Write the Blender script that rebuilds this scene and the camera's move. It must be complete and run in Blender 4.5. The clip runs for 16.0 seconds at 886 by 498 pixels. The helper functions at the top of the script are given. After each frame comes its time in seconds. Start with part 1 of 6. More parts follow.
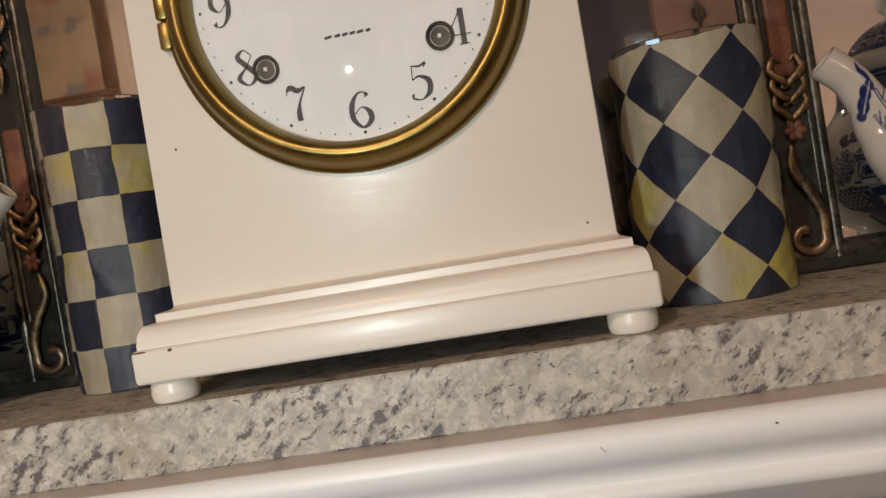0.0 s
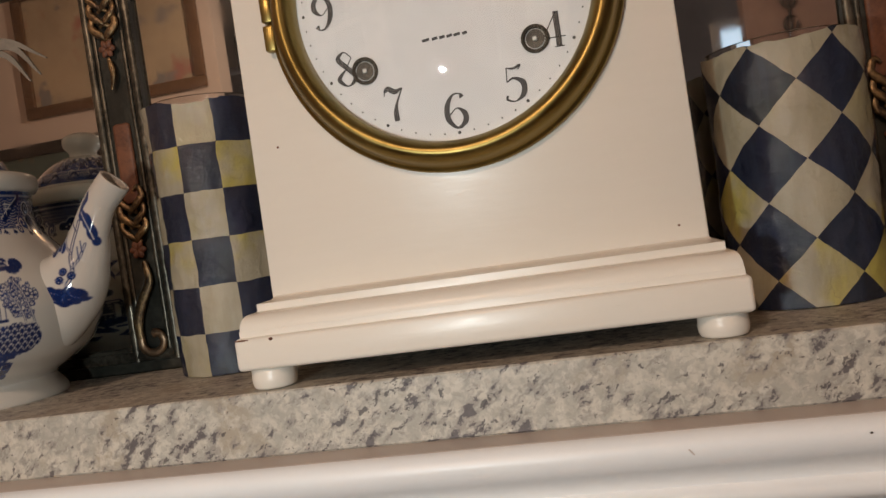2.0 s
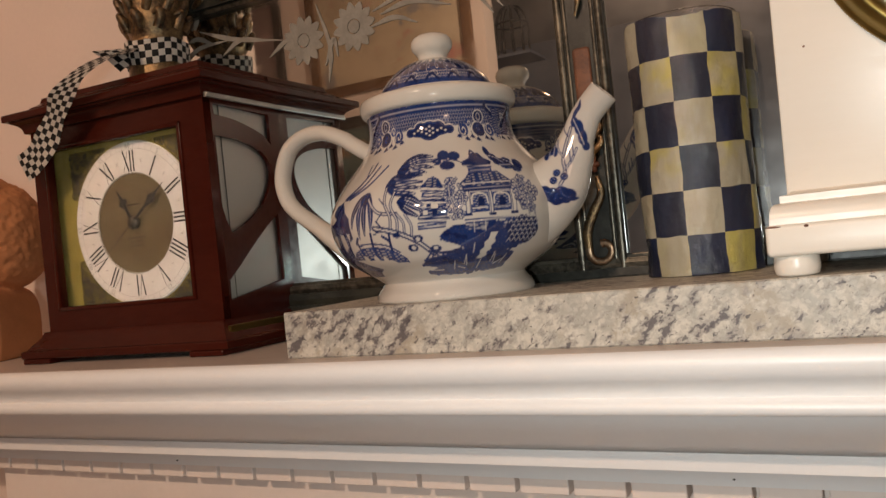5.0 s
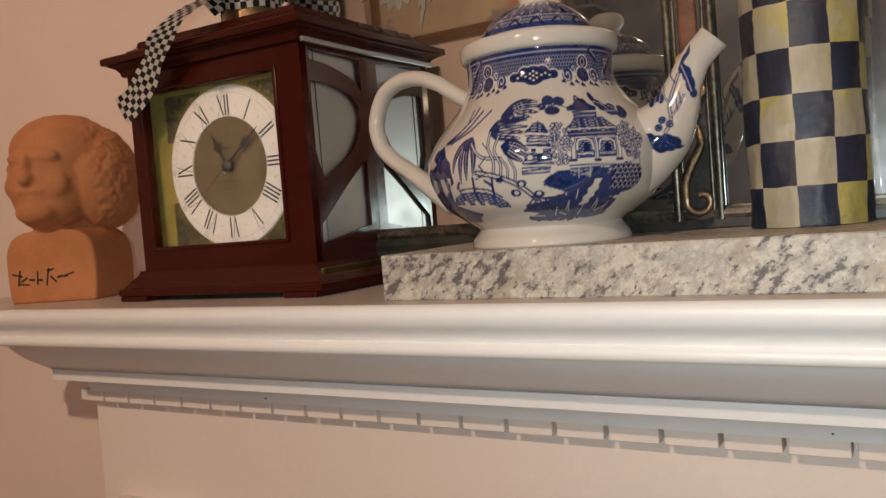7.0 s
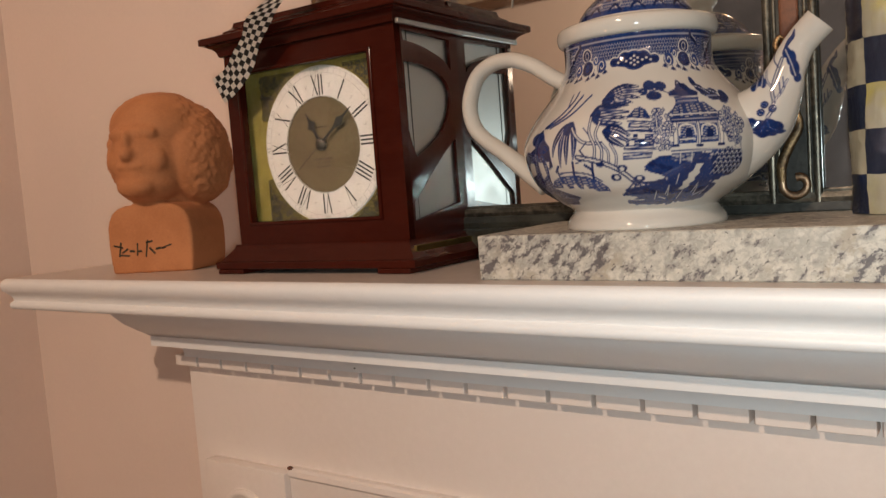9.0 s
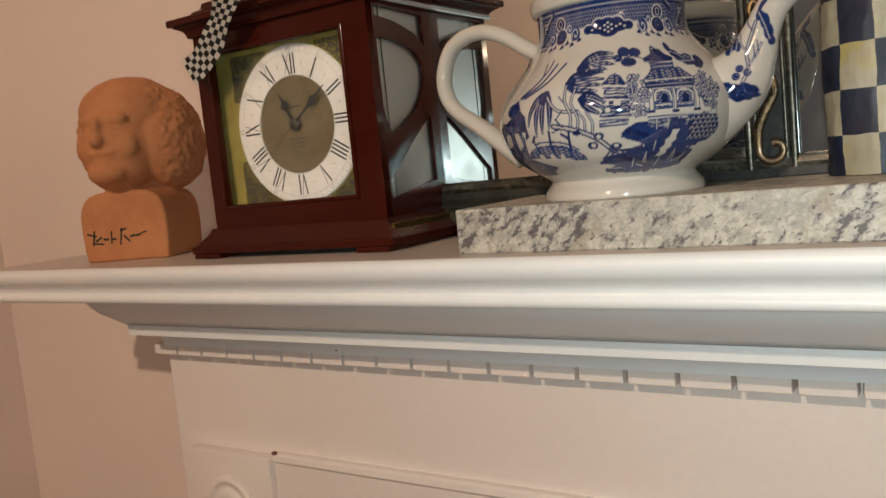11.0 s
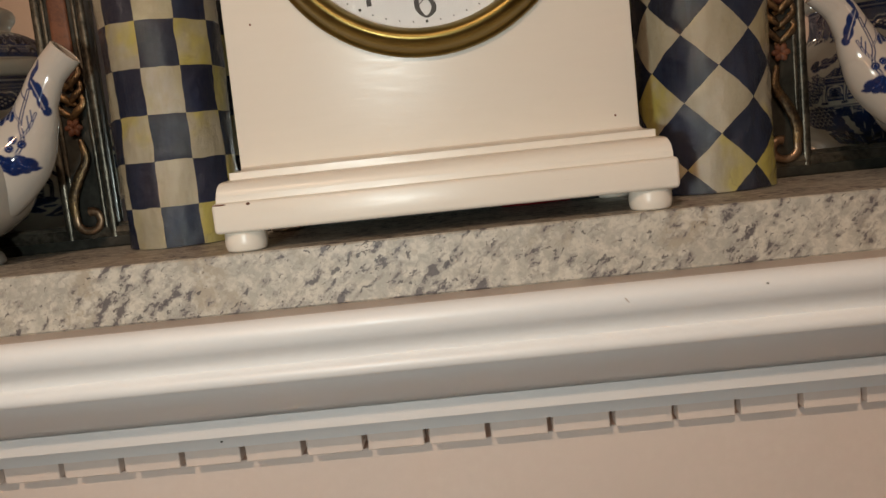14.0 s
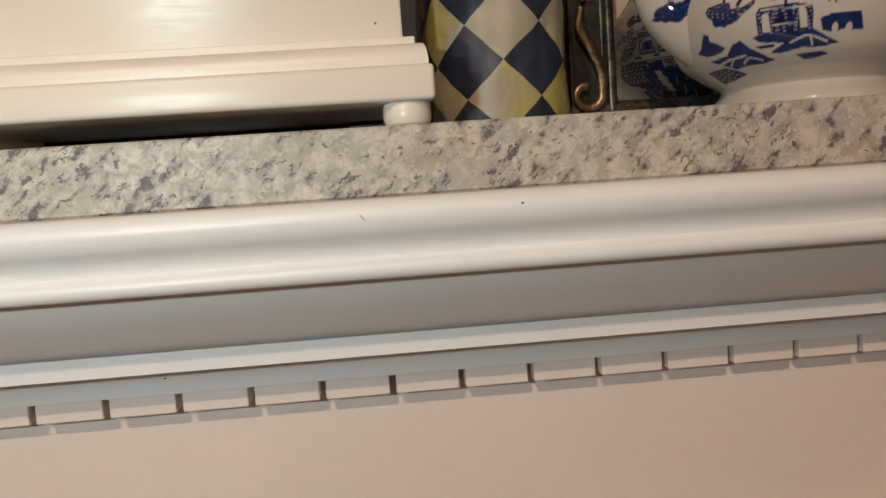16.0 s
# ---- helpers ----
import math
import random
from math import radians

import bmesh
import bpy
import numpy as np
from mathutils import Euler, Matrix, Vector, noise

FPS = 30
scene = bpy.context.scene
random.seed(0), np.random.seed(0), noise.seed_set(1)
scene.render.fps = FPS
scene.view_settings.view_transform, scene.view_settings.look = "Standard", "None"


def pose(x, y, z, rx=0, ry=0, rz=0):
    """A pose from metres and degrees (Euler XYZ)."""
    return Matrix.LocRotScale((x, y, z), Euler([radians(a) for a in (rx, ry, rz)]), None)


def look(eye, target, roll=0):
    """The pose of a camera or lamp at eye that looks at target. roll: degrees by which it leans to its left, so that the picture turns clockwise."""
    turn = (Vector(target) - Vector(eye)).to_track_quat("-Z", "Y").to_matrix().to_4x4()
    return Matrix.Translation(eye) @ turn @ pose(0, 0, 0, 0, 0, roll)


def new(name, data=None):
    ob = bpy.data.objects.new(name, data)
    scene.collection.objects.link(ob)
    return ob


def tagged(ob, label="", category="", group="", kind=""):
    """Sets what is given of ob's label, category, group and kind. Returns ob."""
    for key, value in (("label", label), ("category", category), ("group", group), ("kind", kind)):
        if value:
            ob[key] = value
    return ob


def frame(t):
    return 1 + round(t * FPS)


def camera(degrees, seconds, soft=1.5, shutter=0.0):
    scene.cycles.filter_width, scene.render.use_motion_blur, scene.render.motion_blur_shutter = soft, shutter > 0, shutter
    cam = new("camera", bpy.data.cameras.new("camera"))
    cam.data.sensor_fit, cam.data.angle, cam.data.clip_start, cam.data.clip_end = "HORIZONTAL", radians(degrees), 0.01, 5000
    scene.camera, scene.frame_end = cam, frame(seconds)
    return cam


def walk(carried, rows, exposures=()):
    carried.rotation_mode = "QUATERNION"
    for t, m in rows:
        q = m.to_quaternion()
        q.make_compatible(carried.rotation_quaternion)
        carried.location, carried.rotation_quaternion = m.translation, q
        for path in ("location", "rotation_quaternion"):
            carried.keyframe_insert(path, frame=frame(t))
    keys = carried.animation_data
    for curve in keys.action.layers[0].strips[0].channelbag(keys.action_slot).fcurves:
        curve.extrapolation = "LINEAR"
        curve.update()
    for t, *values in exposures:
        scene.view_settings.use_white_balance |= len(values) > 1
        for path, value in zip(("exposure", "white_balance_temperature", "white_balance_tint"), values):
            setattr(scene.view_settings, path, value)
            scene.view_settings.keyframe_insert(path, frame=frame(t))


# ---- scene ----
cam = camera(56.8, 16.0)
PATH = [
    (0, (0.103, -0.339, 1.435), (-0.119, 1.648, 1.394), -9.5),
    (0.5, (0.109, -0.351, 1.439), (-0.205, 1.624, 1.409), -9.5),
    (1, (0.109, -0.353, 1.441), (-0.228, 1.618, 1.412), -9.2),
    (1.5, (0.101, -0.349, 1.441), (-0.26, 1.618, 1.404), -8.9),
    (2, (0.097, -0.349, 1.441), (-0.303, 1.61, 1.399), -8.4),
    (2.5, (0.085, -0.364, 1.431), (-0.404, 1.575, 1.404), -7.7),
    (3, (0.032, -0.384, 1.4), (-0.586, 1.518, 1.388), -6.8),
    (3.5, (-0.008, -0.412, 1.407), (-0.743, 1.448, 1.429), -6.1),
    (4, (-0.032, -0.424, 1.41), (-0.858, 1.397, 1.436), -5.7),
    (4.2, (-0.032, -0.423, 1.41), (-0.883, 1.387, 1.444), -5.7),
    (6.3, (-0.047, -0.426, 1.406), (-1.03, 1.314, 1.335), -5.2),
    (6.5, (-0.049, -0.432, 1.404), (-1.045, 1.301, 1.338), -4.9),
    (7, (-0.061, -0.44, 1.405), (-1.092, 1.272, 1.317), -4.6),
    (7.5, (-0.063, -0.442, 1.402), (-1.122, 1.251, 1.282), -4.6),
    (8, (-0.07, -0.447, 1.4), (-1.159, 1.224, 1.259), -4.4),
    (8.5, (-0.068, -0.452, 1.403), (-1.181, 1.202, 1.245), -4.2),
    (9, (-0.076, -0.466, 1.418), (-1.221, 1.165, 1.256), -4.3),
    (9.2, (-0.079, -0.464, 1.418), (-1.249, 1.149, 1.252), -4.6),
    (11.3, (-0.077, -0.461, 1.409), (-1.149, 1.215, 1.208), -6.4),
    (11.5, (-0.071, -0.458, 1.411), (-1.1, 1.246, 1.21), -6.4),
    (12, (-0.055, -0.437, 1.419), (-0.949, 1.336, 1.178), -6.8),
    (12.5, (-0.041, -0.41, 1.411), (-0.746, 1.448, 1.183), -6.2),
    (13, (-0.023, -0.397, 1.414), (-0.533, 1.521, 1.168), -6.6),
    (13.5, (0.003, -0.394, 1.411), (-0.27, 1.572, 1.17), -6.2),
    (14, (0.044, -0.399, 1.422), (-0.012, 1.585, 1.174), -6.0),
    (14.5, (0.067, -0.386, 1.414), (0.208, 1.591, 1.144), -5.1),
    (15, (0.063, -0.384, 1.398), (0.346, 1.582, 1.17), -3.1),
    (15.5, (0.048, -0.393, 1.363), (0.35, 1.584, 1.33), -2.3),
    (16, (0.122, -0.353, 1.357), (0.275, 1.633, 1.18), -3.9),
]
walk(cam, [(t, look(eye, target, roll)) for t, eye, target, roll in PATH],
     [(0.0, -0.36, 6550, 10), (1.5, -0.46, 6700, 11), (2.5, -0.51, 6750, 14), (4.2, -0.21, 7000, 15), (6.5, -0.10, 6650, 10), (9.0, 0.05, 6450, 9), (11.5, -0.01, 6250, 2), (12.5, -0.26, 6350, 6),
      (13.5, -0.46, 6900, 10), (14.5, -0.47, 6900, 10), (15.5, -0.25, 6700, 10), (16.0, -0.23, 6600, 7)])

# ---------------------------------------------------------------- light
world = bpy.data.worlds.new("dim_evening")
world.use_nodes = True
world.node_tree.nodes["Background"].inputs[0].default_value = (0.55, 0.6, 0.7, 1)
world.node_tree.nodes["Background"].inputs[1].default_value = 0.008
scene.world = world


def lamp(name, kind, place, target, watts, colour, size):
    data = bpy.data.lights.new(name, kind)
    data.energy, data.color = watts, colour
    if kind == "AREA":
        data.shape, data.size = "DISK", size
    else:
        data.shadow_soft_size = size
    ob = new(name, data)
    ob.matrix_world = look(place, target)
    return ob


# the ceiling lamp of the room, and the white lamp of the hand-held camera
lamp("ceiling_lamp_light", "POINT", (-0.40, -1.95, 2.53), (0.0, -0.9, 1.4), 86, (1.0, 0.72, 0.53), 0.03)
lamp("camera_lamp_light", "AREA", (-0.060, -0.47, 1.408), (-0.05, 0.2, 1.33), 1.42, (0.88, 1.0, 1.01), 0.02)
lamp("drum_lamp_light", "POINT", (1.80, -2.6, 2.32), (0, 0, 1.4), 16, (1.0, 0.74, 0.54), 0.18)


# ---------------------------------------------------------------- materials
class Nodes:
    """A short hand for one node material."""

    def __init__(self, name):
        self.mat = bpy.data.materials.new(name)
        self.mat.use_nodes = True
        self.tree = self.mat.node_tree
        self.bsdf = self.tree.nodes["Principled BSDF"]

    def node(self, kind):
        return self.tree.nodes.new(kind)

    def link(self, a, b):
        self.tree.links.new(a, b)

    def put(self, socket, value):
        if isinstance(value, bpy.types.NodeSocket):
            self.link(value, socket)
        else:
            socket.default_value = value

    def coords(self, scale=(1, 1, 1)):
        c = self.node("ShaderNodeTexCoord")
        m = self.node("ShaderNodeMapping")
        m.inputs["Scale"].default_value = scale
        self.link(c.outputs["Object"], m.inputs["Vector"])
        return m.outputs["Vector"]

    def noise(self, vector, scale, detail=4.0, rough=0.55):
        n = self.node("ShaderNodeTexNoise")
        self.link(vector, n.inputs["Vector"])
        n.inputs["Scale"].default_value, n.inputs["Detail"].default_value, n.inputs["Roughness"].default_value = scale, detail, rough
        return n.outputs["Fac"]

    def ramp(self, fac, low, high, a=0.0, b=1.0):
        n = self.node("ShaderNodeMapRange")
        n.interpolation_type = "SMOOTHSTEP"
        self.put(n.inputs["Value"], fac)
        n.inputs["From Min"].default_value, n.inputs["From Max"].default_value = low, high
        n.inputs["To Min"].default_value, n.inputs["To Max"].default_value = a, b
        return n.outputs["Result"]

    def math(self, op, a, b=0.0, c=0.0):
        n = self.node("ShaderNodeMath")
        n.operation = op
        for socket, value in zip(n.inputs, (a, b, c)):
            self.put(socket, value)
        return n.outputs[0]

    def mix(self, fac, a, b):
        n = self.node("ShaderNodeMix")
        n.data_type = "RGBA"
        self.put(n.inputs[0], fac)
        for socket, value in ((n.inputs[6], a), (n.inputs[7], b)):
            self.put(socket, (*value, 1) if isinstance(value, tuple) else value)
        return n.outputs[2]

    def bump(self, height, strength=0.2, distance=0.001):
        n = self.node("ShaderNodeBump")
        n.inputs["Strength"].default_value, n.inputs["Distance"].default_value = strength, distance
        self.link(height, n.inputs["Height"])
        self.link(n.outputs["Normal"], self.bsdf.inputs["Normal"])

    def set(self, **values):
        for key, value in values.items():
            socket = self.bsdf.inputs[key.replace("_", " ")]
            self.put(socket, (*value, 1) if isinstance(value, tuple) and len(value) == 3 else value)
        return self


def plain(name, dark, light, scale, rough, metal=0.0, bump=0.1, depth=0.0005, coat=0.0, stretch=(1, 1, 1), fine=8.0, shine=0.5):
    """A surface that wanders between two colours, with fine relief."""
    n = Nodes(name)
    v = n.coords(stretch)
    big, small = n.noise(v, scale), n.noise(v, scale * fine, 6.0, 0.6)
    n.set(Base_Color=n.mix(n.ramp(n.math("ADD", n.math("MULTIPLY", big, 0.65), n.math("MULTIPLY", small, 0.35)), 0.36, 0.64), dark, light),
          Metallic=metal, Roughness=n.ramp(small, 0.2, 0.8, max(rough - 0.06, 0.02), rough + 0.08), Coat_Weight=coat, Coat_Roughness=0.08, Specular_IOR_Level=shine)
    if bump:
        n.bump(small, bump, depth)
    return n.mat


WALL = plain("wall_paint", (0.77, 0.645, 0.575), (0.81, 0.68, 0.605), 3, 0.75, bump=0.25, depth=0.0006, fine=60)
FRIEZE = plain("surround_paint", (0.79, 0.715, 0.665), (0.83, 0.755, 0.705), 4, 0.5, bump=0.10, fine=40)
TRIM = plain("white_trim_paint", (0.81, 0.81, 0.81), (0.845, 0.845, 0.84), 5, 0.37, bump=0.02, depth=0.0004, fine=9)
SHELF = plain("shelf_top_brown", (0.52, 0.45, 0.41), (0.60, 0.52, 0.47), 9, 0.35)
CREAM = plain("cream_paint", (0.785, 0.725, 0.64), (0.80, 0.74, 0.655), 6, 0.33, bump=0.16, depth=0.0006, stretch=(0.5, 1, 3), fine=16)
COPPER = plain("copper_gilding", (0.20, 0.125, 0.075), (0.36, 0.25, 0.165), 70, 0.36, metal=0.85, bump=0.2, depth=0.0008)
BRASS = plain("aged_brass", (0.21, 0.148, 0.046), (0.29, 0.21, 0.068), 8, 0.33, metal=1.0, bump=0.01)
BRONZE = plain("bronze_gilding", (0.07, 0.05, 0.035), (0.30, 0.20, 0.10), 60, 0.34, metal=0.85, bump=0.5, depth=0.001)
PEWTER = plain("worn_silver_gilding", (0.05, 0.046, 0.038), (0.17, 0.152, 0.118), 45, 0.35, metal=0.8, bump=0.3)
RUST = plain("russet_panel", (0.10, 0.035, 0.018), (0.20, 0.075, 0.036), 60, 0.55, bump=0.4)
DARKRAIL = plain("dark_green_rail", (0.012, 0.013, 0.010), (0.034, 0.034, 0.027), 40, 0.35, bump=0.3)
MAHOGANY = plain("mahogany", (0.042, 0.0058, 0.0030), (0.052, 0.0076, 0.0038), 14, 0.20, bump=0.0, coat=0.05, stretch=(1, 3, 3), fine=4, shine=0.17)
STEEL = plain("satin_metal_sheet", (0.36, 0.36, 0.345), (0.39, 0.39, 0.375), 2, 0.44, metal=0.97, bump=0)
GOLDPLATE = plain("gold_plate", (0.26, 0.215, 0.050), (0.36, 0.30, 0.080), 60, 0.40, metal=0.55, bump=0.4, depth=0.001)
SPANDREL = plain("olive_spandrel", (0.050, 0.042, 0.016), (0.20, 0.165, 0.050), 420, 0.45, metal=0.5, bump=0.5)
BRONZEDIAL = plain("bronze_dial", (0.115, 0.09, 0.05), (0.15, 0.12, 0.068), 30, 0.42, metal=0.5, bump=0.05)
DIALWHITE = plain("dial_white", (0.50, 0.505, 0.505), (0.54, 0.545, 0.54), 20, 0.5, bump=0.03)
DIALIVORY = plain("dial_ivory", (0.50, 0.475, 0.44), (0.55, 0.525, 0.49), 50, 0.45, bump=0.03)
INK = plain("black_ink", (0.008, 0.008, 0.008), (0.02, 0.02, 0.018), 90, 0.5, bump=0)
GREYINK = plain("grey_ink", (0.25, 0.24, 0.22), (0.34, 0.33, 0.30), 90, 0.5, bump=0)
DARKMETAL = plain("dark_metal", (0.035, 0.031, 0.025), (0.075, 0.066, 0.05), 90, 0.5, metal=0.35, bump=0.2, shine=0.3)
TERRACOTTA = plain("terracotta", (0.47, 0.185, 0.072), (0.55, 0.23, 0.095), 30, 0.8, bump=0.3, depth=0.0008, fine=14)
CERAMIC = plain("white_ceramic", (0.58, 0.54, 0.48), (0.61, 0.57, 0.51), 12, 0.07, bump=0)
CEILING = plain("ceiling_paint", (0.52, 0.49, 0.45), (0.58, 0.55, 0.50), 3, 0.8, bump=0.1)
FLOORING = plain("floor_boards", (0.10, 0.06, 0.035), (0.18, 0.105, 0.06), 6, 0.4, bump=0.2, stretch=(1, 8, 1))
GREYROOM = plain("dim_grey_blue", (0.22, 0.24, 0.30), (0.27, 0.29, 0.35), 3, 0.8, bump=0.1)
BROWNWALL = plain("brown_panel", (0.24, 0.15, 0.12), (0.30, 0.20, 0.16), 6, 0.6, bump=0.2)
ETCH = plain("etched_glass_white", (0.21, 0.19, 0.16), (0.28, 0.255, 0.215), 60, 0.6, bump=0.3)
OAK = plain("picture_frame_wood", (0.12, 0.06, 0.03), (0.22, 0.12, 0.06), 30, 0.4, bump=0.2, stretch=(1, 1, 5))
DARKWOOD = plain("dark_frame_wood", (0.02, 0.016, 0.014), (0.05, 0.04, 0.035), 30, 0.4, bump=0.2)


def granite():
    """Cream and grey grains of a few millimetres, with clouds of small dark and rusty crystals."""
    n = Nodes("polished_granite")
    v = n.coords()
    wob = n.node("ShaderNodeVectorMath")
    wob.operation = "MULTIPLY_ADD"
    shift = n.node("ShaderNodeTexNoise")
    n.link(v, shift.inputs["Vector"])
    shift.inputs["Scale"].default_value = 260
    n.link(shift.outputs["Color"], wob.inputs[0])
    wob.inputs[1].default_value = (0.004, 0.004, 0.004)
    n.link(v, wob.inputs[2])
    bent = wob.outputs[0]

    def grains(scale):
        g = n.node("ShaderNodeTexVoronoi")
        n.link(bent, g.inputs["Vector"])
        g.inputs["Scale"].default_value = scale
        s = n.node("ShaderNodeSeparateXYZ")
        n.link(g.outputs["Color"], s.inputs[0])
        return s.outputs

    small = grains(520)
    tilt = n.node("ShaderNodeMapping")
    n.link(bent, tilt.inputs["Vector"])
    tilt.inputs["Rotation"].default_value = (0, radians(42), 0)
    stretch = n.node("ShaderNodeMapping")
    n.link(tilt.outputs["Vector"], stretch.inputs["Vector"])
    stretch.inputs["Scale"].default_value = (0.55, 1.0, 1.15)
    slant = stretch.outputs["Vector"]
    cloud, rusty, mid = n.noise(v, 20, 3, 0.5), n.noise(v, 30, 3, 0.5), n.noise(bent, 120, 3, 0.6)
    fine, fleck, speck = n.noise(v, 480, 3, 0.6), n.noise(slant, 185, 4, 0.62), n.noise(slant, 330, 3, 0.6)
    col = n.mix(n.ramp(mid, 0.38, 0.62), (0.575, 0.535, 0.46), (0.41, 0.385, 0.335))
    col = n.mix(n.ramp(small[0], 0.55, 1.0, 0, 0.35), col, (0.30, 0.285, 0.26))
    col = n.mix(n.ramp(small[1], 0.70, 1.0, 0, 0.40), col, (0.66, 0.63, 0.56))
    col = n.mix(n.ramp(fine, 0.52, 0.70, 0, 0.40), col, (0.31, 0.29, 0.26))
    col = n.mix(n.math("MULTIPLY", n.ramp(rusty, 0.52, 0.66), n.ramp(mid, 0.42, 0.58, 0, 0.5)), col, (0.37, 0.29, 0.20))
    veil = n.ramp(cloud, 0.36, 0.62, 0, 1)
    halo = n.ramp(n.math("MULTIPLY_ADD", veil, 0.10, fleck), 0.525, 0.635, 0, 0.68)
    col = n.mix(halo, col, (0.27, 0.245, 0.222))
    dark = n.ramp(n.math("MULTIPLY_ADD", veil, 0.10, fleck), 0.640, 0.68)
    col = n.mix(n.math("MULTIPLY", dark, 0.80), col, n.mix(fine, (0.035, 0.028, 0.036), (0.12, 0.10, 0.11)))
    dots = n.ramp(n.math("MULTIPLY_ADD", veil, 0.06, speck), 0.645, 0.69)
    col = n.mix(n.math("MULTIPLY", dots, 0.8), col, (0.06, 0.05, 0.055))
    n.set(Base_Color=col, Roughness=n.ramp(small[0], 0.0, 1.0, 0.42, 0.55))
    n.bump(fine, 0.05, 0.0003)
    return n.mat


GRANITE = granite()


def mirror_glass():
    n = Nodes("old_mirror_glass")
    v = n.coords()
    n.set(Base_Color=(0.74, 0.77, 0.75), Metallic=1.0, Roughness=n.ramp(n.noise(v, 30, 5), 0.45, 0.8, 0.01, 0.06),
          Coat_Weight=n.ramp(n.noise(v, 60, 5, 0.7), 0.3, 0.7, 0.4, 0.8), Coat_Roughness=0.26, Coat_IOR=1.75)
    return n.mat


MIRROR = mirror_glass()


def clear(name, rough=0.02, ior=1.45):
    n = Nodes(name)
    n.set(Base_Color=(1.0, 1.0, 1.0), Roughness=rough, Transmission_Weight=1.0, IOR=ior)
    return n.mat


GLASS = clear("clear_glass")
COATED = clear("coated_glass", 0.02, 1.18)


def paper(name, diamonds):
    """Brushed check or diamond paper in navy, cream and a little yellow round a glass cylinder."""
    n = Nodes(name)
    c = n.node("ShaderNodeTexCoord").outputs["Object"]
    s = n.node("ShaderNodeSeparateXYZ")
    n.link(c, s.inputs[0])
    v = n.coords()
    warp = n.math("MULTIPLY", n.math("SUBTRACT", n.noise(v, 45, 3), 0.5), 0.12 if diamonds else 0.16)
    turn = n.math("DIVIDE", n.math("ARCTAN2", s.outputs["X"], n.math("MULTIPLY", s.outputs["Y"], -1.0)), math.tau)
    if diamonds:
        u, w = n.math("MULTIPLY_ADD", turn, 6.0, 0.05), n.math("MULTIPLY_ADD", s.outputs["Z"], 1 / 0.0372, 0.13)
        a, b = n.math("ADD", n.math("ADD", u, w), warp), n.math("ADD", n.math("SUBTRACT", u, w), warp)
    else:
        a, b = n.math("ADD", n.math("MULTIPLY_ADD", turn, 10.0, 20.10), warp), n.math("MULTIPLY_ADD", s.outputs["Z"], 1 / 0.0262, 0.10)
        b = n.math("ADD", b, n.math("MULTIPLY", warp, 0.8))
    fa, fb = n.math("FLOOR", a), n.math("FLOOR", b)
    odd = n.math("ABSOLUTE", n.math("MODULO", n.math("ADD", n.math("ADD", fa, fb), 1.0), 2.0))
    each = n.node("ShaderNodeTexWhiteNoise")
    each.noise_dimensions = "2D"
    cell = n.node("ShaderNodeCombineXYZ")
    n.link(fa, cell.inputs[0])
    n.link(fb, cell.inputs[1])
    n.link(cell.outputs[0], each.inputs["Vector"])
    streak = n.noise(n.coords((1, 1, 0.6)), 46, 5, 0.6)
    soft = n.noise(v, 26, 3)
    cream = n.mix(n.ramp(streak, 0.35, 0.7), (0.37, 0.335, 0.25), (0.46, 0.42, 0.32))
    yellow = n.math("MULTIPLY", n.ramp(soft, 0.42, 0.60), n.ramp(each.outputs["Value"], 0.25, 0.75))
    cream = n.mix(n.math("MULTIPLY", yellow, 0.95), cream, (0.46, 0.39, 0.085))
    cream = n.mix(n.math("MULTIPLY", n.ramp(n.noise(n.coords((1, 1, 0.35)), 95, 4, 0.6), 0.55, 0.68), 0.35), cream, (0.30, 0.26, 0.12))
    navy = n.mix(n.ramp(streak, 0.4, 0.72), (0.005, 0.010, 0.032), (0.009, 0.020, 0.062))
    navy = n.mix(n.math("MULTIPLY", n.ramp(each.outputs["Value"], 0.3, 0.9), 0.85), navy, (0.009, 0.012, 0.022))
    crease = n.ramp(n.math("ABSOLUTE", n.math("SUBTRACT", n.noise(v, 38, 4, 0.6), 0.5)), 0.0, 0.02, 1.0, 0.0)
    crease = n.math("MULTIPLY", crease, n.ramp(n.noise(v, 20, 2), 0.52, 0.62))
    navy = n.mix(n.math("MULTIPLY", crease, 0.5), navy, (0.004, 0.005, 0.008))
    cream = n.mix(n.math("MULTIPLY", crease, 0.38), cream, (0.22, 0.19, 0.10))
    cream = n.mix(n.ramp(each.outputs["Value"], 0.0, 0.6, 0.35, 0.0), cream, (0.40, 0.36, 0.25))
    brush = n.ramp(n.noise(n.coords((1, 1, 0.12)), 150, 3, 0.6), 0.44, 0.60)
    cream = n.mix(n.math("MULTIPLY", brush, 0.30), cream, (0.33, 0.29, 0.19))
    navy = n.mix(n.math("MULTIPLY", brush, 0.45), navy, (0.018, 0.030, 0.058))
    n.set(Base_Color=n.mix(odd, cream, navy), Roughness=n.ramp(streak, 0.3, 0.7, 0.36, 0.50), Specular_IOR_Level=0.18, Coat_Weight=1.0, Coat_Roughness=0.13)
    glint = n.node("ShaderNodeBump")
    glint.inputs["Strength"].default_value, glint.inputs["Distance"].default_value = 0.45, 0.0012
    n.link(n.math("ADD", n.noise(v, 520, 4, 0.7), n.noise(n.coords((1.2, 1.2, 0.8)), 120, 4, 0.6)), glint.inputs["Height"])
    n.link(glint.outputs["Normal"], n.bsdf.inputs["Coat Normal"])
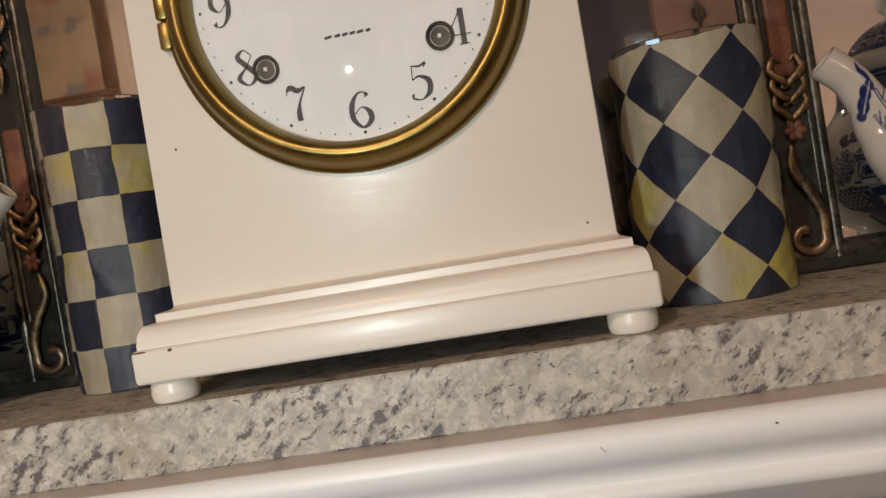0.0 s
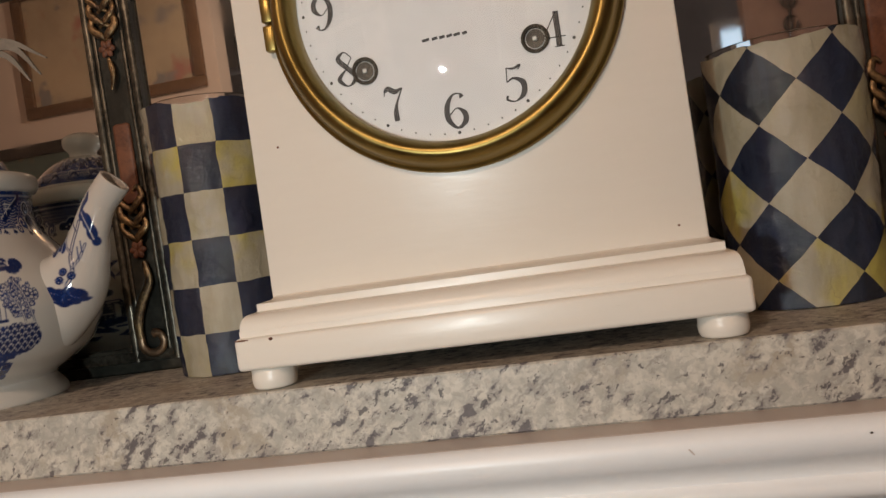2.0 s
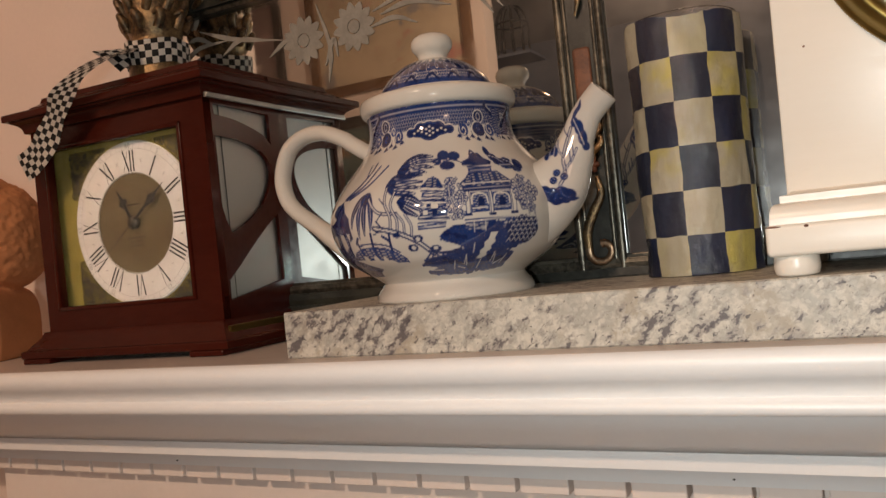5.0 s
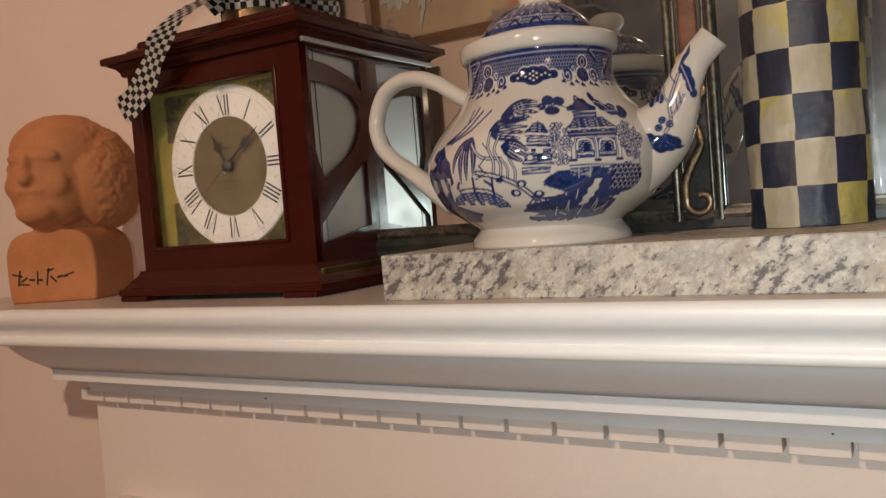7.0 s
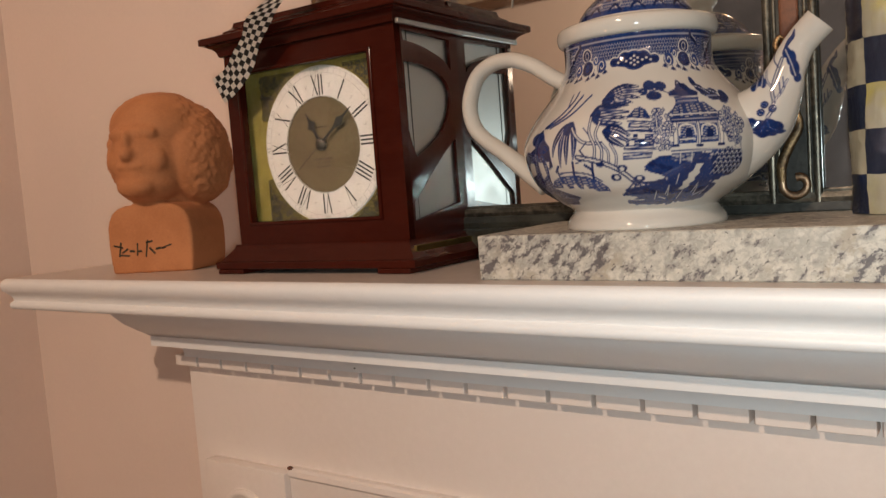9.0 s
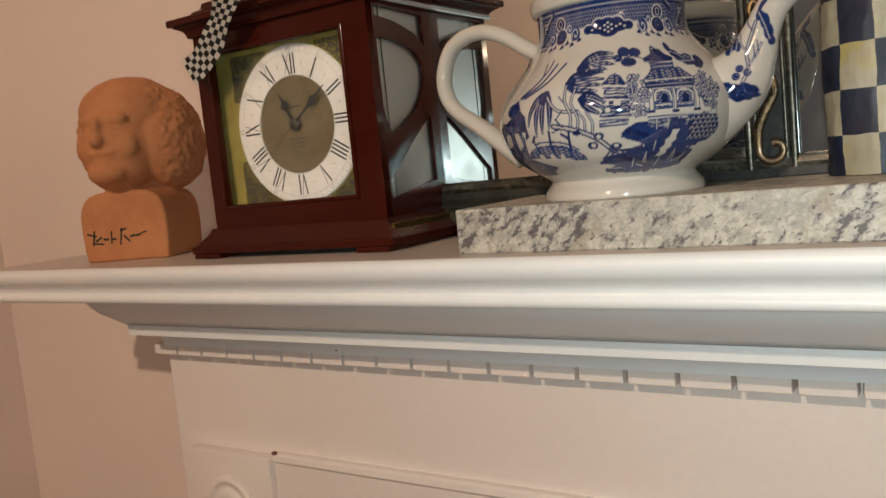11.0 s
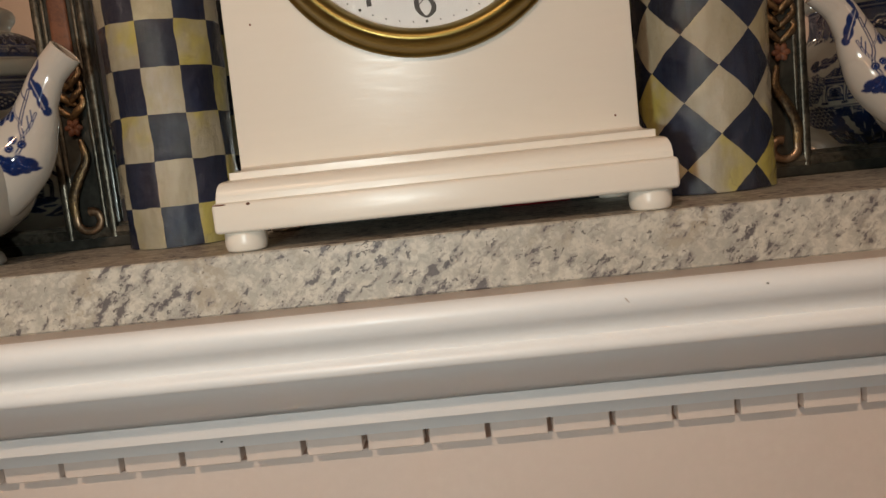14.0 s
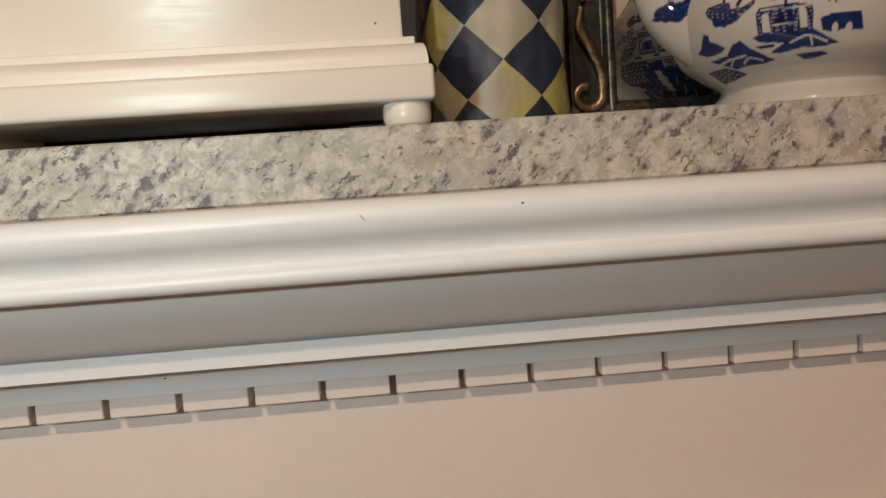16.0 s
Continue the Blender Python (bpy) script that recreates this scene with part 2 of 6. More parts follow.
    n.bump(n.math("ADD", n.noise(v, 700, 6, 0.8), n.math("MULTIPLY", n.noise(n.coords((1.6, 1.6, 0.7)), 90, 5, 0.65), 1.6)), 0.60, 0.0012)
    return n.mat


CHECKS, DIAMONDS = paper("check_paper", False), paper("diamond_paper", True)


def ribbon_check():
    n = Nodes("black_white_check_cloth")
    uv = n.node("ShaderNodeUVMap").outputs["UV"]
    c = n.node("ShaderNodeTexChecker")
    n.link(uv, c.inputs["Vector"])
    c.inputs["Scale"].default_value = 1.0
    n.set(Base_Color=n.mix(c.outputs["Fac"], (0.010, 0.010, 0.010), (0.80, 0.77, 0.72)), Roughness=0.7)
    n.bump(n.noise(n.coords(), 900, 2), 0.3, 0.0003)
    return n.mat


CLOTH = ribbon_check()


def glow(name, colour, strength):
    n = Nodes(name)
    n.set(Base_Color=colour, Emission_Color=colour, Emission_Strength=strength)
    return n.mat


# ---------------------------------------------------------------- mesh tools
def box(bm, x0, x1, y0, y1, z0, z1, bevel=0.0, segments=2):
    made = bmesh.ops.create_cube(bm, size=1.0)["verts"]
    bmesh.ops.scale(bm, vec=(x1 - x0, y1 - y0, z1 - z0), verts=made)
    bmesh.ops.translate(bm, vec=((x0 + x1) / 2, (y0 + y1) / 2, (z0 + z1) / 2), verts=made)
    if bevel:
        edges = list({e for v in made for e in v.link_edges})
        bmesh.ops.bevel(bm, geom=edges, offset=bevel, segments=segments, profile=0.5, affect="EDGES")
    return bm


def lathe(bm, profile, n=48, centre=(0, 0), closed=False):
    """Turns (radius, height) pairs about the upright axis; ends at radius 0 close."""
    rings = []
    for r, z in profile:
        if r < 1e-6:
            rings.append([bm.verts.new((centre[0], centre[1], z))])
        else:
            rings.append([bm.verts.new((centre[0] + r * math.cos(math.tau * k / n), centre[1] + r * math.sin(math.tau * k / n), z)) for k in range(n)])
    for a, b in zip(rings, rings[1:]):
        for k in range(n):
            j = (k + 1) % n
            ring = [a[k % len(a)], a[j % len(a)], b[j % len(b)], b[k % len(b)]]
            ring = list(dict.fromkeys(ring))
            if len(ring) > 2:
                bm.faces.new(ring)
    if closed:
        for ring, turn in ((rings[0], True), (rings[-1], False)):
            if len(ring) > 2:
                bm.faces.new(list(reversed(ring)) if turn else ring)
    return bm


def sweep_x(bm, profile, x0, x1, cut0=0.0, cut1=0.0, front=0.0):
    """A moulding: a closed outline of (y, z) run from x0 to x1; the ends may be mitred back."""
    a = [bm.verts.new((x0 + cut0 * (y - front), y, z)) for y, z in profile]
    b = [bm.verts.new((x1 - cut1 * (y - front), y, z)) for y, z in profile]
    for i in range(len(profile)):
        j = (i + 1) % len(profile)
        bm.faces.new((a[i], a[j], b[j], b[i]))
    bm.faces.new(list(reversed(a)))
    bm.faces.new(b)
    bmesh.ops.recalc_face_normals(bm, faces=bm.faces)
    return bm


def spline(points, n):
    """Catmull-Rom through the points."""
    p = [Vector(q) for q in points]
    p = [2 * p[0] - p[1], *p, 2 * p[-1] - p[-2]]
    out = []
    for i in range(1, len(p) - 2):
        for k in range(n):
            t = k / n
            out.append(0.5 * (2 * p[i] + (p[i + 1] - p[i - 1]) * t + (2 * p[i - 1] - 5 * p[i] + 4 * p[i + 1] - p[i + 2]) * t * t
                              + (3 * p[i] - p[i - 1] - 3 * p[i + 1] + p[i + 2]) * t ** 3))
    return out + [p[-2]]


def tube(bm, points, radii, n=16, flat=1.0, side=(0, 1, 0), cap=True):
    """A round or flattened tube along points; radii at as many points, spread evenly."""
    pts = [Vector(p) for p in points]
    side = Vector(side)
    rings = []
    for i, p in enumerate(pts):
        way = (pts[min(i + 1, len(pts) - 1)] - pts[max(i - 1, 0)]).normalized()
        u = (side - way * side.dot(way)).normalized()
        w = way.cross(u)
        f = i / (len(pts) - 1) * (len(radii) - 1)
        k = min(int(f), len(radii) - 2)
        r = radii[k] + (radii[k + 1] - radii[k]) * (f - k)
        rings.append([bm.verts.new(p + u * (r * flat * math.cos(math.tau * j / n)) + w * (r * math.sin(math.tau * j / n))) for j in range(n)])
    for a, b in zip(rings, rings[1:]):
        for j in range(n):
            bm.faces.new((a[j], a[(j + 1) % n], b[(j + 1) % n], b[j]))
    if cap:
        bm.faces.new(list(reversed(rings[0])))
        bm.faces.new(rings[-1])
    return bm


def part(name, bm, material, parent=None, label="", smooth=None):
    """Links a bmesh as one mesh object, under its thing where one is given."""
    bmesh.ops.recalc_face_normals(bm, faces=bm.faces)
    mesh = bpy.data.meshes.new(name)
    bm.to_mesh(mesh)
    bm.free()
    mesh.materials.append(material)
    if smooth is not None:
        mesh.shade_smooth()
        if smooth < 180:
            mesh.set_sharp_from_angle(angle=radians(smooth))
    ob = new(name, mesh)
    ob.parent = parent
    return tagged(ob, label)


def thing(name, label, category, place=(0, 0, 0), group="", kind="", turn=0.0):
    ob = new(name)
    ob.empty_display_size = 0.02
    ob.matrix_basis = pose(*place, 0, 0, turn)
    return tagged(ob, label, category, group, kind)


def structure(name, bm, material, label, category, smooth=None):
    return tagged(part(name, bm, material, None, label, smooth), "", category, "", "structure")


BM = bmesh.new

# ---------------------------------------------------------------- the room
structure("wall_north", box(BM(), -1.32, 2.4, 0.20, 0.32, 0.0, 3.0), WALL, "pinkish beige painted wall behind the mantel", "wall")
structure("wall_west", box(BM(), -1.44, -1.32, -0.9, 0.32, 0.0, 3.0), WALL, "pinkish beige painted return wall beside the mantel", "wall")
structure("wall_west_far", box(BM(), -3.6, -3.48, -3.15, -0.9, 0.0, 3.0), WALL, "pinkish beige painted side wall of the room", "wall")
structure("wall_alcove", box(BM(), -3.48, -1.44, -0.9, -0.78, 0.0, 3.0), WALL, "pinkish beige painted alcove wall", "wall")
structure("wall_south", box(BM(), -3.48, -1.60, -3.15, -3.03, 0.0, 3.0), WALL, "pinkish beige wall hung with framed pictures", "wall")
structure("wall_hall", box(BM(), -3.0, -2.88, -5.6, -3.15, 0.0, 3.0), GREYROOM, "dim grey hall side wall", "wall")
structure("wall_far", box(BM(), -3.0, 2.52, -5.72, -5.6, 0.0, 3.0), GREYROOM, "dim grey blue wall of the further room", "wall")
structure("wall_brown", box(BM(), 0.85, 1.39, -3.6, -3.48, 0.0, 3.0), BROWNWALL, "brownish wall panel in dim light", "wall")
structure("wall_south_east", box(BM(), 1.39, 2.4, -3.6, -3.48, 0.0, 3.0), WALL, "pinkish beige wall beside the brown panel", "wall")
# dark grey instead of the beige: the dimness of this end is in the colour
structure("wall_east", box(BM(), 2.4, 2.52, -5.6, 0.32, 0.0, 3.0), GREYROOM, "side wall, its dimness put into the grey colour", "wall")
structure("floor", box(BM(), -3.6, 2.52, -5.72, 0.32, -0.1, 0.0), FLOORING, "brown wooden floor boards", "floor")
structure("ceiling", box(BM(), -3.6, 2.52, -5.72, 0.32, 3.0, 3.1), CEILING, "off-white painted ceiling", "ceiling")
structure("fireplace_surround", box(BM(), -0.841, 0.913, 0.110, 0.20, 0.0, 1.30, 0.001), FRIEZE, "cream painted flat fireplace surround below the mantel", "fireplace surround")

# ---------------------------------------------------------------- the mantelpiece
mantel = thing("mantelpiece", "white painted wooden mantelpiece with moulded edge and dentils", "mantelpiece", (0.036, 0.1, 1.2))
mantel_inv = mantel.matrix_basis.inverted()


def mantel_part(name, bm, mat, label="", smooth=None):
    bm.transform(mantel_inv)
    return part(name, bm, mat, mantel, label, smooth)


HALF = 1.005          # half length of the shelf
CX = 0.036            # middle of the mantel
mantel_part("shelf_board", box(BM(), CX - HALF + 0.004, CX + HALF - 0.004, -0.018, 0.1995, 1.336, 1.350, 0.0015), SHELF, "shelf top, browner than its white edge")


def arc(cy, cz, r, a0, a1, n=8):
    return [(cy + r * math.cos(radians(a0 + (a1 - a0) * k / n)), cz + r * math.sin(radians(a0 + (a1 - a0) * k / n))) for k in range(n + 1)]


# nosing: a round upper edge, a hollow, and a small round lower lip
edge_outline = [(0.03, 1.3498), (-0.016, 1.3498)] + arc(-0.0165, 1.3428, 0.0070, 90, 195, 8) + [(-0.0222, 1.3375), (-0.0190, 1.3345), (-0.0155, 1.3315), (-0.0132, 1.3282), (-0.0126, 1.3255)] \
    + [(-0.0136, 1.3246)] + arc(-0.0125, 1.3206, 0.0044, 140, 265, 6) + [(0.03, 1.3161)]
mantel_part("edge_moulding", sweep_x(BM(), edge_outline, CX - HALF, CX + HALF, 0.35, 0.35, -0.024), TRIM, "glossy white moulded shelf edge", 35)
mantel_part("crown_board", sweep_x(BM(), [(0.006, 1.3163), (0.010, 1.3095), (0.022, 1.2985), (0.040, 1.2875), (0.052, 1.2806), (0.105, 1.2806), (0.105, 1.3163)], CX - 0.859, CX + 0.859, 0.0, 0.0, 0.008), TRIM, "", 50)
mantel_part("fillet_moulding", sweep_x(BM(), [(0.0505, 1.2808), (0.0505, 1.2705), (0.105, 1.2705), (0.105, 1.2808)], CX - 0.857, CX + 0.857, 0.0, 0.0, 0.05), TRIM)
mantel_part("bed_moulding", sweep_x(BM(), [(0.0560, 1.2706), (0.0760, 1.2695), (0.0830, 1.2655), (0.0872, 1.2595), (0.0888, 1.2545), (0.0890, 1.2506), (0.1095, 1.2506), (0.1095, 1.2706)],
                                  CX - 0.855, CX + 0.855, 0.0, 0.0, 0.055), TRIM, "", 50)
PITCH, GAP = 0.0386, 0.0036
for k in range(-24, 25):
    x = 0.085 + k * PITCH
    if CX - 0.880 < x < CX + 0.880 - PITCH:
        mantel_part("dentil", box(BM(), x + GAP / 2, x + PITCH - GAP / 2, 0.0920, 0.1103, 1.2392, 1.2508, 0.0006, 1), FRIEZE)

slab = tagged(part("granite_slab", box(BM(), -0.3745, 0.4465, 0.0, 0.1225, 1.35, 1.38, 0.0009, 1), GRANITE, None,
                   "speckled grey cream polished granite slab on the mantel"), "", "granite slab")

# small specks and scuffs in the white paint
for x, y, z, r in ((-0.2535, 0.0305, 1.2945, 0.0007), (-0.574, 0.0885, 1.2545, 0.0011), (-0.119, 0.0885, 1.2550, 0.0009), (0.003, 0.0870, 1.2600, 0.0008), (0.181, -0.0236, 1.3440, 0.0006)):
    bm = BM()
    bmesh.ops.create_icosphere(bm, subdivisions=2, radius=r)
    bm.transform(Matrix.Translation((x, y, z)) @ Matrix.Diagonal((1.0, 0.6, 0.7, 1)))
    mantel_part("paint_speck", bm, DARKMETAL, "dark speck in the paint", 60)
for x, z, length, lean in ((0.116, 1.3425, 0.0030, 0.9),):
    bm = box(BM(), -length / 2, length / 2, -0.0003, 0.0003, -0.0003, 0.0003, 0.0001, 1)
    bm.transform(Matrix.Translation((x, -0.0234, z)) @ Matrix.Rotation(lean, 4, "Y"))
    mantel_part("paint_scuff", bm, SHELF, "brownish scuff in the paint")

# ---------------------------------------------------------------- drawing tools for printed and painted ornament
class Print:
    """Ink on a surface laid out flat, in millimetres: tone 0 wipes to white, up to 1 for the darkest blue."""

    def __init__(self, u, h, soft=0.42):
        self.u, self.h, self.soft = u, h, soft
        self.ink, self.tone = np.zeros(len(u)), np.zeros(len(u))

    def lay(self, where, distance, tone):
        cover = np.clip(0.5 - distance / self.soft, 0, 1)
        self.ink[where] = self.ink[where] * (1 - cover) + (cover if tone > 0 else 0)
        self.tone[where] = self.tone[where] * (1 - cover) + cover * tone

    def near(self, x, y, margin):
        return np.nonzero((self.u > x.min() - margin) & (self.u < x.max() + margin) & (self.h > y.min() - margin) & (self.h < y.max() + margin))[0]

    def away(self, where, x, y, closed):
        u, h = self.u[where], self.h[where]
        best, inside = np.full(len(where), 1e3), np.zeros(len(where), bool)
        for i in range(len(x) - (not closed)):
            j = (i + 1) % len(x)
            dx, dy = x[j] - x[i], y[j] - y[i]
            t = np.clip(((u - x[i]) * dx + (h - y[i]) * dy) / max(dx * dx + dy * dy, 1e-9), 0, 1)
            best = np.minimum(best, np.hypot(u - x[i] - t * dx, h - y[i] - t * dy))
            if closed:
                inside ^= ((y[i] > h) != (y[j] > h)) & (u < dx * (h - y[i]) / (dy if abs(dy) > 1e-9 else 1e-9) + x[i])
        return np.where(inside, -best, best)

    def poly(self, tone, *xy):
        x, y = np.array(xy[0::2], float), np.array(xy[1::2], float)
        where = self.near(x, y, 1)
        if len(where):
            gap = self.away(where, x, y, True)
            self.lay(where, gap, tone)
            if 0.5 < tone < 0.8 and self.soft < 0.45 and np.ptp(x) > 5 and np.ptp(y) > 3 and np.ptp(x) < 60:
                wave = np.sin((self.h[where] + 0.6 * np.sin(self.u[where] * 0.5)) * math.tau / 1.6)
                thin = np.clip((wave - 0.45) * 3, 0, 1) * np.clip((-gap - 0.6) * 2, 0, 1)
                self.ink[where] *= 1 - 0.5 * thin

    def line(self, tone, width, *xy):
        pts = spline([(a, b, 0) for a, b in zip(xy[0::2], xy[1::2])], 4) if len(xy) > 4 else [Vector((xy[0], xy[1], 0)), Vector((xy[2], xy[3], 0))]
        x, y = np.array([q.x for q in pts]), np.array([q.y for q in pts])
        where = self.near(x, y, width + 1)
        if len(where):
            self.lay(where, self.away(where, x, y, False) - width * (1.15 if tone > 0 else 0.9), tone)

    def blade(self, tone, width, *xy):
        """A brush stroke that swells and tapers to its tip."""
        pts = spline([(a, b, 0) for a, b in zip(xy[0::2], xy[1::2])], 5)
        x, y = np.array([q.x for q in pts]), np.array([q.y for q in pts])
        where = self.near(x, y, width + 1)
        if not len(where):
            return
        u, h, n = self.u[where], self.h[where], len(x) - 1
        gap = np.full(len(where), 1e3)
        for i in range(n):
            dx, dy = x[i + 1] - x[i], y[i + 1] - y[i]
            t = np.clip(((u - x[i]) * dx + (h - y[i]) * dy) / max(dx * dx + dy * dy, 1e-9), 0, 1)
            w = width * (0.25 + 0.75 * math.sin(math.pi * min(1.0, 0.12 + 0.88 * (i + 0.5) / n)))
            gap = np.minimum(gap, np.hypot(u - x[i] - t * dx, h - y[i] - t * dy) - w)
        self.lay(where, gap, tone)

    def trunk(self, width, *xy):
        self.line(0.85, width, *xy)
        self.line(0, width * 0.42, *xy)

    def leaves(self, tone, cx, cy, a, b, size, count, seed):
        """A crown of small ringed leaves."""
        rnd = random.Random(seed)
        for _ in range(count):
            r, q = math.sqrt(rnd.random()), rnd.uniform(0, math.tau)
            x, y, w = cx + a * r * math.cos(q), cy + b * r * math.sin(q), size * rnd.uniform(0.75, 1.2)
            self.oval(tone, x, y, w * 1.1, w), self.oval(0, x, y, w * 0.62, w * 0.5), self.oval(tone, x, y, w * 0.25, w * 0.22)

    def ragged(self, tone, x0, y0, x1, y1, size, count, seed):
        """Uneven tufts along the edge of a mass."""
        rnd = random.Random(seed)
        for k in range(count):
            t = (k + rnd.random()) / count
            w = size * rnd.uniform(0.5, 1.2)
            self.oval(tone, x0 + (x1 - x0) * t, y0 + (y1 - y0) * t + rnd.uniform(-0.5, 0.5) * size, w * 1.5, w)

    def oval(self, tone, cx, cy, a, b):
        where = self.near(np.array([cx - a, cx + a]), np.array([cy - b, cy + b]), 1)
        if len(where):
            r = np.hypot((self.u[where] - cx) / a, (self.h[where] - cy) / b)
            self.lay(where, (r - 1) * min(a, b), tone)

    def ring(self, tone, cx, cy, r, width):
        self.line(tone, width, *[c for k in range(13) for c in (cx + r * math.cos(k * math.tau / 12), cy + r * math.sin(k * math.tau / 12))])

    def curl(self, tone, cx, cy, r, turn, width, way=1):
        self.line(tone, width, *[c for k in range(10) for c in (cx + r * (1 - k / 11) * math.cos(way * (turn + k * 0.75)), cy + r * (1 - k / 11) * math.sin(way * (turn + k * 0.75)))])


def print_glaze():
    n = Nodes("blue_printed_glaze")
    a = n.node("ShaderNodeAttribute")
    a.attribute_name = "print"
    s = n.node("ShaderNodeSeparateXYZ")
    n.link(a.outputs["Vector"], s.inputs[0])
    v = n.coords()
    hatch = n.noise(v, 950, 3, 0.7)
    lace = n.node("ShaderNodeTexVoronoi")
    lace.feature = "DISTANCE_TO_EDGE"
    n.link(v, lace.inputs["Vector"])
    lace.inputs["Scale"].default_value = 340
    mid = n.mix(n.ramp(hatch, 0.35, 0.65), (0.011, 0.038, 0.165), (0.005, 0.018, 0.095))
    pool = n.ramp(n.noise(v, 120, 3, 0.6), 0.40, 0.62)
    mid = n.mix(n.math("MULTIPLY", pool, 0.6), mid, (0.017, 0.053, 0.20))
    blue = n.mix(n.ramp(s.outputs["Y"], 0.45, 0.95, 0, 0.85), mid, (0.003, 0.010, 0.058))
    thin = n.math("MULTIPLY", n.ramp(s.outputs["Y"], 0.15, 0.36, 1, 0), n.ramp(lace.outputs["Distance"], 0.10, 0.2))
    light = n.math("MULTIPLY", n.ramp(hatch, 0.55, 0.7), n.ramp(s.outputs["Y"], 0.45, 0.75, 0.28, 0.06))
    ink = n.math("MULTIPLY", s.outputs["X"], n.math("SUBTRACT", 1.0, n.math("MAXIMUM", n.math("MULTIPLY", thin, 0.8), light)))
    white = n.mix(n.ramp(n.noise(v, 14, 3), 0.35, 0.65), (0.54, 0.50, 0.45), (0.58, 0.54, 0.485))
    n.set(Base_Color=n.mix(ink, white, blue), Roughness=0.07, Coat_Weight=0.6, Coat_Roughness=0.04)
    n.bump(n.noise(v, 55, 2), 0.05, 0.0006)
    return n.mat


GLAZE = print_glaze()


def printed(ob, p):
    mesh = ob.data
    at = mesh.attributes.new("print", "FLOAT_VECTOR", "POINT")
    flat = np.zeros((len(mesh.vertices), 3))
    flat[:, 0], flat[:, 1] = p.ink, p.tone
    at.data.foreach_set("vector", flat.ravel())


def smooth_profile(points, step):
    """Even points along a curve through (r, z) pairs."""
    fine = spline([(r, z, 0) for r, z in points], 14)
    out, gone = [fine[0]], 0.0
    for a, b in zip(fine, fine[1:]):
        gone += (b - a).length
        if gone >= step:
            out.append(b)
            gone = 0.0
    out.append(fine[-1])
    return [(q.x, q.y) for q in out]


def printed_lathe(name, profile, parent, draw, far_draw, front=(-112, 112), step=0.45, rest=260):
    """A turned body with a close net on its front for the print; angle 0 looks to -y. draw gets a Print in (80 mm x angle, height)."""
    reach = radians(front[1] - front[0])
    close = np.linspace(radians(front[0]), radians(front[1]), int(reach * 0.08 / (step / 1000)))
    back = np.linspace(radians(front[1]), radians(front[0]) + math.tau, rest)[1:-1]
    turn = np.concatenate([close, back])
    r, z = np.array([q[0] for q in profile]), np.array([q[1] for q in profile])
    n, m = len(turn), len(r)
    co = np.zeros((m, n, 3))
    co[:, :, 0], co[:, :, 1], co[:, :, 2] = r[:, None] * np.sin(turn), -r[:, None] * np.cos(turn), z[:, None]
    i, j = np.meshgrid(np.arange(m - 1), np.arange(n), indexing="ij")
    a, b, c, d = i * n + j, i * n + (j + 1) % n, (i + 1) * n + (j + 1) % n, (i + 1) * n + j
    faces = np.stack([a, b, c, d], -1).reshape(-1, 4)
    mesh = bpy.data.meshes.new(name)
    mesh.vertices.add(m * n)
    mesh.vertices.foreach_set("co", co.ravel())
    mesh.loops.add(len(faces) * 4)
    mesh.loops.foreach_set("vertex_index", faces.ravel())
    mesh.polygons.add(len(faces))
    mesh.polygons.foreach_set("loop_start", np.arange(len(faces)) * 4)
    mesh.update(calc_edges=True)
    mesh.shade_smooth()
    mesh.materials.append(GLAZE)
    ob = new(name, mesh)
    ob.parent = parent
    p = Print((np.where(turn > math.pi, turn - math.tau, turn) * 80)[None, :].repeat(m, 0).ravel(), (z * 1000)[:, None].repeat(n, 1).ravel())
    draw(p)
    # the far side carries the same print
    far = np.abs(p.u) > 150
    other = Print(p.u[far] - np.sign(p.u[far]) * 251.3, p.h[far])
    far_draw(other)
    p.ink[far], p.tone[far] = other.ink, other.tone
    printed(ob, p)
    return ob


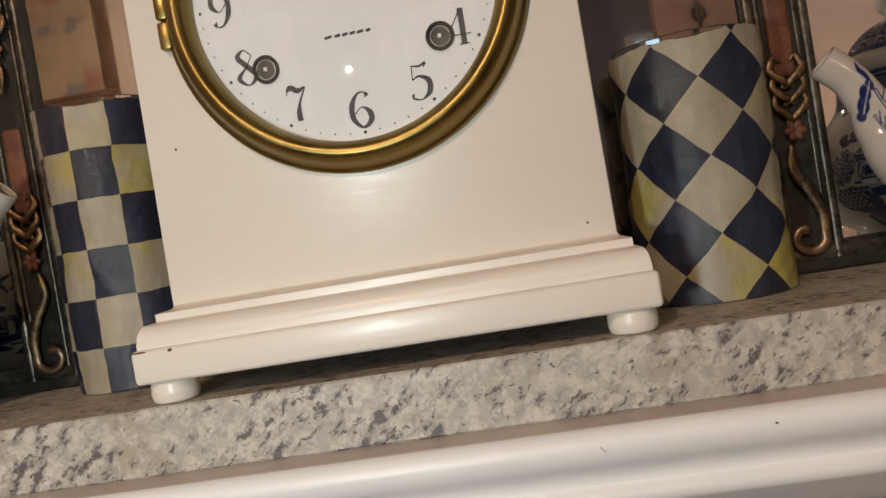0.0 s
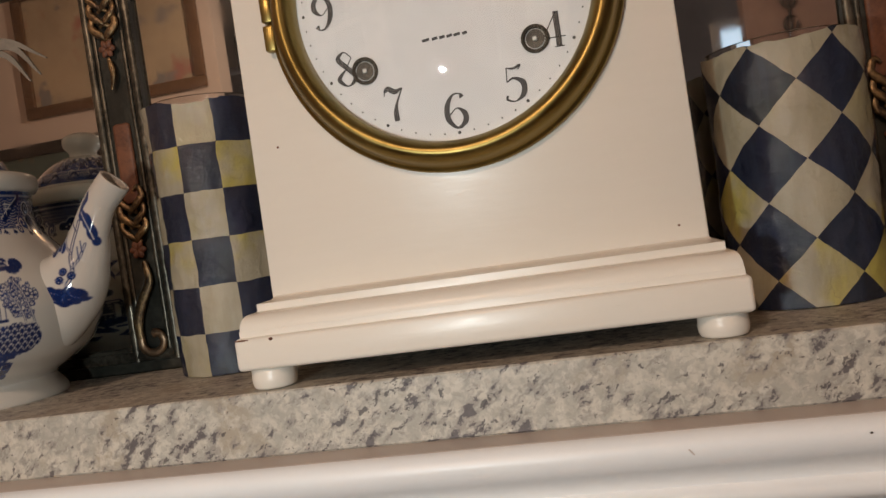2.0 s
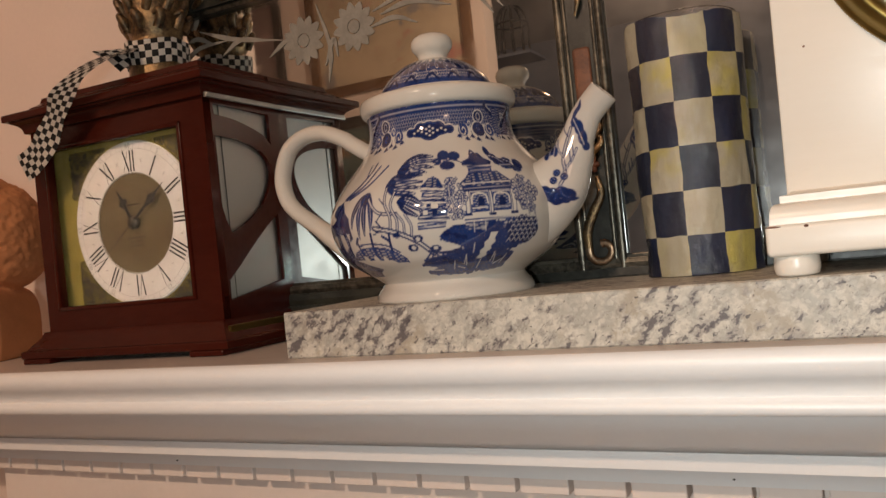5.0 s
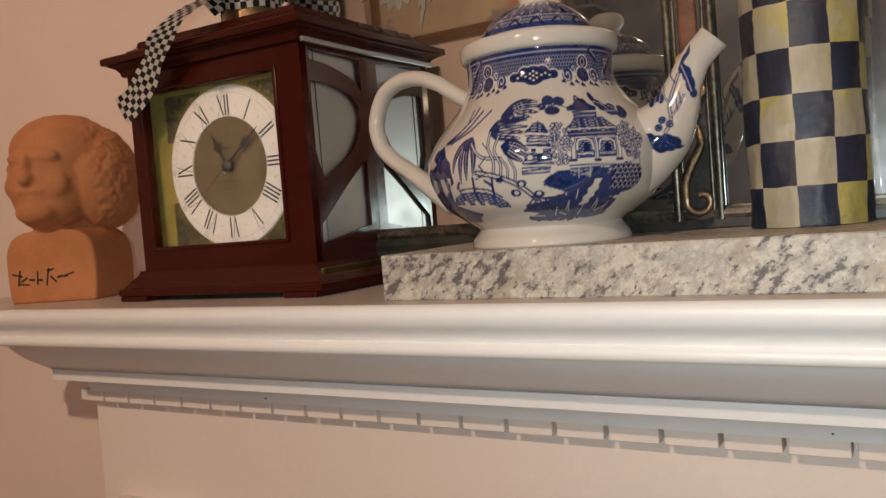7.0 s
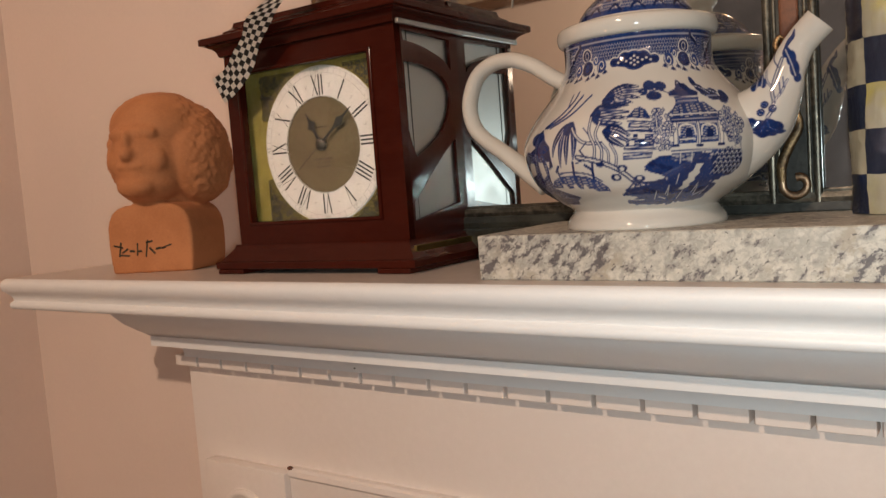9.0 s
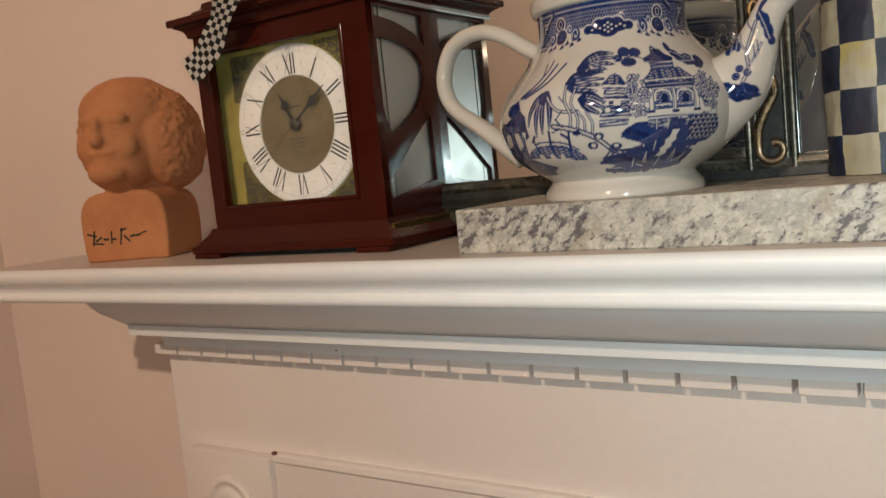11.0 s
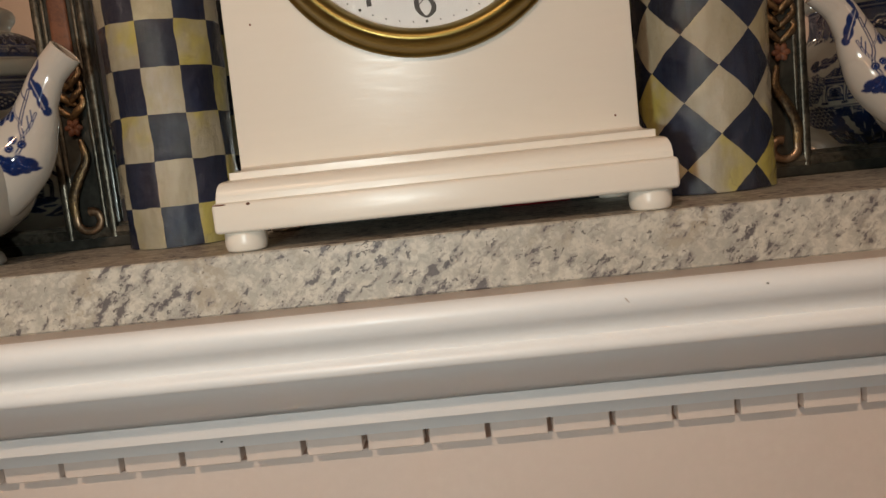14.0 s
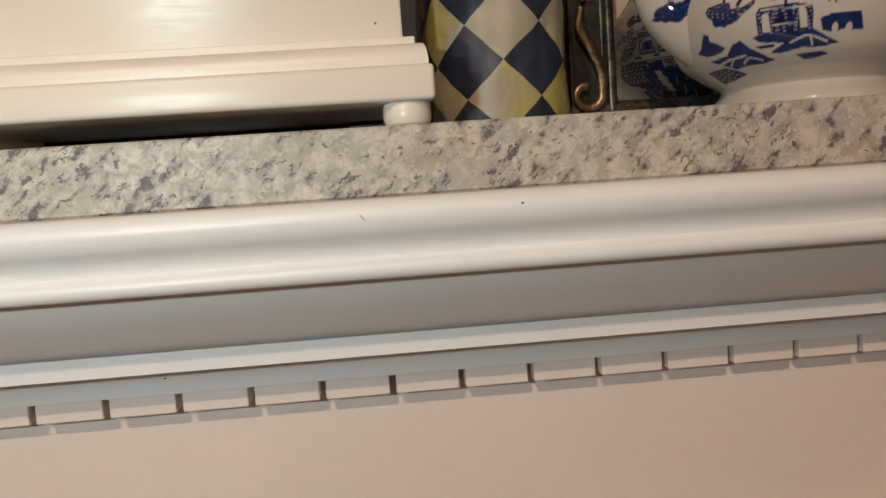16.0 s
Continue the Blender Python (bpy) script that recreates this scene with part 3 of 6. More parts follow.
# ---------------------------------------------------------------- teapots
def neck_band(p, centre=0.0, low=94.5, high=122.5):
    """The printed border, three times round: beads, scale pattern, lobed cartouches, roundels, key corners and hanging sprigs."""
    p.poly(0.72, -252, high - 17.5, 252, high - 17.5, 252, high, -252, high)
    for k in range(-87, 87):
        p.oval(0.05, k * 2.9, high - 2.5, 0.6, 0.7)
        for row in range(5):
            x = (k + row % 2 / 2) * 2.9
            p.line(0, 0.10, x, high - 7.6 - row * 2.1, x + 1.45, high - 8.9 - row * 2.1, x + 2.9, high - 7.6 - row * 2.1)
    p.line(0, 0.28, -252, high - 5.3, 252, high - 5.3)
    p.line(0, 0.22, -252, high - 0.5, 252, high - 0.5)
    for lap in range(-3, 4):
        k, c = centre + lap * 167.55, low + 8.6
        if abs(k) > 330:
            continue
        for q in (-1, 1):
            # key corner with its slanting bar
            p.poly(0.66, k + q * 72, low + 4, k + q * 96, low + 4, k + q * 96, high - 6, k + q * 62, high - 6)
            p.line(0.95, 1.5, k + q * 62, high - 6, k + q * 74, high - 12, k + q * 84, low + 9)
            p.line(0, 0.3, k + q * 65, high - 6, k + q * 78, high - 12.5, k + q * 87, low + 10)
            p.poly(0.95, k + q * 83, high - 7, k + q * 84, high - 7, k + q * 84, low + 12, k + q * 83, low + 12)
            for d in (0, 2.6):
                p.line(0, 0.3, k + q * 80, high - 9 - d, k + q * 80, high - 16 + d)
                p.line(0, 0.3, k + q * 74, high - 10 - d, k + q * 82, high - 10 - d)
            # roundel, dark fruit and scrolls
            p.oval(0, k + q * 53, high - 12.5, 6.4, 4.4), p.oval(0.95, k + q * 53, high - 12.5, 5.5, 3.7), p.ring(0, k + q * 53, high - 12.5, 2.2, 0.25)
            p.oval(0, k + q * 50, low + 7, 8.2, 5.6), p.oval(0.9, k + q * 51, low + 7.4, 6.8, 4.7), p.curl(0.2, k + q * 51, low + 8, 2.4, 1, 0.25, q)
            for x, h, r in ((34, 7.5, 5.2), (64, 7.0, 5.4), (41, 11.5, 3.6), (72, 3.6, 3.6)):
                p.oval(0.5, k + q * x, low + h, r, r * 0.8), p.curl(0, k + q * x, low + h, r * 0.8, x, 0.42, q)
            for x, h in ((29, 3.6), (36, 1.4), (42, 2.8), (57, 1.6), (62, 0.6), (79, 1.8), (47, 0.8)):
                p.oval(0.85, k + q * x, low + h, 1.7, 1.3), p.line(0.8, 0.3, k + q * x, low + h + 3.5, k + q * (x + 1.5), low + h - 1.6)
                p.line(0.8, 0.25, k + q * (x - 2.6), low + h - 0.6, k + q * x, low + h + 1, k + q * (x + 2.6), low + h - 0.8)
        for inset, tone in ((0.0, 0), (0.75, 0.95), (1.5, 0.12), (1.85, 0.95)):
            p.oval(tone, k, c, 23 - inset, 4.8 - inset), p.oval(tone, k, c, 12 - inset, 6.8 - inset)
            for q in (-1, 1):
                p.oval(tone, k + q * 20, c, 5.6 - inset, 3.6 - inset), p.oval(tone, k + q * 9, c + 1.2, 8 - inset, 5.4 - inset)
        for x, h in ((0, 0), (-3.4, 1.4), (3.4, 1.4), (-3.4, -1.4), (3.4, -1.4), (0, 2.8), (0, -2.8), (-8, 0), (8, 0), (-12, 1), (12, 1), (-16, -0.4), (16, -0.4)):
            p.oval(0, k + x, c + h, 1.25, 0.62)


def draw_pavilions(p):
    neck_band(p, 22)
    # willow masses, far house and rocks
    p.poly(0.85, -71.3, 50.0, -55.7, 55.1, -59.0, 60.4, -49.6, 66.3, -43.7, 58.9, -38.2, 54.7, -38.2, 46.2, -37.9, 42.5, -44.9, 39.3, -48.9, 31.9, -80.7, 30.5, -85.8, 36.3)
    p.poly(0, -51.8, 47.3, -46.8, 46.9, -55.1, 36.7, -61.7, 37.1)
    p.poly(0, -45.1, 46.1, -40.7, 45.2, -46.1, 34.3, -50.6, 34.5)
    p.poly(0.75, -85.6, 35.0, -66.3, 31.4, -45.8, 27.8, -37.5, 24.9, -28.3, 21.9, -36.8, 19.6, -40.6, 17.1, -86.8, 17.1, -86.0, 21.1, -85.9, 25.5)
    p.line(0.8, 0.7, -36.8, 38.7, -32.9, 42.1, -34.8, 40.4, -35.2, 34.8)
    p.line(0.8, 0.8, -20.3, 44.1, -21.0, 39.9, -22.2, 35.2)
    p.line(0.8, 0.8, -11.8, 41.6, -7.7, 38.3, -8.0, 32.9)
    p.line(0.8, 0.7, -6.5, 42.3, -7.3, 37.7)
    # island, water and banks
    p.poly(0.62, 8, 22, 15, 26, 24, 27, 34, 28.5, 41, 30, 36, 32.5, 28, 35, 25.5, 38, 29, 41, 35, 43.5, 43, 44, 80, 44, 90, 40, 92, 34, 84, 31, 77, 29, 72, 27, 80, 25, 79, 20, 72, 16, 60, 15, 48, 17, 40, 14.5, 28, 15, 16, 15.5, 10, 17.5, 20, 20)
    p.ragged(0.62, 12, 17, 46, 15.5, 1.3, 16, 1), p.ragged(0.62, 46, 16.5, 78, 17.5, 1.4, 16, 2), p.ragged(0.7, 9, 22, 24, 26.5, 0.9, 10, 3), p.ragged(0.7, 26, 36, 36, 43, 1.0, 9, 4), p.ragged(0.7, 74, 27, 84, 31, 1.2, 8, 5)
    p.ragged(0.85, 24, 25, 50, 18, 1.5, 9, 6), p.ragged(0.85, 58, 24, 76, 20, 1.5, 9, 7), p.ragged(0.85, 30, 40, 42, 36, 1.2, 7, 8)
    p.poly(0, 58, 37.5, 63, 37.5, 61, 34, 61.8, 32, 59, 30, 59.5, 28, 56.5, 26.5, 57, 24.5, 53, 23, 49.5, 23.5, 52, 25.5, 51.5, 27.5, 54.5, 29.5, 54, 32, 57, 34)
    for x, y, q in ((41, 21, 1.2), (43, 20, -0.8), (52, 17.5, 1.6), (62, 21, 1.0), (65, 20, -1.2), (72, 19, 1.5), (33, 18, 0.8), (47, 27, 0.6)):
        p.line(0, 0.3, x, y, x + q, y + 5)
    p.line(0, 0.25, 66, 19, 72, 21.5), p.line(0, 0.25, 36, 19.5, 42, 18), p.line(0, 0.25, 14, 18.6, 24, 18.2)
    # great pavilion
    p.poly(0.7, 39.9, 66.6, 45.7, 70.4, 48.7, 73.8, 69.3, 73.8, 72.7, 70.5, 77.2, 66.6, 75.4, 63.7, 43.1, 64.3)
    p.line(0, 0.35, 41.4, 66.9, 75.5, 66.9)
    p.line(0.2, 0.3, 50.7, 72.6, 48.0, 69.3)
    p.line(0.2, 0.3, 59.8, 73.0, 59.7, 68.7)
    p.poly(0.8, 45.5, 80.8, 51.3, 82.7, 55.6, 86.3, 61.3, 85.8, 63.8, 82.3, 68.8, 80.0, 66.5, 77.4, 45.7, 78.2)
    p.line(0.9, 0.6, 53.5, 84.9, 55.7, 87.8, 58.5, 85.1)
    p.line(0.7, 0.5, 49.2, 77.0, 66.3, 76.4)
    p.poly(0.6, 49.1, 76.3, 66.3, 76.4, 65.5, 73.5, 48.7, 73.8)
    p.line(0, 0.3, 50.4, 75.1, 64.3, 75.0)
    p.line(0.8, 0.9, 43.7, 62.9, 76.2, 62.7)
    p.poly(0.55, 46.7, 61.4, 58.1, 61.1, 57.4, 49.6, 46.0, 49.6)
    p.poly(0.55, 60.3, 61.0, 72.6, 61.0, 71.9, 49.4, 59.7, 49.5)
    p.line(0, 0.5, 46.9, 54.9, 47.9, 59.6, 51.9, 60.7, 56.1, 59.2, 56.8, 54.4)
    p.line(0, 0.5, 60.5, 54.2, 61.7, 58.9, 66.0, 60.1, 70.7, 58.6, 71.0, 53.8)
    p.poly(0.95, 50.6, 53.0, 50.9, 57.4, 52.8, 59.0, 54.9, 57.2, 54.5, 52.8)
    p.poly(0.95, 63.7, 52.3, 64.2, 56.8, 66.3, 58.4, 68.5, 56.6, 68.0, 52.2)
    p.line(0, 0.3, 47.1, 52.2, 56.3, 52.0)
    p.line(0, 0.3, 60.3, 51.8, 70.8, 51.8)
    p.line(0.8, 0.25, 43.7, 62.6, 43.2, 49.1)
    p.line(0.8, 0.25, 46.0, 62.4, 45.7, 48.9)
    p.line(0.8, 0.25, 58.6, 62.1, 58.2, 48.9)
    p.line(0.8, 0.25, 60.0, 62.1, 59.8, 48.9)
    p.line(0.8, 0.25, 73.1, 62.0, 72.8, 48.7)
    p.line(0.8, 0.25, 75.7, 62.0, 75.5, 48.6)
    p.line(0.9, 0.7, 42.5, 48.8, 46.0, 48.6)
    p.line(0.9, 0.7, 57.5, 48.3, 60.9, 48.1)
    p.line(0.9, 0.7, 72.0, 48.1, 76.0, 47.9)
    p.line(0.7, 0.4, 42.1, 45.8, 76.8, 45.2)
    p.poly(0.65, 42.1, 44.8, 61.2, 44.5, 60.9, 38.4, 42.4, 39.1)
    p.line(0, 0.25, 42.5, 43.1, 60.5, 42.5)
    p.line(0, 0.25, 42.4, 41.1, 60.6, 40.5)
    p.line(0, 0.25, 47.4, 44.5, 47.5, 38.8)
    p.line(0, 0.25, 54.4, 44.4, 54.7, 38.7)
    p.poly(0.65, 67.5, 44.5, 77.0, 44.6, 77.7, 39.1, 65.7, 38.6)
    p.line(0, 0.25, 66.9, 42.5, 77.2, 42.5)
    p.line(0, 0.25, 66.3, 40.9, 77.4, 40.8)
    p.line(0.7, 0.35, 56.2, 38.7, 62.8, 44.1)
    p.line(0.7, 0.35, 55.3, 40.4, 63.9, 40.3)
    p.line(0.7, 0.35, 56.3, 42.3, 65.3, 42.3)
    p.line(0.7, 0.35, 54.7, 38.4, 62.6, 38.0)
    # small house
    p.poly(0.7, 15.1, 67.6, 18.6, 69.7, 21.5, 72.6, 25.1, 73.3, 28.5, 71.3, 30.4, 67.6, 30.9, 65.5)
    p.line(0.7, 0.5, 17.1, 65.3, 31.4, 63.7)
    p.poly(0.65, 17.8, 64.2, 31.4, 62.7, 31.9, 60.0, 17.0, 61.2)
    p.line(0, 0.35, 19.1, 62.7, 30.6, 61.8)
    p.poly(0.8, 12.7, 59.6, 18.3, 60.4, 31.8, 59.3, 33.7, 57.1)
    p.poly(0.7, 16.1, 57.9, 32.3, 56.5, 31.9, 49.2, 15.5, 50.4)
    p.poly(0, 17.4, 57.4, 20.2, 57.2, 20.0, 55.1, 17.3, 55.4)
    p.poly(0, 22.9, 57.3, 26.9, 57.0, 26.8, 54.2, 22.7, 54.6)
    p.poly(0, 17.9, 53.6, 20.6, 53.4, 20.4, 51.0, 17.7, 51.3)
    p.poly(0.95, 23.2, 50.8, 23.3, 53.5, 25.1, 54.4, 26.4, 53.3, 26.2, 50.6)
    p.line(0.8, 0.6, 14.7, 49.2, 31.8, 48.2)
    p.poly(0.6, 13.7, 47.2, 31.1, 46.6, 30.1, 42.6, 13.2, 42.9)
    p.line(0, 0.25, 13.9, 45.9, 30.3, 45.3)
    p.line(0, 0.25, 13.7, 44.5, 30.2, 43.9)
    # lace tree beside the pavilion
    p.leaves(0.7, 37, 59, 6.8, 13.5, 1.25, 85, 11)
    p.trunk(0.55, 37.3, 46.8, 36.2, 53.9, 34.3, 60.8, 34.5, 67.7), p.trunk(0.5, 36.7, 50.5, 41.0, 54.6, 42.1, 60.3)
    # round-leaved tree
    p.oval(0.7, 33.0, 86.1, 4.9, 3.3)
    p.oval(0.7, 41.0, 85.2, 5.0, 2.9)
    p.oval(0.75, 35.2, 79.3, 5.5, 2.9)
    p.oval(0.7, 27.8, 82.4, 3.4, 2.5)
    p.line(0.3, 0.4, 32.6, 82.1, 39.1, 82.7, 47.6, 80.0)
    # willow
    for seed, strands in enumerate((
            ((-1, 79.5, 5, 84.5, 14, 86.8, 24.5, 86.2), (-1, 79.2, 7, 81.8, 16, 83.8, 28.5, 82.9), (-1, 78.8, 7, 79.4, 15, 80.8, 25, 79.0), (-0.5, 78.4, 5, 77.3, 12, 78.2, 20, 76.4)),
            ((-7.5, 71, -3, 74.9, 5, 75.2, 17, 75.0), (-7.5, 70.6, -1, 72.2, 7, 71.6, 17.5, 71.0), (-7.5, 70.2, -1, 69.4, 7, 68.8, 16.5, 67.4), (-7, 69.8, -2, 66.9, 4, 65.6, 13, 64.4)),
            ((2.5, 60.5, 7, 62.4, 12, 61.0, 17.8, 57.0), (2.8, 60.0, 7, 59.4, 11, 57.4, 17, 53.6), (3.2, 59.4, 6, 56.6, 9, 54.0, 14.8, 50.6)),
            ((-22, 67.5, -28, 64.5, -32.5, 58, -36, 48.5), (-22, 67.3, -27, 61, -28.5, 53, -31, 42), (-21.6, 67, -23.5, 60, -23.8, 52, -25.5, 43.5), (-21, 67, -18.6, 61, -17.6, 54, -19.5, 46)))):
        for k, q in enumerate(strands):
            p.blade(0.72 if k % 2 else 0.85, 2.25, *q)
        for a, b in zip(strands, strands[1:]):
            mid = [(m + n) / 2 for m, n in zip(a, b)]
            p.line(0, 0.24, *mid[2:])
        for q in strands:
            p.line(0, 0.13, *q[2:])
    p.trunk(1.0, -20.7, 64.5, -15.9, 58.7, -10.1, 54.9, 0.8, 53.8)
    p.trunk(0.9, -7.6, 69.9, -7.4, 61.1, -3.6, 52.3, -4.7, 44.7), p.trunk(0.9, -0.9, 66.6, -3.0, 58.9, 0.8, 50.2, -0.4, 42.7)
    p.trunk(0.8, 1.0, 53.7, 4.7, 48.1, 4.0, 41.0), p.trunk(0.8, 6.5, 52.7, 9.4, 46.0, 8.2, 38.6), p.line(0.8, 0.35, -12, 64, -8, 60), p.line(0.8, 0.35, -13, 51, -9, 55)
    p.trunk(1.5, -16.3, 46.7, -5.7, 44.2, 4.2, 40.5, 12.7, 35.4, 20.2, 28.5)
    p.line(0.8, 0.5, -13.9, 50.7, -10.2, 45.9), p.line(0.8, 0.4, -18, 43, -12, 45)
    p.line(0.8, 0.7, 17.4, 30.0, 28.9, 28.5, 38.7, 30.0)
    p.line(0.6, 0.5, 18.4, 29.2, 14.5, 26.0, 11.9, 24.7)
    p.line(0.6, 0.5, 19.9, 28.4, 17.6, 25.1)
    p.line(0.6, 0.5, 22.2, 28.3, 23.3, 24.8)
    p.line(0.6, 0.5, 24.6, 28.8, 28.7, 25.5)
    p.oval(0.8, 12.1, 38.2, 3.3, 2.0)
    p.oval(0, 12.0, 37.9, 1.5, 1.0)
    p.oval(0.8, 7.4, 33.0, 3.5, 2.3)
    p.oval(0, 7.8, 33.0, 1.6, 1.0)
    p.oval(0.8, 22.2, 31.4, 3.8, 2.0)
    p.oval(0, 22.3, 31.7, 1.5, 1.0)
    p.oval(0.8, -1.4, 41.3, 2.8, 1.7)
    # bridge
    p.poly(0.55, -43.8, 33.3, -34.6, 35.7, -23.4, 36.3, -12.2, 34.8, -4.8, 31.5, 0.3, 27.6, 0.9, 24.7, -9.0, 25.3, -11.6, 26.9, -49.3, 29.0)
    p.oval(0, -35.0, 28.2, 2.4, 2.9)
    p.oval(0, -25.0, 27.7, 2.2, 2.8)
    p.oval(0, -17.0, 26.9, 1.9, 2.8)
    p.line(0.7, 0.5, -35.6, 37.2, -25.9, 38.0, -11.6, 36.2, -2.7, 31.3)
    # leaves over the handle side
    p.line(0.6, 0.8, -47.6, 66.8, -35.8, 73.5, -28.4, 81.6, -27.6, 87.0)
    p.line(0.6, 0.8, -45.1, 66.6, -30.0, 73.5, -21.5, 84.3)
    p.line(0.6, 0.7, -41.6, 66.2, -25.6, 72.9, -12.9, 84.0)
    p.line(0.6, 0.6, -31.3, 78.3, -33.1, 85.9)
    # buildings near the handle
    p.poly(0.65, -68.4, 53.2, -45.6, 49.8, -43.3, 41.5, -46.7, 33.4, -49.2, 25.9, -32.9, 22.1, -39.3, 20.0, -80.0, 21.0, -88.2, 27.3, -88.4, 38.3, -87.4, 46.3)
    p.poly(0, -68.5, 45.1, -60.6, 45.7, -63.2, 38.2, -80.6, 35.9)
    p.poly(0, -53.7, 45.2, -48.5, 45.2, -48.3, 37.3, -55.8, 34.7)
    p.oval(0.7, -53.3, 60.1, 8.5, 4.4)
    p.oval(0.7, -47.2, 53.6, 7.7, 2.9)
    p.poly(0.5, -89.1, 21.6, -39.1, 19.2, -45.4, 17.0, -88.8, 18.7)
    # trees near the spout
    for x, y, a, b in ((69, 86.5, 2.4, 3.6), (71.5, 82.5, 3.6, 2.6), (75, 79.5, 5.0, 2.6), (81.5, 79.8, 4.6, 2.4), (80, 76.5, 5.6, 2.2), (90.5, 77.5, 4.2, 3.6), (87, 74.5, 4.2, 2.4)):
        p.oval(0.78, x, y, a, b)
    p.line(0, 0.2, 67.5, 84, 73, 82.5, 78, 79), p.line(0, 0.2, 74, 77.5, 84, 77.5), p.line(0, 0.2, 79, 81, 86, 78.5)
    p.leaves(0.7, 84.5, 59, 9.5, 11.5, 1.3, 120, 13)
    p.trunk(0.55, 91.0, 43.3, 88.2, 53.5, 86.4, 62.3, 83.8, 69.4), p.trunk(0.5, 86, 44, 83, 54, 79, 62)
    for x, y, a, b in ((73, 40, 5, 4), (80, 42, 6, 4.5), (88, 40, 5.5, 5), (76, 34.5, 6, 4), (85.5, 33.5, 6.5, 4), (92, 36.5, 3, 4)):
        p.oval(0.85, x, y, a, b)
    for row in range(6):
        y = 31.5 + row * 2.6
        for k in range(6):
            x = 71.5 + k * 3.9 + (row % 2) * 1.9
            p.line(0, 0.22, x - 1.6, y, x, y + 1.5, x + 1.6, y)


def draw_boats(p):
    neck_band(p, -38)
    # far pavilion
    p.poly(0.6, -93.4, 73.0, -88.5, 76.1, -85.7, 77.6, -84.2, 80.0, -81.2, 76.2, -77.4, 73.7, -71.3, 71.6, -66.4, 70.9, -64.2, 69.3, -67.9, 69.2, -60.1, 63.7, -70.6, 63.8, -80.3, 63.3, -91.0, 63.5, -90.3, 68.6)
    p.poly(0.3, -89.0, 69.7, -81.1, 70.4, -79.7, 64.5, -88.1, 64.4)
    p.line(0, 0.4, -78.8, 65.6, -73.5, 68.1, -67.6, 65.3)
    p.line(0, 0.3, -77.7, 70.6, -70.4, 69.5)
    p.line(0.7, 0.6, -84.2, 77.4, -84.6, 81.4)
    # two birds
    p.poly(0.55, -67.0, 74.8, -61.3, 74.0, -56.5, 72.0, -54.1, 73.6, -51.2, 75.1, -51.8, 79.0, -47.5, 79.1, -46.4, 76.4, -48.8, 73.0, -47.1, 68.4, -52.3, 68.4, -57.2, 65.2, -60.1, 61.2, -60.4, 65.0, -57.6, 69.0)
    p.poly(0.55, -45.8, 62.0, -41.5, 66.5, -39.1, 70.6, -36.6, 74.1, -36.7, 79.8, -34.1, 75.7, -32.6, 73.1, -30.4, 77.9, -26.8, 77.6, -28.5, 72.7, -33.4, 68.8, -37.0, 66.0, -41.1, 62.7)
    p.line(0, 0.3, -55.8, 70.7, -51.2, 72.6)
    p.line(0, 0.3, -39.3, 66.9, -33.2, 71.9)
    # boat
    p.poly(0.65, -92.6, 51.5, -90.3, 53.8, -83.8, 54.2, -80.3, 54.4, -77.0, 53.4, -76.6, 50.2, -70.3, 50.1, -65.2, 52.0, -62.8, 54.2, -63.5, 50.6, -67.4, 47.9, -74.5, 46.2, -81.4, 45.7, -88.4, 46.5, -91.7, 48.8)
    p.poly(0.45, -89.1, 46.6, -77.9, 46.0, -69.4, 46.9, -74.2, 43.7, -82.0, 42.0, -88.4, 43.3)
    p.poly(0.3, -87.3, 52.8, -77.7, 52.2, -78.1, 49.1, -87.7, 49.6)
    p.line(0.7, 0.7, -80.3, 54.4, -80.0, 60.1)
    p.line(0.7, 0.9, -72.6, 51.6, -70.7, 53.9)
    # island with hut
    p.poly(0.5, -108.8, 31.9, -103.1, 34.2, -96.9, 40.9, -93.7, 39.9, -94.3, 36.7, -90.3, 35.1, -85.2, 32.0, -90.2, 29.8, -101.8, 29.3)
    p.poly(0.5, -102.3, 26.7, -86.7, 28.2, -80.2, 32.9, -74.8, 34.4, -71.0, 30.2, -66.0, 27.3, -61.7, 24.5, -57.1, 23.0, -66.3, 21.7, -78.3, 21.8, -87.7, 21.0)
    p.poly(0.55, -116.0, 21.9, -95.4, 22.8, -87.3, 20.3, -82.7, 18.0, -98.9, 16.0, -115.0, 15.3, -115.8, 18.2)
    p.line(0, 0.5, -99.4, 23.7, -88.3, 25.7, -74.8, 26.7)
    p.line(0, 0.3, -91.4, 21.9, -84.3, 25.4)
    p.line(0, 0.4, -79.1, 23.1, -73.3, 25.3, -65.7, 23.5)
    # gate house and trees
    p.oval(0.6, -48.1, 58.6, 4.5, 3.1)
    p.oval(0.6, -53.6, 53.1, 4.0, 2.4)
    p.oval(0.6, -40.7, 53.6, 4.4, 2.4)
    p.oval(0.6, -48.2, 54.4, 3.9, 2.7)
    p.line(0.7, 0.7, -48.2, 55.6, -48.3, 47.8)
    p.poly(0.65, -63.4, 45.7, -61.4, 47.9, -53.2, 48.3, -43.2, 47.9, -36.1, 46.1, -35.4, 43.7, -35.9, 33.1, -64.0, 34.7)
    p.poly(0, -60.4, 44.2, -58.6, 45.2, -56.9, 43.8, -57.1, 35.9, -61.2, 36.3)
    p.poly(0, -42.3, 44.9, -40.6, 45.9, -38.9, 44.6, -38.3, 36.2, -41.9, 35.9)
    p.poly(0.9, -52.7, 44.0, -50.9, 45.1, -49.2, 43.7, -49.3, 38.9, -52.9, 39.2)
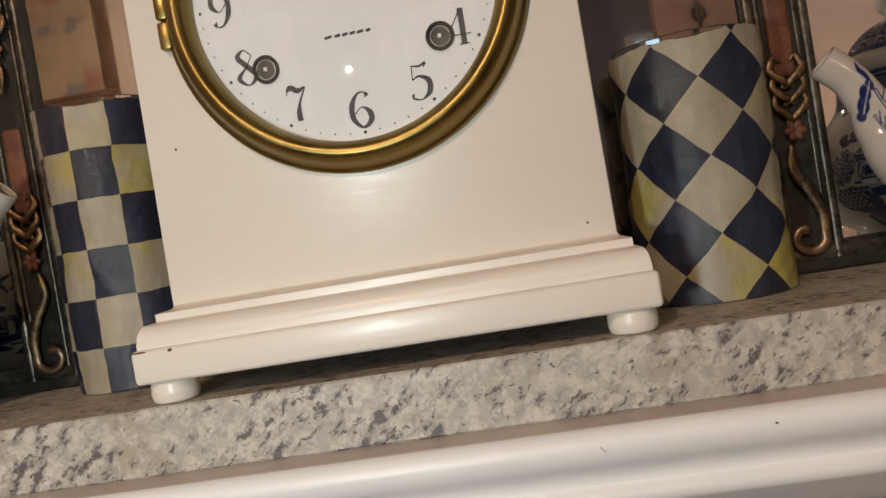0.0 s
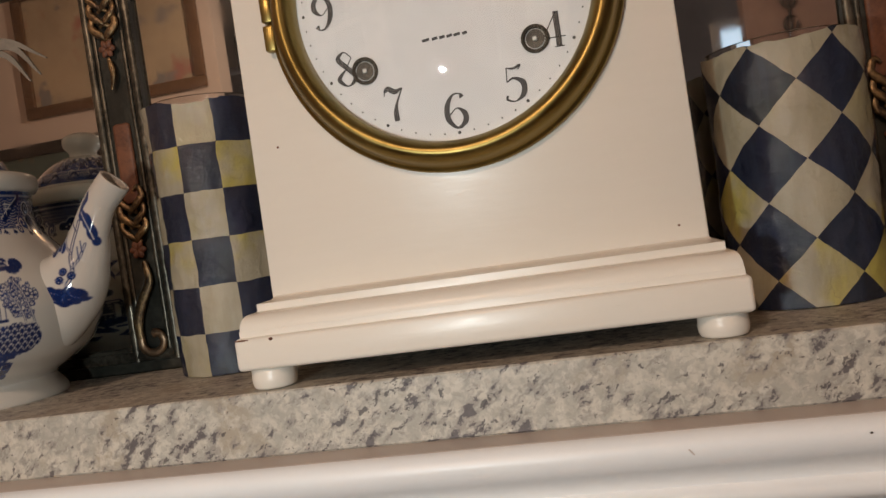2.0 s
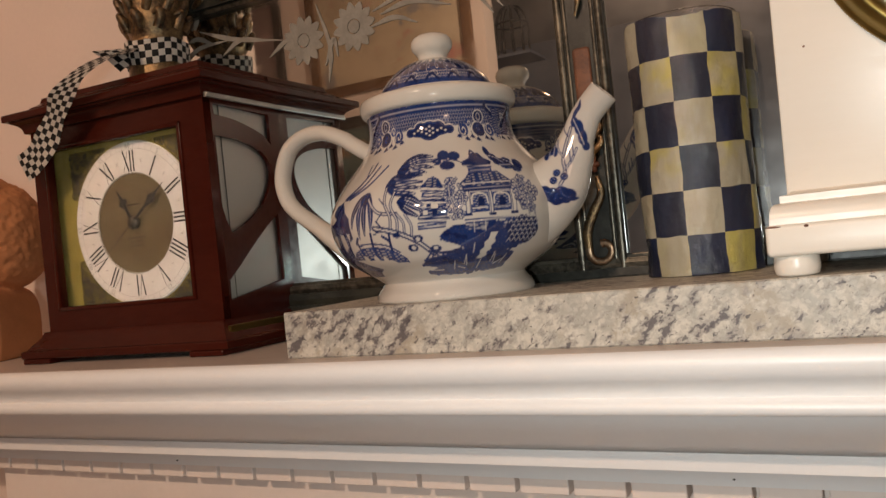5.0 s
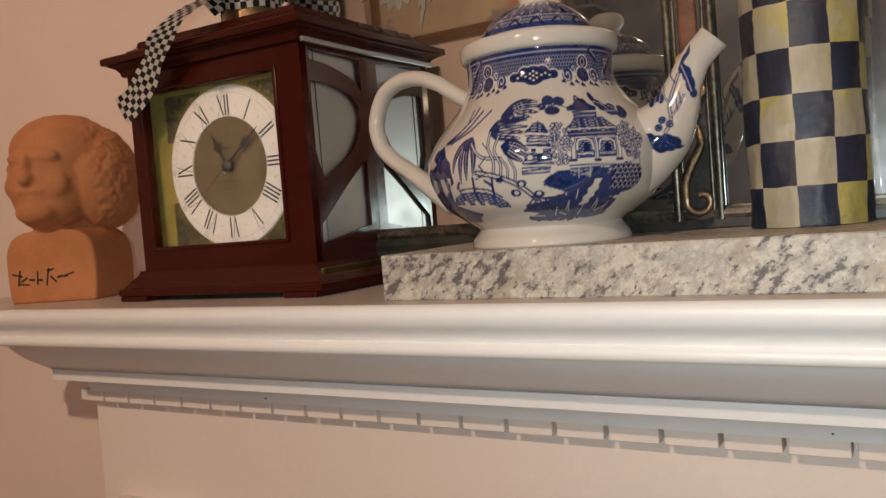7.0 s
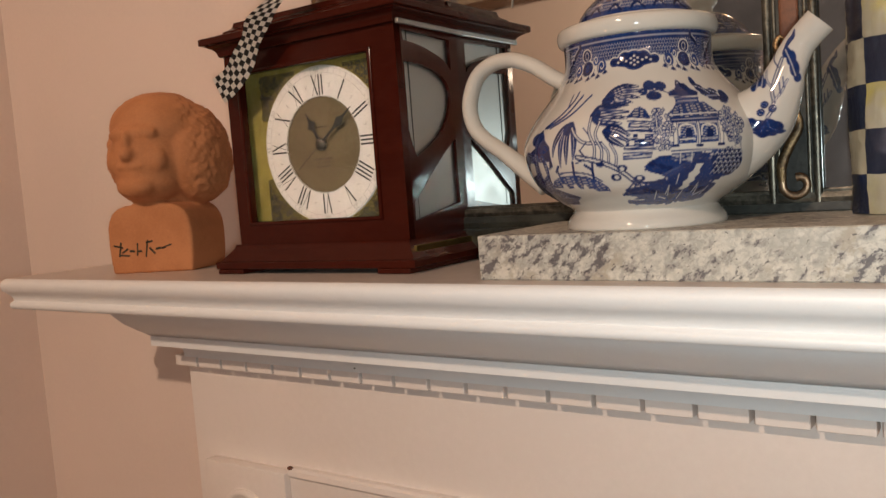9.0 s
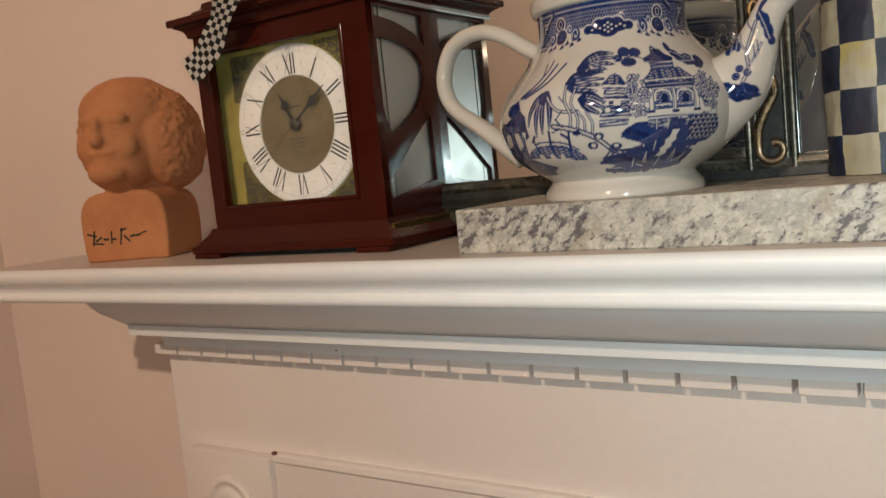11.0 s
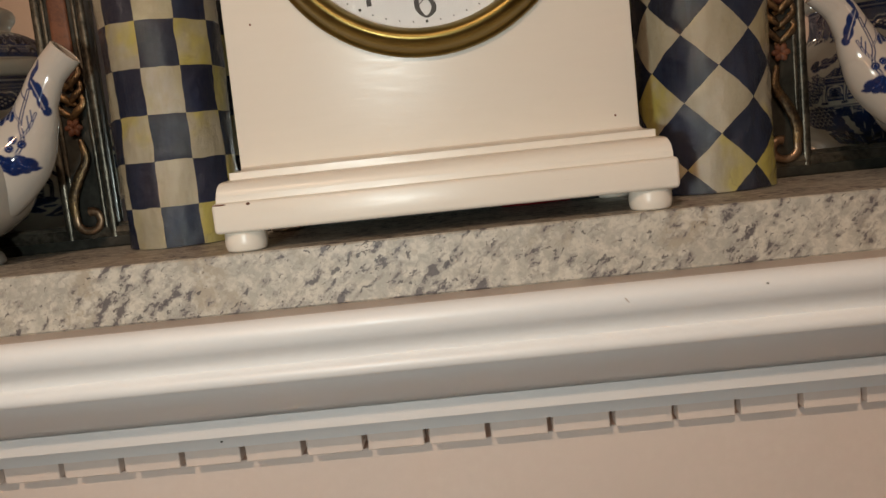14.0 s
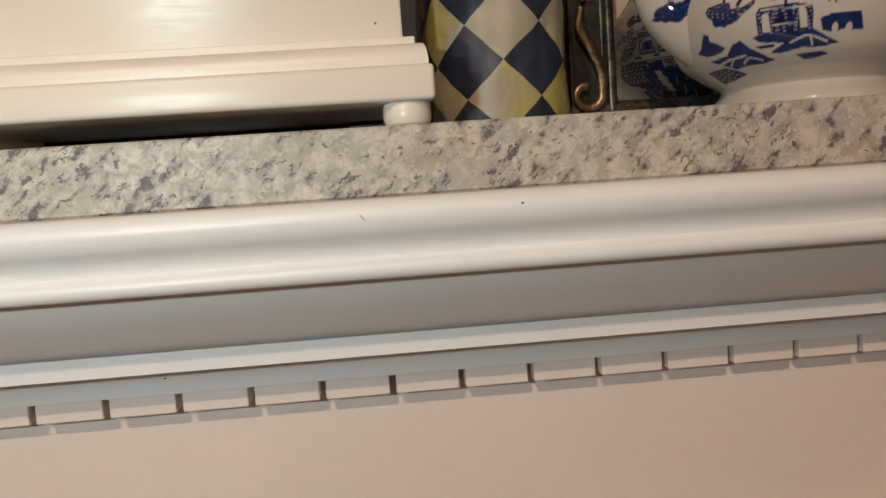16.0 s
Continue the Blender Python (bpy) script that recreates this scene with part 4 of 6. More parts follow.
    p.poly(0.9, -48.1, 43.6, -46.6, 44.7, -45.2, 43.3, -45.2, 38.5, -48.2, 38.8)
    p.line(0, 0.35, -55.3, 38.8, -43.4, 38.4)
    p.line(0, 0.3, -60.8, 46.9, -36.6, 45.6)
    p.poly(0.5, -68.0, 34.4, -60.0, 35.6, -47.6, 34.6, -35.4, 34.9, -28.6, 30.9, -21.3, 27.5, -31.1, 26.3, -41.1, 26.9, -54.6, 25.3, -59.6, 26.3, -50.9, 30.0, -63.8, 31.6)
    p.line(0, 0.5, -47.7, 29.7, -38.3, 32.1, -28.2, 28.5)
    p.line(0, 0.5, -36.9, 31.4, -36.0, 27.8)
    p.poly(0.5, -45.7, 24.1, -30.6, 24.5, -25.8, 23.0, -33.4, 21.6, -40.5, 21.4)
    p.poly(0.5, -67.5, 30.0, -56.7, 30.4, -56.2, 28.5, -64.3, 28.5)
    # willow and bridge
    for k, q in enumerate(((-26, 63.5, -30, 61.5, -33, 56, -32, 48.5), (-26, 63.3, -28.4, 58, -29, 53, -28, 47), (-25.6, 63.3, -24.6, 58, -24.2, 52, -25, 46), (-25.2, 63.4, -21, 59, -18.8, 54, -19.4, 48.5))):
        p.blade(0.7, 1.9, *q), p.line(0, 0.16, *q[2:])
    p.poly(0.5, -32.3, 39.3, -25.9, 41.2, -12.4, 41.0, -9.7, 32.2, -19.5, 33.3, -25.7, 32.5, -30.9, 33.4)
    p.oval(0, -24.8, 34.2, 1.6, 2.3)
    p.oval(0, -17.7, 33.8, 1.7, 2.4)
    for x, y, a, b in ((-18, 76, 2.8, 2.2), (-14, 77.5, 2.6, 2.2), (-13, 73.5, 3.0, 2.2), (-17.5, 72.5, 2.6, 1.9)):
        p.oval(0.8, x, y, a, b)
    p.tone = np.minimum(1.0, p.tone * 1.4)


def draw_lid(p):
    """Scale pattern, roundels and dark key forms on the sloping lid."""
    p.poly(0.64, -252, 134.5, 252, 134.5, 252, 153, -252, 153)
    for k in range(-62, 62):
        for row in range(3):
            x = (k + row % 2 / 2) * 3.6
            p.line(0, 0.2, x, 139 + row * 2, x + 1.6, 138 + row * 2, x + 3.2, 139 + row * 2)
    for k in range(-8, 8):
        x = k * 31 + 6
        p.oval(0, x, 141, 5.2, 2.6), p.oval(0.8, x, 141, 4.3, 2.0), p.ring(0, x, 141, 1.6, 0.3)
        p.oval(0.85, x + 14, 146.5, 6.5, 2.6)
        p.curl(0, x + 6, 147, 4.2, 1, 0.3), p.curl(0, x + 22, 147, 4.2, 2, 0.3, -1), p.curl(0, x + 14, 150, 3.6, 0, 0.3)
        p.line(0.9, 0.9, x - 12, 137.5, x - 4, 141, x + 6, 136.5)
        p.oval(0, x + 25, 151.8, 4, 1.2), p.oval(0, x + 9, 152.4, 5, 1.0)


def draw_spout(p):
    """A leafy sprig on a jagged bank, in the spout's own upright plane."""
    p.blade(0.75, 1.5, 97.5, 101, 100, 105.5, 102.2, 108, 103, 112)
    for x, y, a, b in ((98.6, 99, 2.6, 3.2), (101.2, 95.5, 2.8, 4.6), (102.6, 89.5, 2.6, 5.0), (103.8, 84, 1.8, 3.0), (79.6, 82.5, 2.6, 4.4), (83.0, 85.0, 2.6, 4.2), (85.6, 82.5, 1.8, 3.0)):
        p.oval(0.72, x, y, a, b)
    p.line(0, 0.2, 98, 101, 101, 93, 103, 85), p.line(0, 0.2, 81.4, 87, 81.2, 79), p.line(0, 0.2, 84.4, 87, 84.4, 81)
    p.trunk(1.0, 88, 60.8, 91.6, 69.5, 90.6, 77.3, 92.5, 86.0, 96.0, 96.0)
    p.trunk(0.7, 91.4, 71, 95.5, 76, 98.9, 83), p.trunk(0.6, 90.8, 79, 87.4, 84, 86.5, 90), p.line(0.8, 0.35, 94, 91, 91, 96, 91.5, 101), p.line(0.8, 0.35, 95, 75.5, 94.6, 82), p.line(0.8, 0.3, 97, 79, 96.5, 85)
    for x, y in ((86.7, 69.4), (90.9, 66.8), (84.7, 65.0)):
        p.oval(0.9, x, y, 2.3, 2.3), p.oval(0.1, x, y, 1.4, 1.4), p.oval(0.9, x, y, 0.8, 0.8)
    for x, y, a, b in ((75, 61.5, 3.0, 2.0), (79, 59.5, 3.6, 3.0), (83.5, 57, 4.0, 3.8), (88.5, 57.5, 4.2, 3.6), (92.5, 56, 3.4, 3.4), (85, 52.5, 3.2, 2.6), (90, 52.8, 2.6, 2.2)):
        p.oval(0.75, x, y, a, b)
    p.ragged(0.75, 74, 59, 84, 51.5, 1.2, 8, 21), p.ragged(0.75, 86, 51.5, 95, 53.5, 1.1, 7, 22)
    p.line(0.1, 0.22, 77, 60, 83, 57.5), p.line(0.1, 0.22, 88, 60, 89, 56, 92, 54), p.line(0.1, 0.22, 86, 57, 84, 53)


BODY = [(0.042, 0.0035), (0.0505, 0.0), (0.0527, 0.0006), (0.0518, 0.0050), (0.0478, 0.0105), (0.0482, 0.0128), (0.0565, 0.0182), (0.0680, 0.0268), (0.0752, 0.0380), (0.0785, 0.0500),
        (0.0776, 0.0590), (0.0728, 0.0690), (0.0645, 0.0805), (0.0560, 0.0905), (0.0500, 0.0990), (0.0478, 0.1060), (0.0474, 0.1140), (0.0478, 0.1200), (0.0484, 0.1210)]
RIM = [(0.0478, 0.1202), (0.0505, 0.1214), (0.0519, 0.1255), (0.0512, 0.1298), (0.0478, 0.1318), (0.0395, 0.1322), (0.0380, 0.1290), (0.0380, 0.118)]
LID = [(0.0375, 0.1322), (0.0374, 0.1338), (0.0360, 0.1385), (0.0316, 0.1445), (0.0240, 0.1508), (0.0160, 0.1548), (0.0105, 0.1562)]
KNOB = [(0.0118, 0.1550), (0.0098, 0.1570), (0.0102, 0.1600), (0.0130, 0.1632), (0.0139, 0.1668), (0.0126, 0.1708), (0.0080, 0.1736), (0.0, 0.1743)]


def teapot(place, turn, size, draw, label, far_draw):
    pot = thing("teapot", label, "teapot", place, "willow pattern teapots", "", turn)
    pot.matrix_basis = pot.matrix_basis @ Matrix.Scale(size, 4)

    def facing(p):
        p.u = p.u - 4.5
        draw(p)

    front = (-112, 112) if not turn else (68, 292)
    if turn:
        def facing(p):
            q = np.where(p.u < 0, p.u + math.tau * 80, p.u)
            p.u = q - math.pi * 80
            draw(p)
    body = printed_lathe("body", smooth_profile(BODY, 0.00048), pot, facing, far_draw, front)
    part("rim", lathe(BM(), smooth_profile(RIM, 0.001), 96), CERAMIC, pot, "plain white rim", 180)
    lid = printed_lathe("lid", smooth_profile(LID, 0.0005), pot, draw_lid, draw_lid, (-180, 178), 0.8, 3)
    part("knob", lathe(BM(), smooth_profile(KNOB, 0.001), 48), CERAMIC, lid, "white turned knob", 180)
    # spout: widest where it leaves the belly, with a lip cut on a slant
    path = spline([(0.034, 0, 0.0420), (0.0580, 0, 0.0500), (0.0770, 0, 0.0635), (0.0875, 0, 0.0770), (0.0938, 0, 0.0910), (0.1015, 0, 0.1045), (0.1130, 0, 0.1160)], 38)
    bm = tube(BM(), path, [0.0180, 0.0250, 0.0212, 0.0146, 0.0106, 0.0092, 0.0094], 150, 0.86, cap=False)
    bmesh.ops.recalc_face_normals(bm, faces=bm.faces)
    bmesh.ops.solidify(bm, geom=list(bm.faces), thickness=0.0022)
    spout = part("spout", bm, GLAZE, pot, "", 180)
    co = np.zeros(len(spout.data.vertices) * 3)
    spout.data.vertices.foreach_get("co", co)
    p = Print(co[0::3] * 1000 + 3.5, co[2::3] * 1000, 0.5)
    draw_spout(p)
    printed(spout, p)
    loop = [(-0.044, 0, 0.0965), (-0.058, 0, 0.1030), (-0.0695, 0, 0.1105), (-0.0785, 0, 0.1165), (-0.0950, 0, 0.1228), (-0.1125, 0, 0.1220), (-0.1262, 0, 0.1135), (-0.1338, 0, 0.0955), (-0.1318, 0, 0.0795),
            (-0.1235, 0, 0.0685), (-0.1065, 0, 0.0560), (-0.0925, 0, 0.0450), (-0.0720, 0, 0.0300)]
    part("handle", tube(BM(), spline(loop, 8), [0.0066, 0.0058, 0.0056, 0.0055, 0.0056, 0.0057, 0.0056, 0.0056, 0.0056, 0.0057, 0.0060, 0.0068, 0.0085], 24, 1.25), CERAMIC, pot, "plain white loop handle", 180)
    return pot


teapot((-0.2805, 0.066, 1.3801), 0, 1.0, draw_pavilions, "blue and white willow pattern teapot with pavilions on granite slab", draw_boats)
teapot((0.3510, 0.066, 1.3801), 180, 0.9, draw_boats, "blue and white willow pattern teapot with boats and birds", draw_pavilions)


# ---------------------------------------------------------------- candle holders in check and diamond paper
def paper_cylinder(name, label, place, radius, height, mat, waves, seed):
    rnd = random.Random(seed)
    pot = thing(name, label, "candle holder", place, "paper-covered candle holders")
    n, rows = 200, 150
    bump = [rnd.uniform(0, math.tau) for _ in range(8)]
    bm = BM()
    rings = []
    for i in range(rows + 9):
        # the last few rings turn over the top edge and run down inside
        inside = max(0, i - rows)
        z = height * min(i, rows) / rows - inside * 0.002
        ring = []
        for k in range(n):
            a = math.tau * k / n
            spot = Vector((math.sin(a) * radius, math.cos(a) * radius, z))
            crinkle = noise.noise(spot * 330) * 0.00016 + (0.5 - abs(noise.noise(spot * 95 + Vector((seed, 0, 0))))) * 0.00085 + noise.noise(Vector((spot.x, spot.y, spot.z * 0.25)) * 150) * 0.0003
            r = radius + 0.0005 * math.sin(3 * a + bump[0] + z * 60) + 0.0003 * math.sin(7 * a + bump[1] - z * 90) + crinkle - (0.0010 if inside else 0)
            ragged = 0.0016 * math.sin(2 * a + bump[3]) + 0.0010 * math.sin(5 * a + bump[4]) + 0.0011 * noise.noise(Vector((math.sin(a), math.cos(a), seed)) * 7)
            ring.append(bm.verts.new((r * math.sin(a), -r * math.cos(a), z + ragged * waves * (min(i, rows) / rows) ** 6)))
        rings.append(ring)
    for a, b in zip(rings, rings[1:]):
        for k in range(n):
            bm.faces.new((a[k], a[(k + 1) % n], b[(k + 1) % n], b[k]))
    part("paper_cover", bm, mat, pot, "", 60)
    r, h = radius - 0.0016, height + 0.0022
    part("glass_cylinder", lathe(BM(), [(0, 0.0), (r, 0.0), (r, h), (r - 0.0012, h + 0.0004), (r - 0.0022, h), (r - 0.0022, 0.004), (0, 0.004)], 64), GLASS, pot, "clear glass cylinder", 40)
    part("wax", lathe(BM(), [(0, 0.0045), (r - 0.003, 0.0045), (r - 0.003, h - 0.035), (0, h - 0.037)], 48), CREAM, pot, "cream wax", 40)
    return pot


paper_cylinder("check_candle_holder", "tall candle holder covered in navy and cream checked paper", (-0.1250, 0.1010, 1.3805), 0.0341, 0.1530, CHECKS, 1.0, 3)
paper_cylinder("diamond_candle_holder", "candle holder covered in navy and cream diamond paper", (0.1925, 0.0950, 1.3805), 0.0372, 0.1270, DIAMONDS, 0.8, 5)


# ---------------------------------------------------------------- flat cut shapes
def cut_mesh(outlines, thick, name="cut"):
    """A flat plate from outlines in x and y (inner outlines are holes), with a thickness, as a bmesh."""
    c = bpy.data.curves.new(name, "CURVE")
    c.dimensions, c.fill_mode, c.extrude = "2D", "BOTH", thick / 2
    for pts in outlines:
        s = c.splines.new("POLY")
        s.points.add(len(pts) - 1)
        for q, (x, y) in zip(s.points, pts):
            q.co = (x, y, 0, 1)
        s.use_cyclic_u = True
    return from_curve(c)


def from_curve(c):
    ob = bpy.data.objects.new("shape", c)
    scene.collection.objects.link(ob)
    bpy.context.view_layer.update()
    mesh = bpy.data.meshes.new_from_object(ob.evaluated_get(bpy.context.evaluated_depsgraph_get()))
    bpy.data.objects.remove(ob)
    bm = bmesh.new()
    bm.from_mesh(mesh)
    bpy.data.meshes.remove(mesh)
    return bm


def text_mesh(body, size, thick=0.0002, shear=0.0):
    c = bpy.data.curves.new("text", "FONT")
    c.body, c.size, c.extrude, c.shear, c.align_x, c.align_y = body, size, thick, shear, "CENTER", "CENTER"
    return from_curve(c)


def upright(x, y, z):
    """Takes a shape drawn in x and y to stand upright, facing the room, with its middle at the place."""
    return Matrix.Translation((x, y, z)) @ Matrix.Rotation(radians(90), 4, "X")


def stroke(bm, pts, widths, n=8, lift=0.0002):
    """A flat pen stroke in x and y, swelling from width to width."""
    line = spline([(x, y, 0) for x, y in pts], n) if len(pts) > 2 else [Vector((*pts[0], 0)), Vector((*pts[1], 0))]
    left, right = [], []
    for i, q in enumerate(line):
        way = (line[min(i + 1, len(line) - 1)] - line[max(i - 1, 0)]).normalized()
        f = i / (len(line) - 1) * (len(widths) - 1)
        k = min(int(f), len(widths) - 2)
        w = (widths[k] + (widths[k + 1] - widths[k]) * (f - k)) / 2
        side = Vector((-way.y, way.x, 0)) * w
        left.append(bm.verts.new(q + side + Vector((0, 0, lift))))
        right.append(bm.verts.new(q - side + Vector((0, 0, lift))))
    for i in range(len(line) - 1):
        bm.faces.new((left[i], right[i], right[i + 1], left[i + 1]))
    return bm


def disc(bm, x, y, r, n=12, lift=0.0002):
    bm.faces.new([bm.verts.new((x + r * math.cos(math.tau * k / n), y + r * math.sin(math.tau * k / n), lift)) for k in range(n)])
    return bm


T, M, W = 0.05, 0.10, 0.24     # thin, middle and wide pen widths, for a digit one wide and one and a half high
DIGITS = {
    1: [([(0.5, 1.5), (0.5, 0)], [W, W])],
    2: [([(0.1, 1.2), (0.35, 1.5), (0.8, 1.35), (0.8, 1.0), (0.4, 0.45), (0.1, 0.08)], [M, M, W, W, T, T]), ([(0.1, 0.1), (0.5, 0.16), (0.9, 0.02), (0.98, 0.35)], [M, W, W, T])],
    3: [([(0.12, 1.25), (0.4, 1.5), (0.78, 1.3), (0.75, 1.0), (0.4, 0.82)], [M, T, W, W, T]), ([(0.4, 0.82), (0.85, 0.65), (0.85, 0.2), (0.45, 0), (0.1, 0.22)], [T, W, W, T, M])],
    4: [([(0.68, 1.5), (0.68, 0.02)], [W, W]), ([(0.68, 1.5), (0.02, 0.42)], [T, T]), ([(0.02, 0.42), (1.0, 0.42)], [T, T]), ([(0.48, 0.02), (0.9, 0.02)], [T, T])],
    5: [([(0.2, 1.46), (0.55, 1.40), (0.82, 1.5), (0.72, 1.32)], [T, M, M, T]), ([(0.24, 1.45), (0.2, 0.85)], [T, T]), ([(0.2, 0.85), (0.5, 0.98), (0.88, 0.75), (0.86, 0.28), (0.5, 0), (0.14, 0.1), (0.16, 0.28)], [T, M, W, W, T, M, M])],
    6: [([(0.84, 1.3), (0.72, 1.48), (0.42, 1.44), (0.14, 1.0), (0.12, 0.42), (0.48, 0), (0.85, 0.25), (0.86, 0.6), (0.55, 0.86), (0.2, 0.6)], [W, T, M, W, W, M, W, W, T, T])],
    7: [([(0.08, 1.2), (0.14, 1.48)], [T, T]), ([(0.1, 1.36), (0.3, 1.5), (0.6, 1.34), (0.95, 1.46)], [M, W, W, T]), ([(0.95, 1.46), (0.62, 0.85), (0.5, 0.4), (0.5, 0.04)], [T, M, W, W])],
    8: [([(0.82, 1.22), (0.5, 1.5), (0.18, 1.24), (0.5, 0.84), (0.88, 0.36), (0.5, 0), (0.1, 0.34), (0.48, 0.76), (0.82, 1.22)], [T, T, W, W, W, T, W, T, T])],
    9: [([(0.16, 0.2), (0.28, 0.02), (0.58, 0.06), (0.86, 0.5), (0.88, 1.08), (0.52, 1.5), (0.15, 1.25), (0.14, 0.9), (0.45, 0.64), (0.8, 0.9)], [W, T, M, W, W, M, W, W, T, T])],
    0: [([(0.5, 1.5), (0.12, 1.1), (0.12, 0.4), (0.5, 0), (0.88, 0.4), (0.88, 1.1), (0.5, 1.5)], [T, W, W, T, W, W, T])],
}


def numeral(number, height):
    bm = BM()
    digits = [int(c) for c in str(number)]
    for i, d in enumerate(digits):
        for pts, widths in DIGITS[d]:
            shift = (i - (len(digits) - 1) / 2) * 1.02 - 0.5
            stroke(bm, [((x + shift), y - 0.75) for x, y in pts], widths)
    bmesh.ops.scale(bm, vec=(height / 1.5 * 1.0, height / 1.5, 1), verts=bm.verts)
    return bm


# ---------------------------------------------------------------- cream clock
def cream_clock():
    cx, dz, face = 0.036, 1.5520, 0.030
    clock = thing("mantel_clock", "cream painted wooden mantel clock with brass bezel on granite slab", "clock", (cx, 0.06, 1.3801))
    back = clock.matrix_basis.inverted()

    def add(name, bm, mat, label="", smooth=None, parent=None):
        bm.transform(back)
        return part(name, bm, mat, parent or clock, label, smooth)

    for x, y in ((-0.0665, 0.0135), (0.1385, 0.0135), (-0.0665, 0.112), (0.1385, 0.112)):
        add("foot", lathe(BM(), smooth_profile([(0, 1.3802), (0.0085, 1.3802), (0.0104, 1.3825), (0.0106, 1.3865), (0.0092, 1.3905), (0, 1.391)], 0.0006), 32, (x, y)), CREAM, "", 60)
    add("plinth", box(BM(), -0.0785, 0.1508, 0.0, 0.128, 1.3902, 1.4055, 0.0022, 3), CREAM, "cream plinth with chipped brown edge", 40)
    for x, w in ((-0.0745, 0.0038), (-0.0600, 0.0012)):
        chip = BM()
        m = bmesh.ops.create_uvsphere(chip, u_segments=10, v_segments=6, radius=1)["verts"]
        bmesh.ops.scale(chip, vec=(w, 0.0010, 0.0004 if w > 0.003 else 0.0008), verts=m)
        bmesh.ops.translate(chip, vec=(x, 0.0006, 1.4046 if w > 0.003 else 1.4040), verts=m)
        add("paint_chip", chip, RUST, "brown chip in the paint", 60)
    moulding = BM()
    outline = [(0.0035, 1.4052), (0.0035, 1.4085)] + arc(0.0110, 1.4085, 0.0070, 180, 95, 6) + [(0.0165, 1.4160), (0.0165, 1.4195), (0.0265, 1.4203), (0.0290, 1.4218)]
    rings = []
    for y, z in outline:
        d = y - 0.0035
        rings.append([moulding.verts.new(q) for q in ((-0.0765 + d * 0.36, y, z), (0.1488 - d * 0.36, y, z), (0.1488 - d * 0.36, 0.127, z), (-0.0765 + d * 0.36, 0.127, z))])
    for a, b in zip(rings, rings[1:]):
        for k in range(4):
            moulding.faces.new((a[k], a[(k + 1) % 4], b[(k + 1) % 4], b[k]))
    moulding.faces.new(list(reversed(rings[0])))
    moulding.faces.new(rings[-1])
    add("base_moulding", moulding, CREAM, "", 30)
    bm = box(BM(), -0.0692, 0.1398, face, 0.124, 1.4185, 1.72, 0.0012, 2)
    for v in bm.verts:
        rise = max(0.0, v.co.z - 1.45)
        v.co.x = cx + (v.co.x - cx) * (1 - 0.10 * rise)
    add("case", bm, CREAM, "cream painted case", 40)
    bm = box(BM(), -0.078, 0.148, 0.012, 0.128, 1.72, 1.736, 0.003, 3)
    add("case_top", bm, CREAM, "", 40)
    # small dents and nail heads
    for x, z in ((-0.0545, 1.4935), (0.1275, 1.4285)):
        bm = lathe(BM(), [(0, -0.0001), (0.0006, -0.0001), (0.0005, 0.0003), (0, 0.0003)], 10)
        bm.transform(upright(x, face - 0.0001, z))
        add("nail_hole", bm, RUST)
    # brass bezel with its door glass and hinge
    prof = smooth_profile([(0.0838, -0.001), (0.0845, 0.0022), (0.0838, 0.0040), (0.0824, 0.0046), (0.0815, 0.0065), (0.0798, 0.0106), (0.0765, 0.0134), (0.0730, 0.0126), (0.0705, 0.0085), (0.0698, 0.0030), (0.0692, 0.0)], 0.0007)
    bm = lathe(BM(), prof, 128)
    bm.transform(upright(cx, face, dz))
    bezel = add("bezel", bm, BRASS, "aged brass bezel ring", 50)
    bm = lathe(BM(), smooth_profile([(0.0700, 0.0035), (0.060, 0.0074), (0.040, 0.0128), (0.020, 0.0160), (0.0, 0.0170)], 0.003), 96)
    bm.transform(upright(cx, face, dz))
    glass = add("door_glass", bm, GLASS, "convex clear glass", 180, bezel)
    glass.visible_shadow = False
    for k in (0, 1):
        add("hinge", box(BM(), -0.0512, -0.0455, face - 0.006, face + 0.0005, 1.5385 + k * 0.0138, 1.5512 + k * 0.0138, 0.0012), BRASS, "", 40, bezel)
    bm = lathe(BM(), [(0, 0.0009), (0.0700, 0.0009), (0.0705, 0.0), (0, 0.0)], 96)
    bm.transform(upright(cx, face - 0.0002, dz))
    dial = add("dial", bm, DIALWHITE, "white enamel dial with black numerals")
    place = upright(cx, face - 0.0012, dz)
    for h in range(1, 13):
        a = radians(90 - 30 * h)
        bm = numeral(h, 0.0158)
        bmesh.ops.translate(bm, vec=(0.0560 * math.cos(a), 0.0560 * math.sin(a), 0), verts=bm.verts)
        bm.transform(place)
        add("numeral", bm, INK, "", None, dial)
    bm = BM()
    for k in range(60):
        a = math.tau * k / 60
        disc(bm, 0.0662 * math.cos(a), 0.0662 * math.sin(a), 0.0008 if k % 5 == 0 else 0.00042)
    bm.transform(place)
    add("minute_dots", bm, INK, "", None, dial)
    # a line of writing that cannot be kept: plain bars
    bm = BM()
    for x, w in ((-0.0088, 0.0034), (-0.0046, 0.0026), (-0.0012, 0.0026), (0.0022, 0.0026), (0.0056, 0.0030), (0.0092, 0.0022)):
        stroke(bm, [(x - w / 2, -0.0222), (x + w / 2, -0.0218)], [0.0013, 0.0013])
    bm.transform(place)
    add("script_bars", bm, INK, "small dark bars of script", None, dial)
